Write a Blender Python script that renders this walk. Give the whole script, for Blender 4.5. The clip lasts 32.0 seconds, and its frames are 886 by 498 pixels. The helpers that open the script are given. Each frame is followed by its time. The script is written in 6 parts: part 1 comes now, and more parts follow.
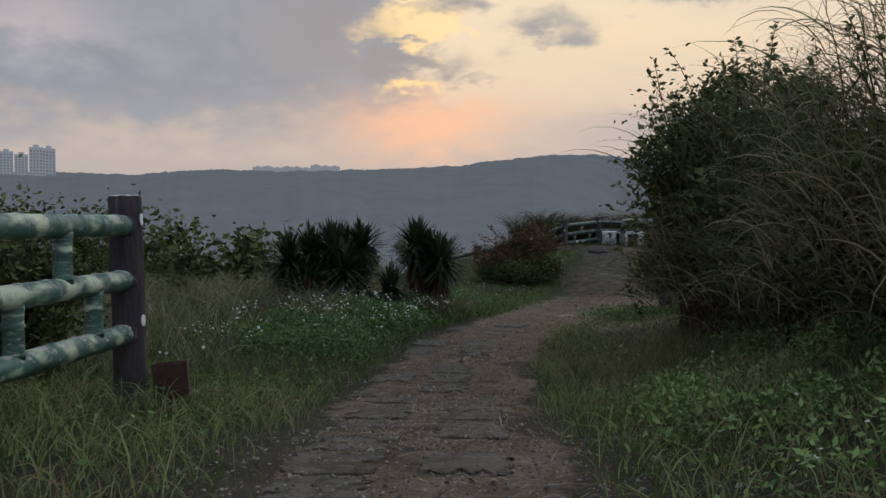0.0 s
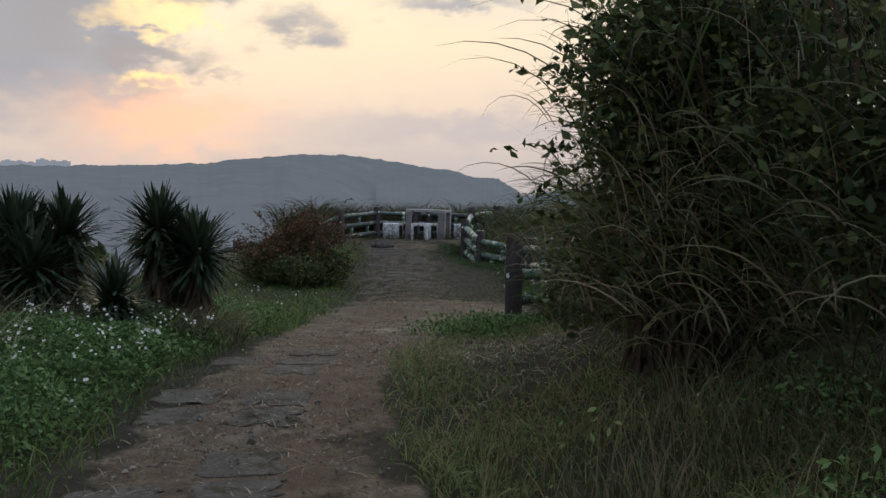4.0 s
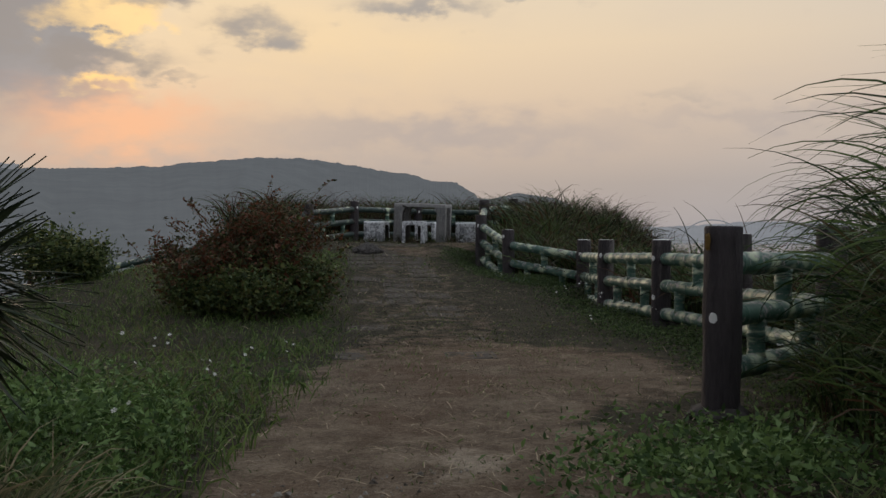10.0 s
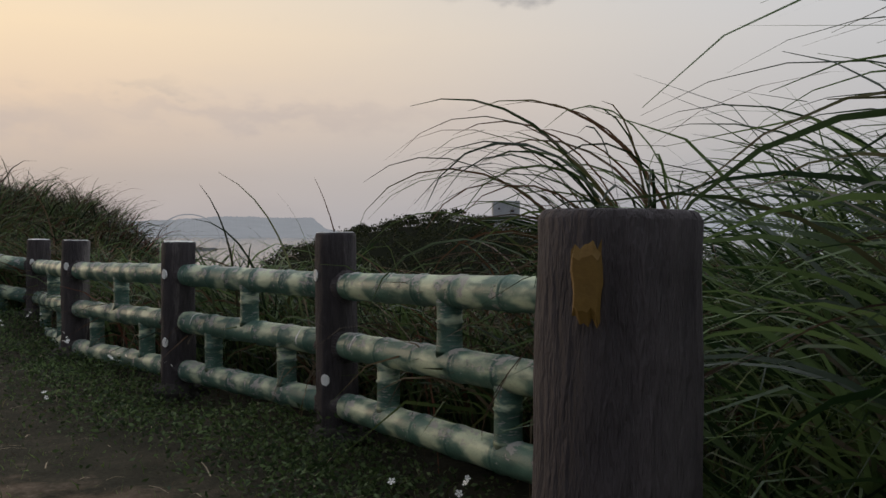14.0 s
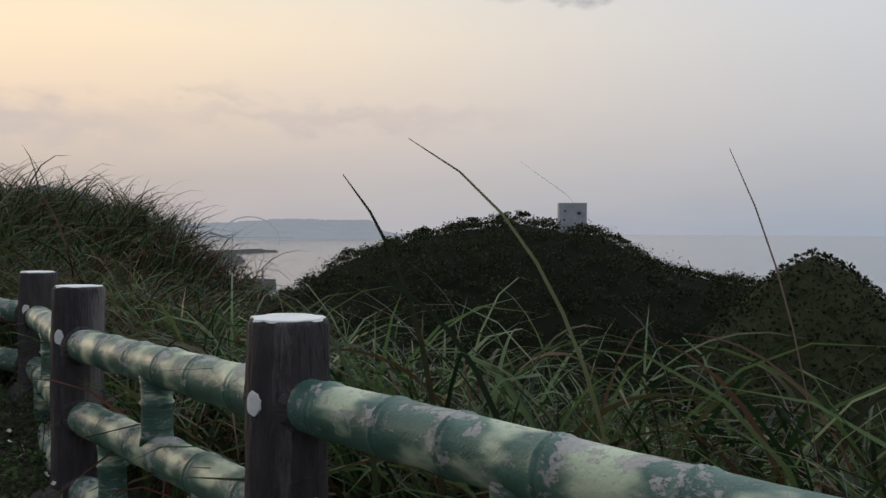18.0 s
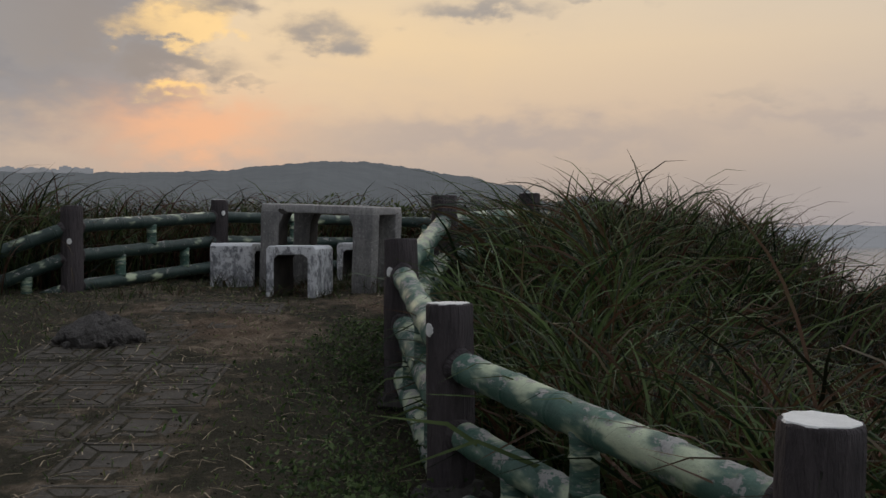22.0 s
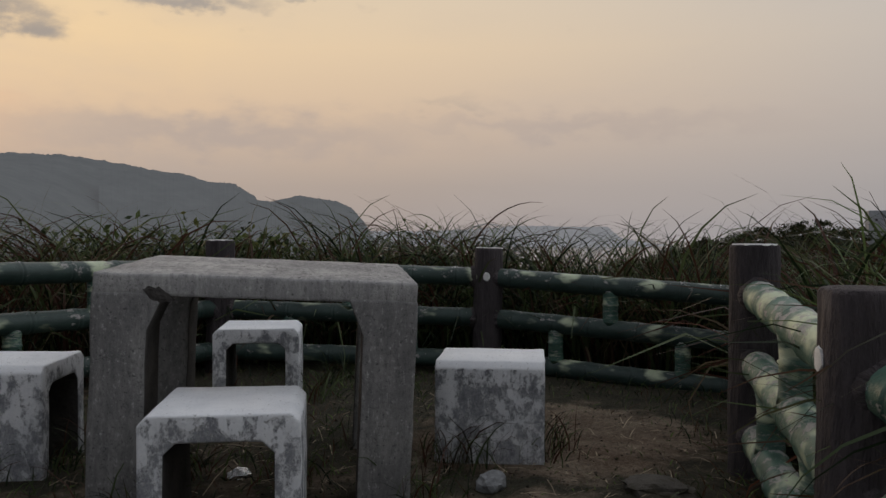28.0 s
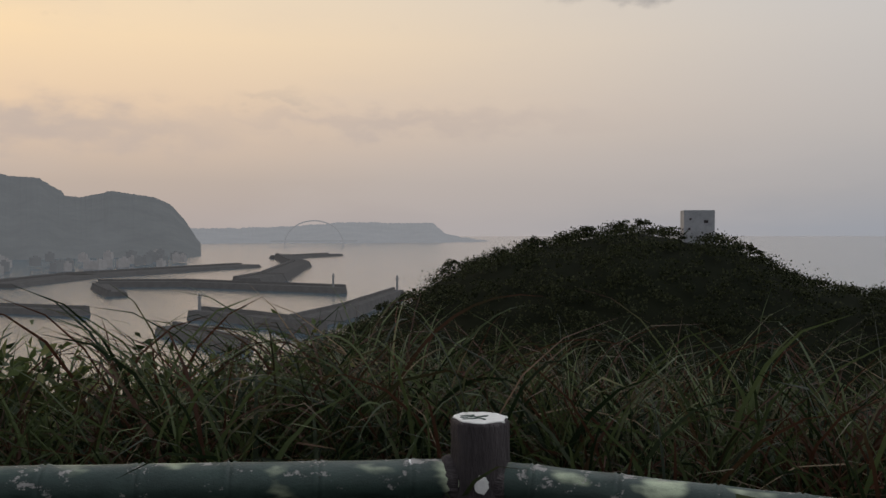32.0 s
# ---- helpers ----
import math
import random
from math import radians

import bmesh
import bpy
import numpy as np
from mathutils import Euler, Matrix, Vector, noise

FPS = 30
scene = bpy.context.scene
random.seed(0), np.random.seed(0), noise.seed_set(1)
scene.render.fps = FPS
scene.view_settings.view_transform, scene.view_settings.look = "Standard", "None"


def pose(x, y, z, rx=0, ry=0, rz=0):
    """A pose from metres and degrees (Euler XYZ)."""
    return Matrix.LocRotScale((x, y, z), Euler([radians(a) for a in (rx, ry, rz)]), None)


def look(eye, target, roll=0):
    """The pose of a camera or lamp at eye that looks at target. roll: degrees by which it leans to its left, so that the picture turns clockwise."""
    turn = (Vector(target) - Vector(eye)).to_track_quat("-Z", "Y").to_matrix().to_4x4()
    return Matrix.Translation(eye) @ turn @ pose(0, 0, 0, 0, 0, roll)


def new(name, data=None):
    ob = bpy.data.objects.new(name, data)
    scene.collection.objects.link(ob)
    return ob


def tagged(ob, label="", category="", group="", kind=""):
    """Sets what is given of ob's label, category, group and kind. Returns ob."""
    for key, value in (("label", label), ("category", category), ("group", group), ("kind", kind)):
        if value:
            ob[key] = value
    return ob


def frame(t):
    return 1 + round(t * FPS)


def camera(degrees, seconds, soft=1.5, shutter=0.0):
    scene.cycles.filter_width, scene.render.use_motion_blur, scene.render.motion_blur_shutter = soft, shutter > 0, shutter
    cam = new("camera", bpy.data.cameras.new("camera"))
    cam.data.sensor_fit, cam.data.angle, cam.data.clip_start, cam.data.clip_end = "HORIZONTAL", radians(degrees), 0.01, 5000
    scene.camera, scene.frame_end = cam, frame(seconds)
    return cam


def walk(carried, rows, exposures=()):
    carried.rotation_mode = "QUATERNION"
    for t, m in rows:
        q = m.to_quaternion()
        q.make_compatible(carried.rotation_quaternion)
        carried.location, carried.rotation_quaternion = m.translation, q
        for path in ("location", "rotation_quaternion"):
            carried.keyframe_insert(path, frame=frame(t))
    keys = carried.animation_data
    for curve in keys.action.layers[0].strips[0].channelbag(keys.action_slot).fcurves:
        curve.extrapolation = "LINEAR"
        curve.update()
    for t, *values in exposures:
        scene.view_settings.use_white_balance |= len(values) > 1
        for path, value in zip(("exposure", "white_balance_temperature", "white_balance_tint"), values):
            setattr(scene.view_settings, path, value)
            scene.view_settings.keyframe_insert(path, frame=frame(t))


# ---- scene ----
cam = camera(54.3, 32.0)
# seconds, x, y, z, yaw, pitch, roll
ROWS = [
    (0.0, 0.001, 0.000, 0.973, -0.00, -1.53, -0.07),
    (0.5, -0.093, 0.600, 0.933, -1.11, -1.52, 0.00),
    (1.0, -0.150, 1.193, 0.908, -3.57, -1.55, 0.02),
    (1.5, -0.178, 1.722, 0.888, -6.41, -1.61, -0.03),
    (2.0, -0.159, 2.244, 0.899, -9.04, -1.61, -0.13),
    (2.5, -0.145, 2.781, 0.906, -11.03, -1.61, -0.22),
    (3.0, -0.129, 3.300, 0.849, -13.03, -1.61, -0.20),
    (3.5, -0.130, 3.799, 0.781, -14.91, -1.53, -0.12),
    (4.0, -0.131, 4.303, 0.712, -16.47, -1.54, -0.03),
    (4.5, -0.089, 4.797, 0.667, -17.47, -1.53, -0.02),
    (6.5, 0.090, 6.578, 0.518, -18.70, -1.49, 0.03),
    (7.0, 0.118, 7.048, 0.463, -18.69, -1.54, -0.12),
    (7.5, 0.201, 7.567, 0.370, -18.69, -1.53, -0.16),
    (8.0, 0.293, 8.091, 0.395, -18.58, -1.41, -0.34),
    (8.5, 0.370, 8.573, 0.399, -18.58, -1.48, -0.29),
    (9.0, 0.431, 9.037, 0.407, -18.61, -1.51, -0.34),
    (9.5, 0.508, 9.497, 0.496, -18.63, -1.41, -0.26),
    (10.0, 0.590, 9.974, 0.602, -19.26, -1.28, -0.09),
    (10.5, 0.703, 10.412, 0.707, -21.17, -1.36, -0.00),
    (11.0, 0.873, 10.791, 0.786, -24.37, -1.47, 0.03),
    (11.5, 1.087, 11.194, 0.818, -28.64, -1.54, 0.04),
    (12.0, 1.344, 11.626, 0.790, -32.69, -1.58, 0.15),
    (12.5, 1.632, 12.078, 0.721, -36.12, -1.60, 0.29),
    (13.0, 2.017, 12.547, 0.660, -40.14, -1.52, 0.33),
    (13.5, 2.330, 13.004, 0.624, -46.06, -1.53, 0.28),
    (15.5, 3.360, 14.737, 0.570, -67.87, -1.82, 0.21),
    (16.0, 3.622, 15.099, 0.567, -68.27, -1.81, 0.23),
    (16.5, 3.881, 15.410, 0.628, -68.16, -1.71, 0.26),
    (17.0, 4.115, 15.703, 0.653, -65.83, -1.70, 0.34),
    (17.5, 4.370, 15.990, 0.695, -58.38, -1.63, 0.27),
    (18.0, 4.525, 16.310, 0.719, -49.20, -1.49, 0.18),
    (18.5, 4.659, 16.605, 0.739, -42.27, -1.38, 0.22),
    (19.0, 4.810, 17.031, 0.794, -36.42, -1.30, 0.25),
    (19.5, 4.976, 17.470, 0.857, -30.16, -1.21, -0.05),
    (20.0, 5.100, 17.874, 0.897, -23.88, -1.18, -0.14),
    (20.5, 5.186, 18.264, 0.934, -18.84, -1.19, -0.11),
    (21.0, 5.252, 18.664, 0.957, -15.99, -1.19, 0.01),
    (21.5, 5.298, 19.108, 0.961, -15.12, -1.14, -0.05),
    (22.0, 5.344, 19.557, 0.903, -15.03, -1.07, 0.00),
    (22.5, 5.349, 20.052, 0.827, -15.05, -1.03, 0.12),
    (23.0, 5.386, 20.554, 0.758, -15.01, -0.97, 0.10),
    (23.5, 5.402, 21.090, 0.699, -15.19, -0.92, 0.24),
    (24.0, 5.417, 21.599, 0.663, -15.38, -0.71, 0.50),
    (24.5, 5.429, 22.080, 0.696, -15.68, -0.80, 0.66),
    (26.5, 5.167, 23.782, 0.963, -26.02, -0.26, 0.72),
    (27.0, 5.121, 24.174, 1.118, -28.48, -0.77, 0.44),
    (27.5, 5.123, 24.592, 1.241, -31.33, -0.99, 0.21),
    (28.0, 5.175, 25.010, 1.327, -33.72, -1.08, 0.12),
    (28.5, 5.234, 25.434, 1.390, -36.78, -1.14, -0.00),
    (29.0, 5.340, 25.855, 1.428, -40.54, -1.24, 0.13),
    (29.5, 5.542, 26.271, 1.456, -42.99, -1.24, 0.04),
    (30.0, 5.671, 26.592, 1.497, -44.36, -1.26, 0.01),
    (30.5, 5.946, 27.026, 1.553, -44.93, -1.29, 0.05),
    (31.0, 6.150, 27.375, 1.636, -45.05, -1.30, -0.10),
    (31.5, 6.337, 27.649, 1.680, -45.05, -1.29, -0.15),
    (32.0, 6.694, 27.965, 1.863, -45.19, -1.33, -0.15),
]
# seconds, stops, kelvin, tint
EXPOSURES = [(0.0, .05, 6050, 10), (2.0, .15, 6000, 10), (4.5, .34, 6000, 10), (7.0, .08, 5950, 10), (8.0, .0, 5950, 10), (9.5, -.03, 6500, 10), (12.0, -.05, 6750, 11), (14.0, .15, 6600, 10),
             (15.5, .34, 6250, 9), (16.3, .38, 6250, 9), (17.0, .42, 6300, 9), (17.8, .32, 6300, 9), (19.5, .03, 6550, 10), (22.0, -.15, 6700, 11), (27.0, -.23, 6850, 12), (30.0, .03, 6850, 11), (32.0, .05, 6850, 11)]
walk(cam, [(t, pose(x, y, z, 90 + pitch, 0, yaw) @ pose(0, 0, 0, 0, 0, roll)) for t, x, y, z, yaw, pitch, roll in ROWS], EXPOSURES)

# ---------------------------------------------------------------- sky and sun
SUN_AZ, SUN_EL = -2.4, 9.5   # degrees, clockwise from +y; above the horizon


def nodes_of(tree):
    tree.nodes.clear()

    def add(kind, **values):
        node = tree.nodes.new(kind)
        for key, value in values.items():
            if key.startswith("i_"):
                key = key[2:]
                node.inputs[int(key) if key.isdigit() else key.replace("_", " ")].default_value = value
            else:
                setattr(node, key, value)
        return node

    def math_node(op, a, b=None, clamp=False):
        node = tree.nodes.new("ShaderNodeMath")
        node.operation, node.use_clamp = op, clamp
        for n, v in enumerate((a, b)):
            if v is None:
                continue
            if isinstance(v, (int, float)):
                node.inputs[n].default_value = v
            else:
                tree.links.new(v, node.inputs[n])
        return node.outputs[0]

    def ramp(fac, stops, mode="LINEAR"):
        node = tree.nodes.new("ShaderNodeValToRGB")
        node.color_ramp.interpolation = mode
        el = node.color_ramp.elements
        while len(el) < len(stops):
            el.new(0.5)
        for e, (p, c) in zip(el, stops):
            e.position = p
            e.color = (*c, 1) if len(c) == 3 else c
        tree.links.new(fac, node.inputs[0])
        return node.outputs[0]

    def mix(fac, a, b, blend="MIX"):
        node = tree.nodes.new("ShaderNodeMix")
        node.data_type, node.blend_type = "RGBA", blend
        for sock, v in ((node.inputs[0], fac), (node.inputs[6], a), (node.inputs[7], b)):
            if isinstance(v, (int, float)):
                sock.default_value = v
            elif isinstance(v, tuple):
                sock.default_value = (*v, 1) if len(v) == 3 else v
            else:
                tree.links.new(v, sock)
        return node.outputs[2]

    return add, math_node, ramp, mix, tree.links.new


def build_world():
    world = bpy.data.worlds.new("dusk_sky")
    scene.world = world
    world.use_nodes = True
    add, mth, ramp, mix, link = nodes_of(world.node_tree)
    out = add("ShaderNodeOutputWorld")
    coord = add("ShaderNodeTexCoord")
    sep = add("ShaderNodeSeparateXYZ")
    link(coord.outputs["Generated"], sep.inputs[0])
    x, y, z = sep.outputs
    el = mth("MULTIPLY", mth("ARCSINE", z), 180 / math.pi)
    az = mth("SUBTRACT", mth("MULTIPLY", mth("ARCTAN2", x, y), 180 / math.pi), SUN_AZ)
    el01 = mth("MULTIPLY", el, 1 / 60, True)
    side = ramp(el01, [(0.0, (.42, .37, .36)), (.05, (.48, .405, .36)), (.085, (.60, .48, .39)), (.13, (.75, .575, .42)),
                       (.2, (.87, .68, .46)), (.3, (.80, .69, .53)), (.55, (.80, .81, .83)), (1.0, (.98, 1.02, 1.10))])
    off = ramp(el01, [(0.0, (.29, .325, .385)), (.04, (.345, .36, .395)), (.1, (.425, .43, .45)), (.2, (.485, .50, .53)),
                      (.4, (.55, .60, .67)), (1.0, (.92, .99, 1.10))])
    spread = mth("POWER", 2.718, mth("MULTIPLY", mth("POWER", mth("ABSOLUTE", mth("MULTIPLY", az, 1 / 60)), 3.2), -1))
    base = mix(spread, off, side)
    # cloud field, drawn out along the horizon
    def field(sx, sy, scale, detail, rough, shift):
        comb = add("ShaderNodeCombineXYZ")
        link(mth("MULTIPLY", az, sx), comb.inputs[0])
        link(mth("MULTIPLY", el, sy), comb.inputs[1])
        comb.inputs[2].default_value = shift
        n = add("ShaderNodeTexNoise", i_Scale=scale, i_Detail=detail, i_Roughness=rough)
        link(comb.outputs[0], n.inputs["Vector"])
        return n.outputs["Fac"]
    n1 = field(.22, .45, 1.0, 9, .60, 3.1)
    n2 = field(.05, .16, 1.0, 6, .55, 8.7)
    n3 = field(.42, .8, 1.0, 5, .52, 5.2)
    wob_a = mth("ADD", az, mth("MULTIPLY", mth("SUBTRACT", n1, .5), 8.0))
    wob_e = mth("ADD", el, mth("MULTIPLY", mth("SUBTRACT", n3, .5), 4.2))
    def blob(a, e, wa, we):
        da = mth("MULTIPLY", mth("SUBTRACT", wob_a, a), 1 / wa)
        de = mth("MULTIPLY", mth("SUBTRACT", wob_e, e), 1 / we)
        return mth("POWER", 2.718, mth("MULTIPLY", mth("ADD", mth("MULTIPLY", da, da), mth("MULTIPLY", de, de)), -1))
    def soft(v, lo, hi):
        return ramp(mth("MULTIPLY", mth("SUBTRACT", v, lo), 1 / (hi - lo), True), [(0, (0, 0, 0)), (1, (1, 1, 1))], "EASE")
    def most(*vs):
        out_v = vs[0]
        for v in vs[1:]:
            out_v = mth("MAXIMUM", out_v, v)
        return out_v
    # the large bank over and beside the hidden sun: it thickens upwards and ends near the sun
    west = soft(mth("ADD", mth("MULTIPLY", wob_a, -1), mth("MULTIPLY", mth("SUBTRACT", field(.11, .30, 1.0, 5, .6, 14.2), .5), 7)), -3.2, 1.2)
    rise = soft(mth("ADD", wob_e, mth("MULTIPLY", mth("SUBTRACT", n1, .5), 5)), 3.0, 9.0)
    bank = mth("MULTIPLY", west, rise)
    lobes = most(blob(0.2, 10.6, 4.2, 1.0), blob(2.4, 15.4, 4.8, 1.5), blob(-7, 12.5, 5.5, 3.0), mth("MULTIPLY", blob(9.3, 12.8, 2.9, 1.2), .85),
                 mth("MULTIPLY", blob(20.5, 14.4, 4.4, .9), .8), mth("MULTIPLY", blob(36.5, 8.5, 3.6, .7), .38), mth("MULTIPLY", blob(61, 15.6, 6, 1.2), .6),
                 mth("MULTIPLY", blob(4.6, 9.6, 2.6, .5), .6), mth("MULTIPLY", blob(27, 15.2, 3.4, .5), .5))
    grain = mth("MULTIPLY", mth("SUBTRACT", n3, .5), .75)
    cloud = mth("MULTIPLY", soft(mth("ADD", lobes, grain), .10, .95), .88)
    veil = mth("MULTIPLY", soft(n2, .46, .72), .20)
    low = mth("MULTIPLY", most(blob(21, 6.3, 13, 1.2), mth("MULTIPLY", blob(8, 4.0, 12, 1.2), .8), mth("MULTIPLY", blob(44, 7.0, 12, .8), .7)), .72)
    rose = mth("MULTIPLY", blob(1.2, 6.6, 5.5, 2.0), .92)
    pink = mth("MULTIPLY", blob(-23, 12.2, 5, 1.6), .55)
    gold = most(soft(mth("ADD", blob(.6, 13.0, 3.8, 1.6), mth("MULTIPLY", mth("SUBTRACT", n3, .5), 1.1)), .30, .75), mth("MULTIPLY", blob(13, 13, 9, 4), .25))
    sky = mix(veil, base, (.52, .48, .47))
    sky = mix(low, sky, (.45, .395, .38))
    sky = mix(mth("MULTIPLY", bank, .92), sky, mix(soft(mth("ADD", mth("MULTIPLY", n3, 26), mth("MULTIPLY", n1, 14)), 12, 27), (.225, .243, .285), (.285, .30, .34)))
    sky = mix(rose, sky, (.93, .50, .30))
    sky = mix(pink, sky, (.62, .52, .48))
    sky = mix(mth("MULTIPLY", gold, .9), sky, (1.08, .75, .35))
    sky = mix(cloud, sky, mix(soft(mth("ABSOLUTE", az), 2, 14), (.30, .275, .27), (.33, .32, .325)))
    sky = mix(mth("MULTIPLY", blob(.2, 9.05, 1.5, .35), .95), sky, (1.15, .74, .30))
    sky = mix(mth("MULTIPLY", blob(.6, 14.6, 1.6, .35), .8), sky, (1.1, .82, .42))
    nish = add("ShaderNodeTexSky", sky_type="NISHITA", sun_disc=False, sun_elevation=radians(SUN_EL), sun_rotation=radians(SUN_AZ),
               air_density=1.2, dust_density=3.0)
    total = mix(.001, sky, nish.outputs[0], "ADD")
    back = add("ShaderNodeBackground", i_Strength=1.0)
    link(total, back.inputs[0])
    link(back.outputs[0], out.inputs[0])


build_world()
sun_data = bpy.data.lights.new("sun", "SUN")
sun_data.energy, sun_data.angle, sun_data.color = 0.5, radians(14), (1.0, 0.78, 0.55)
sun = new("sun", sun_data)
_a, _e = radians(SUN_AZ), radians(SUN_EL)
sun.matrix_world = look((0, 0, 60), (-60 * math.sin(_a) * math.cos(_e), -60 * math.cos(_a) * math.cos(_e), 60 - 60 * math.sin(_e)))

# ---------------------------------------------------------------- materials
def material(name, dark, light, scale=6.0, rough=0.85, bump=0.3, fine=60.0, spec=0.3, metal=0.0, third=None, third_at=0.62,
             stretch=(1, 1, 1), see_through=0.0, island=0.0, glow=None, bump_dist=0.01, vary=False):
    """A procedural surface: two tones by a coarse noise, a third as stains or patches, fine grain in colour and relief.
    """
    m = bpy.data.materials.new(name)
    m.use_nodes = True
    add, mth, ramp, mix, link = nodes_of(m.node_tree)
    out = add("ShaderNodeOutputMaterial")
    bsdf = add("ShaderNodeBsdfPrincipled", i_Roughness=rough, i_Metallic=metal)
    bsdf.inputs["Specular IOR Level"].default_value = spec
    coord = add("ShaderNodeTexCoord")
    mapping = add("ShaderNodeMapping", i_Scale=stretch)
    source = coord.outputs["Object"]
    if vary:     # each copy of a shared mesh takes another stretch of the pattern
        info = add("ShaderNodeObjectInfo")
        comb = add("ShaderNodeCombineXYZ")
        for n, k in enumerate((31.0, 17.0, 23.0)):
            link(mth("MULTIPLY", info.outputs["Random"], k), comb.inputs[n])
        moved = add("ShaderNodeVectorMath", operation="ADD")
        link(source, moved.inputs[0])
        link(comb.outputs[0], moved.inputs[1])
        source = moved.outputs[0]
    link(source, mapping.inputs[0])
    n1 = add("ShaderNodeTexNoise", i_Scale=scale, i_Detail=6.0, i_Roughness=0.6)
    n2 = add("ShaderNodeTexNoise", i_Scale=fine, i_Detail=4.0, i_Roughness=0.65)
    link(mapping.outputs[0], n1.inputs["Vector"])
    link(mapping.outputs[0], n2.inputs["Vector"])
    fac = mth("ADD", mth("MULTIPLY", n1.outputs["Fac"], .65), mth("MULTIPLY", n2.outputs["Fac"], .35))
    if island:
        geo = add("ShaderNodeNewGeometry")
        fac = mth("ADD", mth("MULTIPLY", fac, 1 - island), mth("MULTIPLY", geo.outputs["Random Per Island"], island))
    col = ramp(fac, [(.32, dark), (.68, light)])
    if third:
        n3 = add("ShaderNodeTexNoise", i_Scale=scale * .7, i_Detail=8.0, i_Roughness=0.7)
        shift = add("ShaderNodeMapping", i_Location=(7.3, 2.1, 5.5), i_Scale=stretch)
        link(source, shift.inputs[0])
        link(shift.outputs[0], n3.inputs["Vector"])
        fac3 = n3.outputs["Fac"]
        if island:
            fac3 = mth("ADD", mth("MULTIPLY", fac3, .55), mth("MULTIPLY", mth("FRACT", mth("MULTIPLY", geo.outputs["Random Per Island"], 7.31)), .45))
        col = mix(ramp(fac3, [(third_at, (0, 0, 0)), (third_at + .07, (1, 1, 1))]), col, third)
    link(col, bsdf.inputs["Base Color"])
    if bump:
        b = add("ShaderNodeBump", i_Strength=bump, i_Distance=bump_dist)
        link(mth("ADD", mth("MULTIPLY", n1.outputs["Fac"], .6), n2.outputs["Fac"]), b.inputs["Height"])
        link(b.outputs[0], bsdf.inputs["Normal"])
    surface = bsdf.outputs[0]
    if see_through:
        tr = add("ShaderNodeBsdfTranslucent")
        link(col, tr.inputs[0])
        mx = add("ShaderNodeMixShader", i_0=see_through)
        link(surface, mx.inputs[1])
        link(tr.outputs[0], mx.inputs[2])
        surface = mx.outputs[0]
    # glow lays distance haze over a far surface by emission
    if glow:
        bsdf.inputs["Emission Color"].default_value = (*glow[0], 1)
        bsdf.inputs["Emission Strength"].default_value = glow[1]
    link(surface, out.inputs[0])
    return m


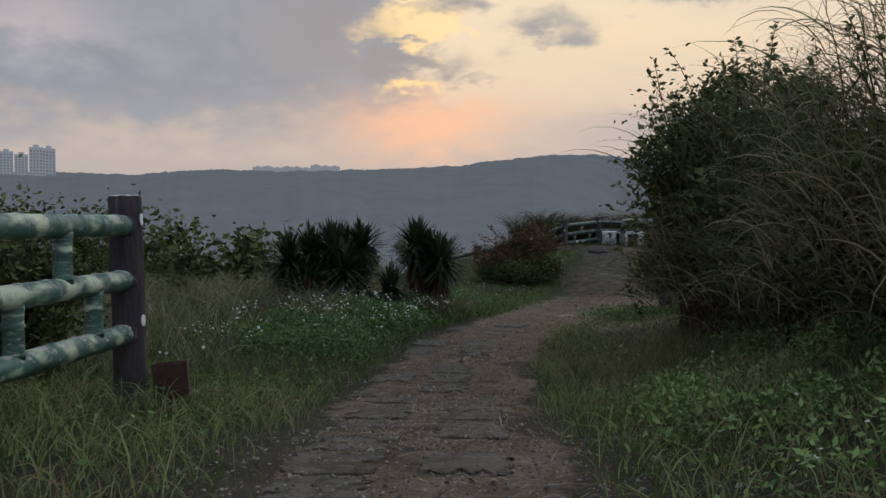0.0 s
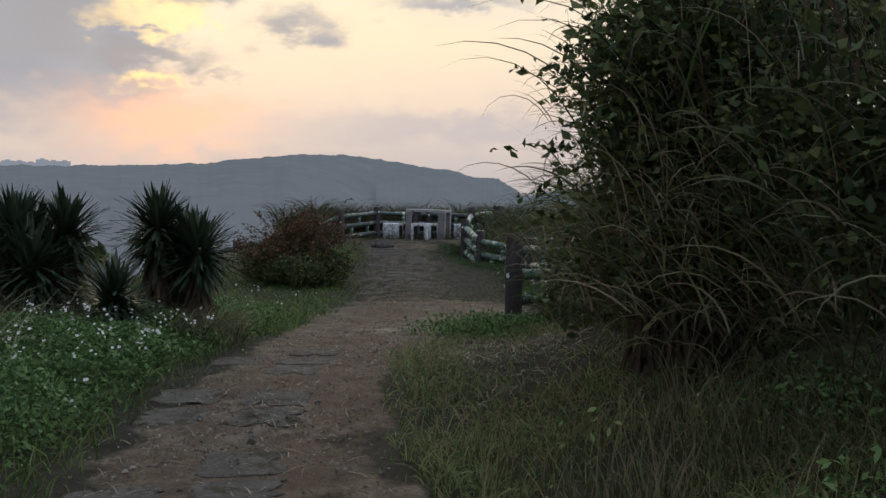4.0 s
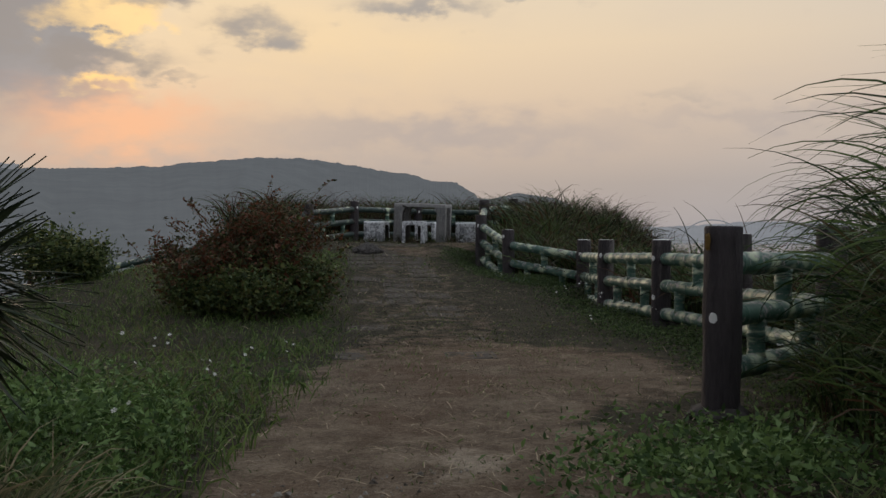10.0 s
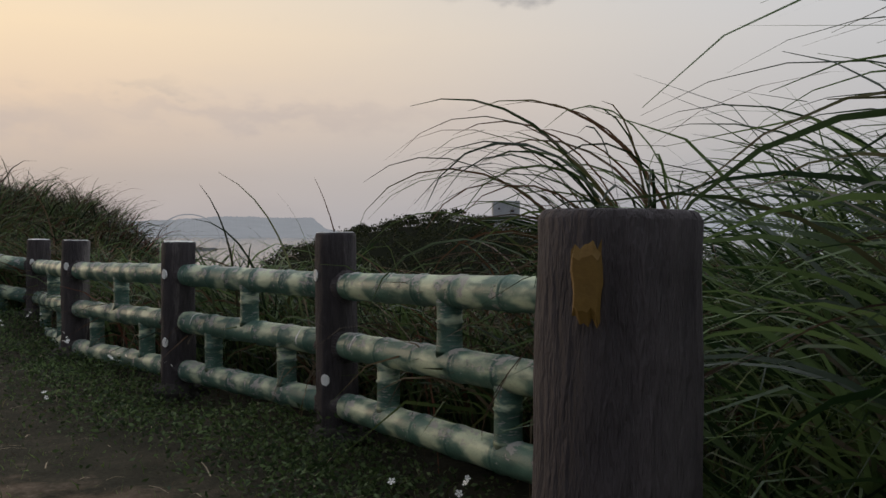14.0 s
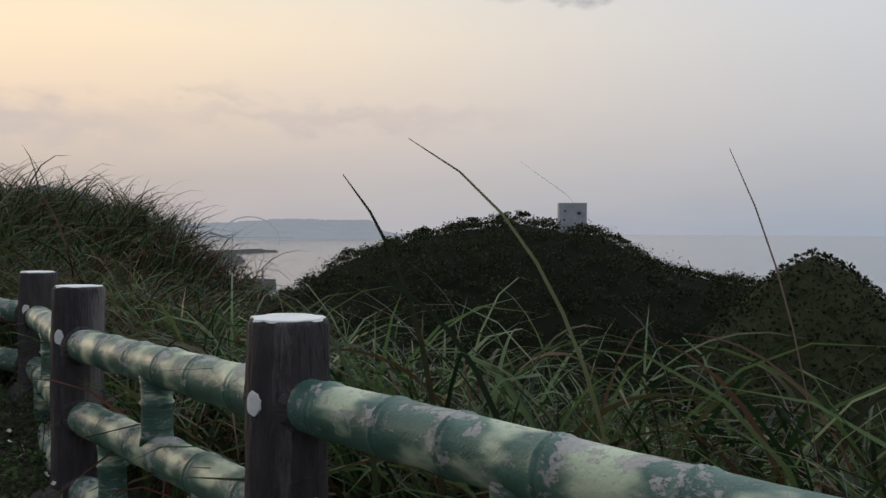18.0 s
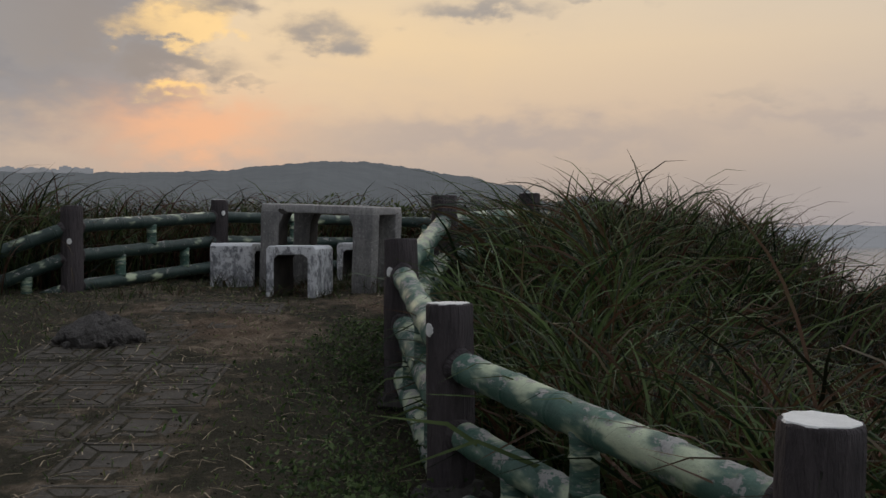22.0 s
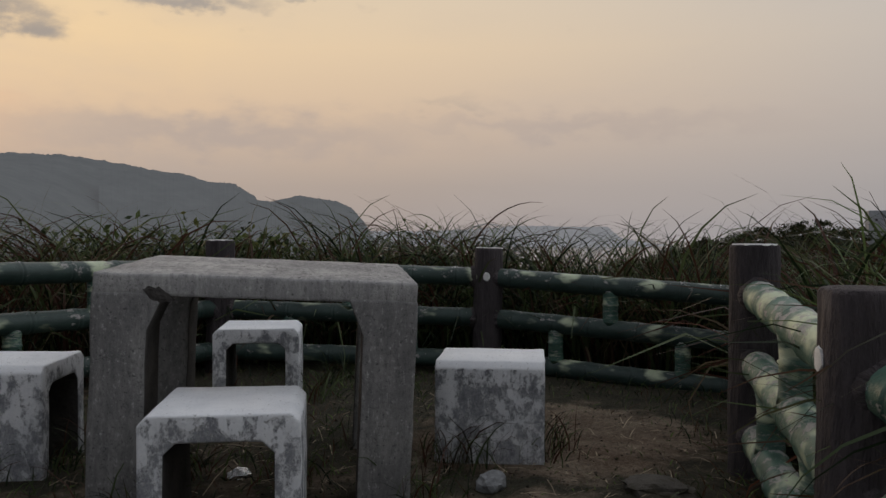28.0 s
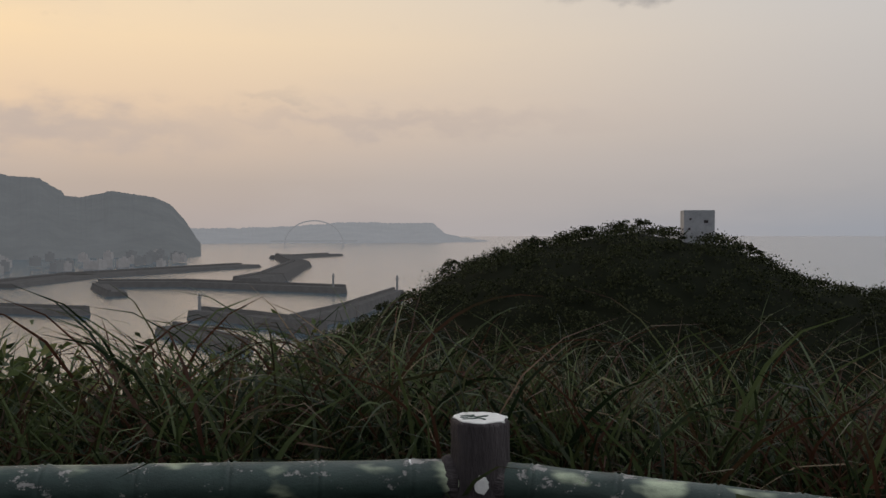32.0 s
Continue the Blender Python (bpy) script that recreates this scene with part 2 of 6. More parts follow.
def bamboo_material(knots=6.0, pale_shift=0.0, tint=((.038, .095, .075), (.10, .20, .152))):
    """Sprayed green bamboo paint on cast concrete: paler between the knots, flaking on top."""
    m = bpy.data.materials.new("green_painted_concrete_bamboo")
    m.use_nodes = True
    add, mth, ramp, mix, link = nodes_of(m.node_tree)
    out = add("ShaderNodeOutputMaterial")
    bsdf = add("ShaderNodeBsdfPrincipled")
    coord, info, geo = add("ShaderNodeTexCoord"), add("ShaderNodeObjectInfo"), add("ShaderNodeNewGeometry")
    comb = add("ShaderNodeCombineXYZ")
    for n, k in enumerate((31.0, 17.0, 23.0)):
        link(mth("MULTIPLY", info.outputs["Random"], k), comb.inputs[n])
    moved = add("ShaderNodeVectorMath", operation="ADD")
    link(coord.outputs["Object"], moved.inputs[0])
    link(comb.outputs[0], moved.inputs[1])

    def noise_of(scale, stretch, detail=6.0, rough=.6):
        mp = add("ShaderNodeMapping", i_Scale=stretch)
        link(moved.outputs[0], mp.inputs[0])
        n = add("ShaderNodeTexNoise", i_Scale=scale, i_Detail=detail, i_Roughness=rough)
        link(mp.outputs[0], n.inputs["Vector"])
        return n.outputs["Fac"]
    soft, tone, flake, grit = noise_of(5, (1.6, 1.6, 1.2), 3, .55), noise_of(12, (1, 1, 1.2)), noise_of(17, (1, 1, 1.3), 9, .72), noise_of(120, (1, 1, 1.6), 3)
    sep = add("ShaderNodeSeparateXYZ")
    link(geo.outputs["Normal"], sep.inputs[0])
    col = ramp(tone, [(.3, tint[0]), (.7, tint[1])])
    sep_o = add("ShaderNodeSeparateXYZ")
    link(coord.outputs["Object"], sep_o.inputs[0])
    wave = mth("COSINE", mth("MULTIPLY", sep_o.outputs[2], knots * 2 * math.pi))     # 1 midway between knots, -1 on them
    pale = mth("ADD", mth("ADD", mth("ADD", soft, pale_shift), mth("MULTIPLY", wave, .085)), mth("MULTIPLY", sep.outputs[2], .045))     # paler where the surface faces up
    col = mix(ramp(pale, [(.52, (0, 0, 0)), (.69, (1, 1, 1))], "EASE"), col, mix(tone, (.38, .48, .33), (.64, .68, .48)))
    worn = mth("SUBTRACT", mth("ADD", mth("ADD", flake, min(0.0, pale_shift) * .6), mth("MULTIPLY", sep.outputs[2], .05)), mth("MULTIPLY", wave, .02))
    chips = ramp(worn, [(.575, (0, 0, 0)), (.595, (1, 1, 1))])
    col = mix(mth("MULTIPLY", chips, .85), col, mix(grit, (.20, .19, .19), (.66, .63, .60)))
    col = mix(mth("MULTIPLY", ramp(grit, [(.55, (0, 0, 0)), (.75, (1, 1, 1))]), .35), col, (.02, .03, .025))
    link(col, bsdf.inputs["Base Color"])
    link(mth("ADD", mth("MULTIPLY", chips, .35), mth("ADD", mth("MULTIPLY", tone, .3), .32)), bsdf.inputs["Roughness"])
    b = add("ShaderNodeBump", i_Strength=.6, i_Distance=.006)
    link(mth("SUBTRACT", mth("ADD", mth("MULTIPLY", grit, .5), tone), mth("MULTIPLY", chips, .7)), b.inputs["Height"])
    link(b.outputs[0], bsdf.inputs["Normal"])
    link(bsdf.outputs[0], out.inputs[0])
    return m


def whitewash_material():
    """Thick white limewash on cast concrete, worn through to grey on the sides and corners."""
    m = bpy.data.materials.new("worn_whitewash")
    m.use_nodes = True
    add, mth, ramp, mix, link = nodes_of(m.node_tree)
    out = add("ShaderNodeOutputMaterial")
    bsdf = add("ShaderNodeBsdfPrincipled", i_Roughness=.85)
    bsdf.inputs["Specular IOR Level"].default_value = .25
    coord, geo = add("ShaderNodeTexCoord"), add("ShaderNodeNewGeometry")
    def noise_of(scale, detail=7.0, rough=.65, stretch=(1, 1, 1)):
        mp = add("ShaderNodeMapping", i_Scale=stretch)
        link(geo.outputs["Position"], mp.inputs[0])
        n = add("ShaderNodeTexNoise", i_Scale=scale, i_Detail=detail, i_Roughness=rough)
        link(mp.outputs[0], n.inputs["Vector"])
        return n.outputs["Fac"]
    wear, pits, broad = noise_of(15, 10, .78, (1, 1, .7)), noise_of(75, 4), noise_of(3)
    sep, sep_o = add("ShaderNodeSeparateXYZ"), add("ShaderNodeSeparateXYZ")
    link(geo.outputs["Normal"], sep.inputs[0])
    link(coord.outputs["Object"], sep_o.inputs[0])
    grey = ramp(mth("ADD", mth("MULTIPLY", broad, .5), mth("MULTIPLY", pits, .5)), [(.34, (.12, .125, .14)), (.66, (.30, .31, .335))])
    paint = ramp(mth("ADD", mth("MULTIPLY", broad, .6), mth("MULTIPLY", pits, .4)), [(.34, (.64, .66, .69)), (.62, (.86, .87, .88))])
    kept = mth("ADD", wear, mth("ADD", mth("MULTIPLY", sep.outputs[2], .20), mth("MULTIPLY", sep_o.outputs[2], .16)))
    cover = ramp(kept, [(.515, (0, 0, 0)), (.575, (1, 1, 1))])
    col = mix(cover, mix(ramp(wear, [(.38, (0, 0, 0)), (.54, (1, 1, 1))]), grey, mix(.45, grey, paint)), paint)
    col = mix(mth("MULTIPLY", ramp(pits, [(.60, (0, 0, 0)), (.70, (1, 1, 1))]), .7), col, (.10, .10, .105))
    link(col, bsdf.inputs["Base Color"])
    b = add("ShaderNodeBump", i_Strength=.8, i_Distance=.006)
    link(mth("ADD", mth("MULTIPLY", pits, -.5), mth("ADD", wear, mth("MULTIPLY", cover, .5))), b.inputs["Height"])
    link(b.outputs[0], bsdf.inputs["Normal"])
    link(bsdf.outputs[0], out.inputs[0])
    return m


def cracked_concrete(tone=1.0):
    """Old grey concrete with stains, pits and a few long cracks; tone lightens or darkens the cement, for lit and
    shaded parts.
    """
    m = bpy.data.materials.new("cracked_grey_concrete")
    m.use_nodes = True
    add, mth, ramp, mix, link = nodes_of(m.node_tree)
    out = add("ShaderNodeOutputMaterial")
    bsdf = add("ShaderNodeBsdfPrincipled", i_Roughness=.88)
    bsdf.inputs["Specular IOR Level"].default_value = .25
    coord = add("ShaderNodeTexCoord")

    def noise_of(scale, detail=7.0, rough=.65, stretch=(1, 1, 1)):
        mp = add("ShaderNodeMapping", i_Scale=stretch)
        link(coord.outputs["Object"], mp.inputs[0])
        n = add("ShaderNodeTexNoise", i_Scale=scale, i_Detail=detail, i_Roughness=rough)
        link(mp.outputs[0], n.inputs["Vector"])
        return n.outputs
    broad, streak, pits = noise_of(2.2)["Fac"], noise_of(9, 8, .72, (2.2, .45, .35))["Fac"], noise_of(90, 3)["Fac"]
    warp = noise_of(3.0, 5)["Color"]
    add_v = add("ShaderNodeVectorMath", operation="SCALE")
    add_v.inputs["Scale"].default_value = .35
    link(warp, add_v.inputs[0])
    sum_v = add("ShaderNodeVectorMath", operation="ADD")
    link(coord.outputs["Object"], sum_v.inputs[0])
    link(add_v.outputs[0], sum_v.inputs[1])
    vor = add("ShaderNodeTexVoronoi", feature="DISTANCE_TO_EDGE", i_Scale=1.35)
    link(sum_v.outputs[0], vor.inputs["Vector"])
    crack = ramp(vor.outputs["Distance"], [(0, (1, 1, 1)), (.0055, (0, 0, 0))])
    geo, sep = add("ShaderNodeNewGeometry"), add("ShaderNodeSeparateXYZ")
    link(geo.outputs["Normal"], sep.inputs[0])
    crack = mth("MULTIPLY", crack, mth("ADD", mth("MULTIPLY", sep.outputs[2], .85), .15, True))
    crack = mth("MULTIPLY", crack, ramp(broad, [(.40, (0, 0, 0)), (.47, (1, 1, 1))]))
    col = ramp(mth("ADD", mth("MULTIPLY", broad, .5), mth("MULTIPLY", streak, .5)), [(.32, (.13 * tone, .13 * tone, .132 * tone)), (.5, (.265 * tone, .26 * tone, .255 * tone)), (.68, (.46 * tone, .45 * tone, .425 * tone))])
    fleck = noise_of(34, 6, .75, (1.6, .5, 1))["Fac"]
    col = mix(ramp(fleck, [(.36, (1, 1, 1)), (.47, (0, 0, 0))]), col, mix(.55, col, (.09, .09, .09)))
    col = mix(ramp(fleck, [(.56, (0, 0, 0)), (.68, (1, 1, 1))]), col, mix(.5, col, (.72, .71, .68)))
    col = mix(ramp(pits, [(.60, (0, 0, 0)), (.70, (1, 1, 1))]), col, (.08, .08, .08))
    col = mix(crack, col, (.02, .02, .02))
    link(col, bsdf.inputs["Base Color"])
    b = add("ShaderNodeBump", i_Strength=.7, i_Distance=.008)
    link(mth("SUBTRACT", mth("ADD", mth("MULTIPLY", pits, -.5), streak), mth("MULTIPLY", crack, 2)), b.inputs["Height"])
    link(b.outputs[0], bsdf.inputs["Normal"])
    link(bsdf.outputs[0], out.inputs[0])
    return m


def ground_material():
    """Turf soil and trodden earth; the worn path is a mask laid on the mesh."""
    m = bpy.data.materials.new("turf_and_trodden_earth")
    m.use_nodes = True
    add, mth, ramp, mix, link = nodes_of(m.node_tree)
    out = add("ShaderNodeOutputMaterial")
    bsdf = add("ShaderNodeBsdfPrincipled", i_Roughness=.95)
    bsdf.inputs["Specular IOR Level"].default_value = .15
    coord = add("ShaderNodeTexCoord")
    worn = add("ShaderNodeAttribute", attribute_name="worn")

    def noise_of(scale, detail=6.0, rough=.62):
        n = add("ShaderNodeTexNoise", i_Scale=scale, i_Detail=detail, i_Roughness=rough)
        link(coord.outputs["Object"], n.inputs["Vector"])
        return n.outputs["Fac"]
    broad, mid, fine, grit = noise_of(.9), noise_of(5.0), noise_of(38.0), noise_of(150.0, 3)
    turf = ramp(mth("ADD", mth("MULTIPLY", mid, .6), mth("MULTIPLY", fine, .4)), [(.34, (.026, .026, .017)), (.5, (.047, .043, .029)), (.68, (.088, .073, .054))])
    earth = ramp(mth("ADD", mth("MULTIPLY", mid, .55), mth("MULTIPLY", fine, .45)), [(.33, (.07, .052, .036)), (.5, (.155, .118, .084)), (.66, (.27, .22, .166))])
    earth = mix(ramp(grit, [(.60, (0, 0, 0)), (.70, (1, 1, 1))]), earth, (.36, .32, .26))
    earth = mix(ramp(broad, [(.42, (0, 0, 0)), (.60, (1, 1, 1))]), earth, mix(.5, earth, (.11, .066, .042)))
    f = mth("ADD", worn.outputs["Fac"], mth("MULTIPLY", mth("SUBTRACT", mid, .5), .9))
    col = mix(ramp(f, [(.42, (0, 0, 0)), (.66, (1, 1, 1))]), turf, earth)
    col = mix(ramp(mth("MULTIPLY", f, .5), [(.60, (0, 0, 0)), (.74, (1, 1, 1))]), col,
              ramp(mth("ADD", mth("MULTIPLY", mid, .4), mth("MULTIPLY", fine, .6)), [(.35, (.19, .155, .115)), (.65, (.40, .34, .265))]))
    link(col, bsdf.inputs["Base Color"])
    b = add("ShaderNodeBump", i_Strength=.8, i_Distance=.03)
    link(mth("ADD", mth("ADD", mth("MULTIPLY", mid, .5), fine), mth("MULTIPLY", grit, .5)), b.inputs["Height"])
    link(b.outputs[0], bsdf.inputs["Normal"])
    link(bsdf.outputs[0], out.inputs[0])
    return m


MAT = dict(
    ground=ground_material(),
    soil=material("soil_and_thatch", (.055, .042, .028), (.16, .12, .075), 1.3, .95, .5, 40, third=(.045, .06, .02), third_at=.5, bump_dist=.03),
    grass=material("short_grass", (.042, .08, .019), (.18, .26, .08), .8, .7, 0, 5, spec=.2, see_through=.3, island=.6, third=(.16, .14, .07), third_at=.66),
    reed=material("silvergrass_leaf", (.012, .025, .009), (.10, .145, .05), .6, .5, 0, 5, spec=.3, see_through=.34, island=.75, third=(.10, .055, .032), third_at=.57),
    # terrace leaf with russet patches, darkened to match its dimmer light
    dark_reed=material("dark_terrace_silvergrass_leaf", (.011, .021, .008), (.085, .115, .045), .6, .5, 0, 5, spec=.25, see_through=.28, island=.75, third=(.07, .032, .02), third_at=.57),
    green_reed=material("fresh_silvergrass_leaf", (.018, .040, .013), (.125, .19, .066), .6, .42, 0, 5, spec=.45, see_through=.36, island=.7, third=(.11, .085, .045), third_at=.62),
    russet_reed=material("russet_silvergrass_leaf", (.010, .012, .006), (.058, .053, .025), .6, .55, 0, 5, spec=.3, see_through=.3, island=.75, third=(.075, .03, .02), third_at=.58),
    pale_reed=material("pale_meadow_leaf", (.06, .075, .03), (.20, .21, .11), .6, .6, 0, 5, spec=.3, see_through=.3, island=.65, third=(.30, .25, .16), third_at=.58),
    seed_head=material("brown_seed_head", (.035, .022, .015), (.10, .065, .045), .6, .8, 0, 5, spec=.2, see_through=.15, island=.6),
    thatch=material("dead_trampled_grass", (.055, .04, .026), (.20, .15, .095), .8, .85, 0, 5, spec=.1, see_through=.15, island=.7, third=(.08, .11, .035), third_at=.62),
    dry_reed=material("dry_reed_leaf", (.065, .046, .028), (.22, .165, .105), .6, .7, 0, 5, spec=.3, see_through=.25, island=.7, third=(.16, .06, .035), third_at=.6),
    # yellow-green bank grass, brightened in colour against the thicket's shade
    bank_grass=material("dry_green_bank_grass", (.07, .105, .032), (.27, .33, .14), .8, .7, 0, 5, spec=.2, see_through=.4, island=.6, third=(.26, .21, .12), third_at=.6),
    weed=material("weed_leaf", (.042, .086, .025), (.175, .28, .095), 1.0, .6, 0, 6, spec=.3, see_through=.3, island=.6),
    # lighter copy of the weed leaf, lifted to offset shade under the thicket
    bank_weed=material("brightened_weed_leaf", (.075, .135, .042), (.28, .42, .16), 1.0, .6, 0, 6, spec=.3, see_through=.4, island=.6),
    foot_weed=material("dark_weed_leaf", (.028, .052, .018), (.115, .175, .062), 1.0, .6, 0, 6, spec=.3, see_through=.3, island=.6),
    petal=material("white_petal", (.62, .62, .58), (.8, .8, .76), 8, .6, 0, 30),
    # the yellow-green third tone paints sunlit leaf groups into the bush
    bush=material("bush_leaf", (.028, .046, .016), (.11, .15, .05), .7, .6, 0, 5, spec=.3, see_through=.22, island=.6, third=(.15, .16, .05), third_at=.60),
    red_bush=material("russet_bush_leaf", (.035, .04, .015), (.09, .085, .035), .7, .65, 0, 5, see_through=.25, island=.6, third=(.13, .05, .025), third_at=.5),
    yucca=material("yucca_leaf", (.02, .035, .018), (.06, .085, .045), 2, .5, 0, 8, spec=.4, see_through=.1, island=.5),
    dead=material("dead_leaf", (.07, .05, .03), (.17, .125, .08), 2, .85, 0, 10, see_through=.15, island=.6),
    bark=material("brown_stem", (.04, .03, .02), (.12, .085, .055), 5, .9, .4, 40),
    post=material("moulded_dark_post", (.030, .026, .029), (.10, .085, .088), 7, .8, 1.0, 45, bump_dist=.03, stretch=(1, 1, .18), third=(.17, .15, .145), third_at=.60, vary=True),
    bamboo=bamboo_material(6.0, .02),
    # less faded terrace rails; backlit shade is also put into their dark tint
    bamboo_shaded=bamboo_material(6.0, -.085, ((.016, .034, .030), (.042, .074, .064))),
    bamboo_short=bamboo_material(1.5),
    # skylit sheen and leg shade put into two tones of one concrete
    cracked=cracked_concrete(1.3),
    stained=cracked_concrete(.8),
    white=material("chalk_white_paint", (.70, .70, .68), (.90, .90, .88), 9, .7, .3, 60, third=(.32, .31, .3), third_at=.68),
    orange=material("ochre_paint", (.13, .075, .018), (.22, .13, .03), 9, .7, .2, 60),
    stroke=material("dark_green_paint", (.015, .04, .03), (.03, .07, .05), 9, .7, .2, 60),
    concrete=material("weathered_grey_concrete", (.13, .135, .14), (.30, .31, .315), 4, .85, .6, 50, third=(.09, .09, .09), third_at=.62),
    whitewash=whitewash_material(),
    # bare concrete, darkened with the deep shade inside seats and table legs
    bare=material("bare_and_shaded_concrete", (.028, .025, .024), (.085, .078, .072), 6, .9, .7, 55, third=(.02, .02, .018), third_at=.6),
    groove=material("soil_in_grooves", (.05, .046, .034), (.10, .09, .068), 20, .95, .5, 80),
    heap=material("dark_root_soil", (.045, .042, .040), (.145, .135, .128), 14, .95, 1.0, 70, bump_dist=.03),
    foil=material("crumpled_foil", (.55, .55, .55), (.75, .75, .75), 20, .25, .6, 60, metal=.9),
    gravel=material("path_gravel", (.075, .066, .056), (.30, .28, .245), 3, .9, .4, 80, third=(.15, .11, .08), third_at=.55, island=.7),
    slab=material("paving_slab_concrete", (.046, .041, .035), (.115, .104, .088), 5, .92, .8, 60, third=(.05, .042, .028), third_at=.54, vary=True),
    worn_slab=material("worn_grey_slab_concrete", (.060, .053, .043), (.165, .150, .125), 9, .94, 1.2, 45, bump_dist=.02, third=(.060, .052, .032), third_at=.52, vary=True),
    straw=material("cut_straw", (.10, .075, .05), (.44, .36, .25), 3, .8, 0, 12, see_through=.1, island=.7),
    litter=material("dead_leaf_scraps", (.035, .03, .025), (.16, .135, .11), 2, .9, 0, 10, spec=.1, see_through=.1, island=.8, third=(.05, .07, .03), third_at=.62),
    # near-black floor puts the shade between the crowns into its colour
    canopy_floor=material("shaded_wood_floor", (.008, .010, .006), (.014, .016, .009), .12, .95, 0, 1, spec=.02),
    canopy=material("headland_canopy", (.014, .019, .010), (.066, .072, .036), .35, .9, 0, 1, spec=.05, see_through=.1, island=.4),
    rust=material("rusty_iron", (.03, .018, .014), (.085, .045, .03), 9, .85, .5, 60),
    sea=material("grey_sea_water", (.05, .10, .14), (.075, .135, .18), .02, .12, 1.0, .5, spec=1.0, bump_dist=.1, stretch=(1, 1, 1)),
    # distance haze is painted in: greyed colours and a faint glow
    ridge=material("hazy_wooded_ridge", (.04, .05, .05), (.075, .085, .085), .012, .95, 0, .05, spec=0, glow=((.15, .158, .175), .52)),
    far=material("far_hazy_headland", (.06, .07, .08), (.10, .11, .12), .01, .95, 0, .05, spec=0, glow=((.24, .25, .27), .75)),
    # far buildings and moles glow faintly too, as painted-in haze
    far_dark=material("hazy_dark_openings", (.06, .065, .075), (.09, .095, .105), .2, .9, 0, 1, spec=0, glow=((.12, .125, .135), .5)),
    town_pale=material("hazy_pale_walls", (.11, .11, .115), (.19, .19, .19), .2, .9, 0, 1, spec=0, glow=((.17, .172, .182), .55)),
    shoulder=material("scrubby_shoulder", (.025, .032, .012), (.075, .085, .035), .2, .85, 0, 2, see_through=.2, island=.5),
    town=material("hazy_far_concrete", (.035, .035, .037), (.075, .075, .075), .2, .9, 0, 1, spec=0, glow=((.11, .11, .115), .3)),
    pale_concrete=material("pale_concrete_wall", (.30, .31, .33), (.52, .53, .55), .8, .85, .2, 6, third=(.2, .2, .2), third_at=.62),
)

# ---------------------------------------------------------------- helpers for meshes
def mesh_np(name, verts, faces, mat, smooth=False):
    """A mesh from arrays: faces is (n, 3) or (n, 4)."""
    me = bpy.data.meshes.new(name)
    verts, faces = np.asarray(verts, np.float32), np.asarray(faces, np.int32)
    k = faces.shape[1]
    me.vertices.add(len(verts))
    me.vertices.foreach_set("co", verts.ravel())
    me.loops.add(faces.size)
    me.loops.foreach_set("vertex_index", faces.ravel())
    me.polygons.add(len(faces))
    me.polygons.foreach_set("loop_start", np.arange(0, faces.size, k, dtype=np.int32))
    me.polygons.foreach_set("loop_total", np.full(len(faces), k, np.int32))
    me.update(calc_edges=True)
    if smooth:
        me.polygons.foreach_set("use_smooth", np.ones(len(faces), bool))
    me.materials.append(MAT[mat])
    return me


def bm_mesh(name, bm, mat, smooth=False):
    me = bpy.data.meshes.new(name)
    bmesh.ops.recalc_face_normals(bm, faces=bm.faces)
    for f in bm.faces:
        f.smooth = smooth
    bm.to_mesh(me)
    bm.free()
    me.materials.append(MAT[mat])
    return me


def part(name, me, parent, m=None, label=""):
    ob = new(name, me)
    ob.parent = parent
    if m is not None:
        ob.matrix_local = m
    return tagged(ob, label) if label else ob


def thing(name, label, category, m=None, group="", kind="", data=None):
    ob = new(name, data)
    if m is not None:
        ob.matrix_world = m
    return tagged(ob, label, category, group, kind)


def along(a, b):
    """A pose at a whose z axis runs to b, and the length."""
    a, b = Vector(a), Vector(b)
    d = b - a
    return Matrix.Translation(a) @ d.to_track_quat("Z", "Y").to_matrix().to_4x4(), d.length


def noise2(x, y, seed=0.0, octaves=4):
    """Smooth value noise on arrays, about -1 to 1."""
    x, y = np.asarray(x, float), np.asarray(y, float)
    total, amp, norm = 0 * x, 1.0, 0.0
    for o in range(octaves):
        xs, ys = x * 2 ** o + seed * 17.3 + o * 5.1, y * 2 ** o + seed * 9.7 + o * 3.3
        xi, yi = np.floor(xs), np.floor(ys)
        u, v = xs - xi, ys - yi
        u, v = u * u * (3 - 2 * u), v * v * (3 - 2 * v)

        def h(a, b):
            s = np.sin(a * 127.1 + b * 311.7 + seed * 74.7) * 43758.5453
            return (s - np.floor(s)) * 2 - 1
        total += amp * ((h(xi, yi) * (1 - u) + h(xi + 1, yi) * u) * (1 - v) + (h(xi, yi + 1) * (1 - u) + h(xi + 1, yi + 1) * u) * v)
        norm += amp
        amp *= .5
    return total / norm


def step01(v):
    v = np.clip(v, 0, 1)
    return v * v * (3 - 2 * v)


# ---------------------------------------------------------------- ground
SEA = -40.0
GROUND_Y = [-6, 0, 2.3, 4.3, 5.7, 7.5, 9.2, 10.7, 12.6, 14.4, 16.1, 17.8, 19.6, 21.9, 23.8, 25.3, 27.0, 28.7, 31.0]
GROUND_Z = [.0, -.02, -.05, -.16, -.31, -.49, -.47, -.40, -.42, -.46, -.47, -.47, -.42, -.24, -.04, .12, .31, .34, .33]
PATH_Y = [-6, 0, 4, 7, 9, 11, 12.5, 14.5, 16.5, 18.5, 21, 23, 25, 27]
PATH_X = [0.1, -.04, -.12, .0, .22, .70, 1.2, 2.1, 2.9, 3.5, 4.1, 4.6, 5.0, 5.5]
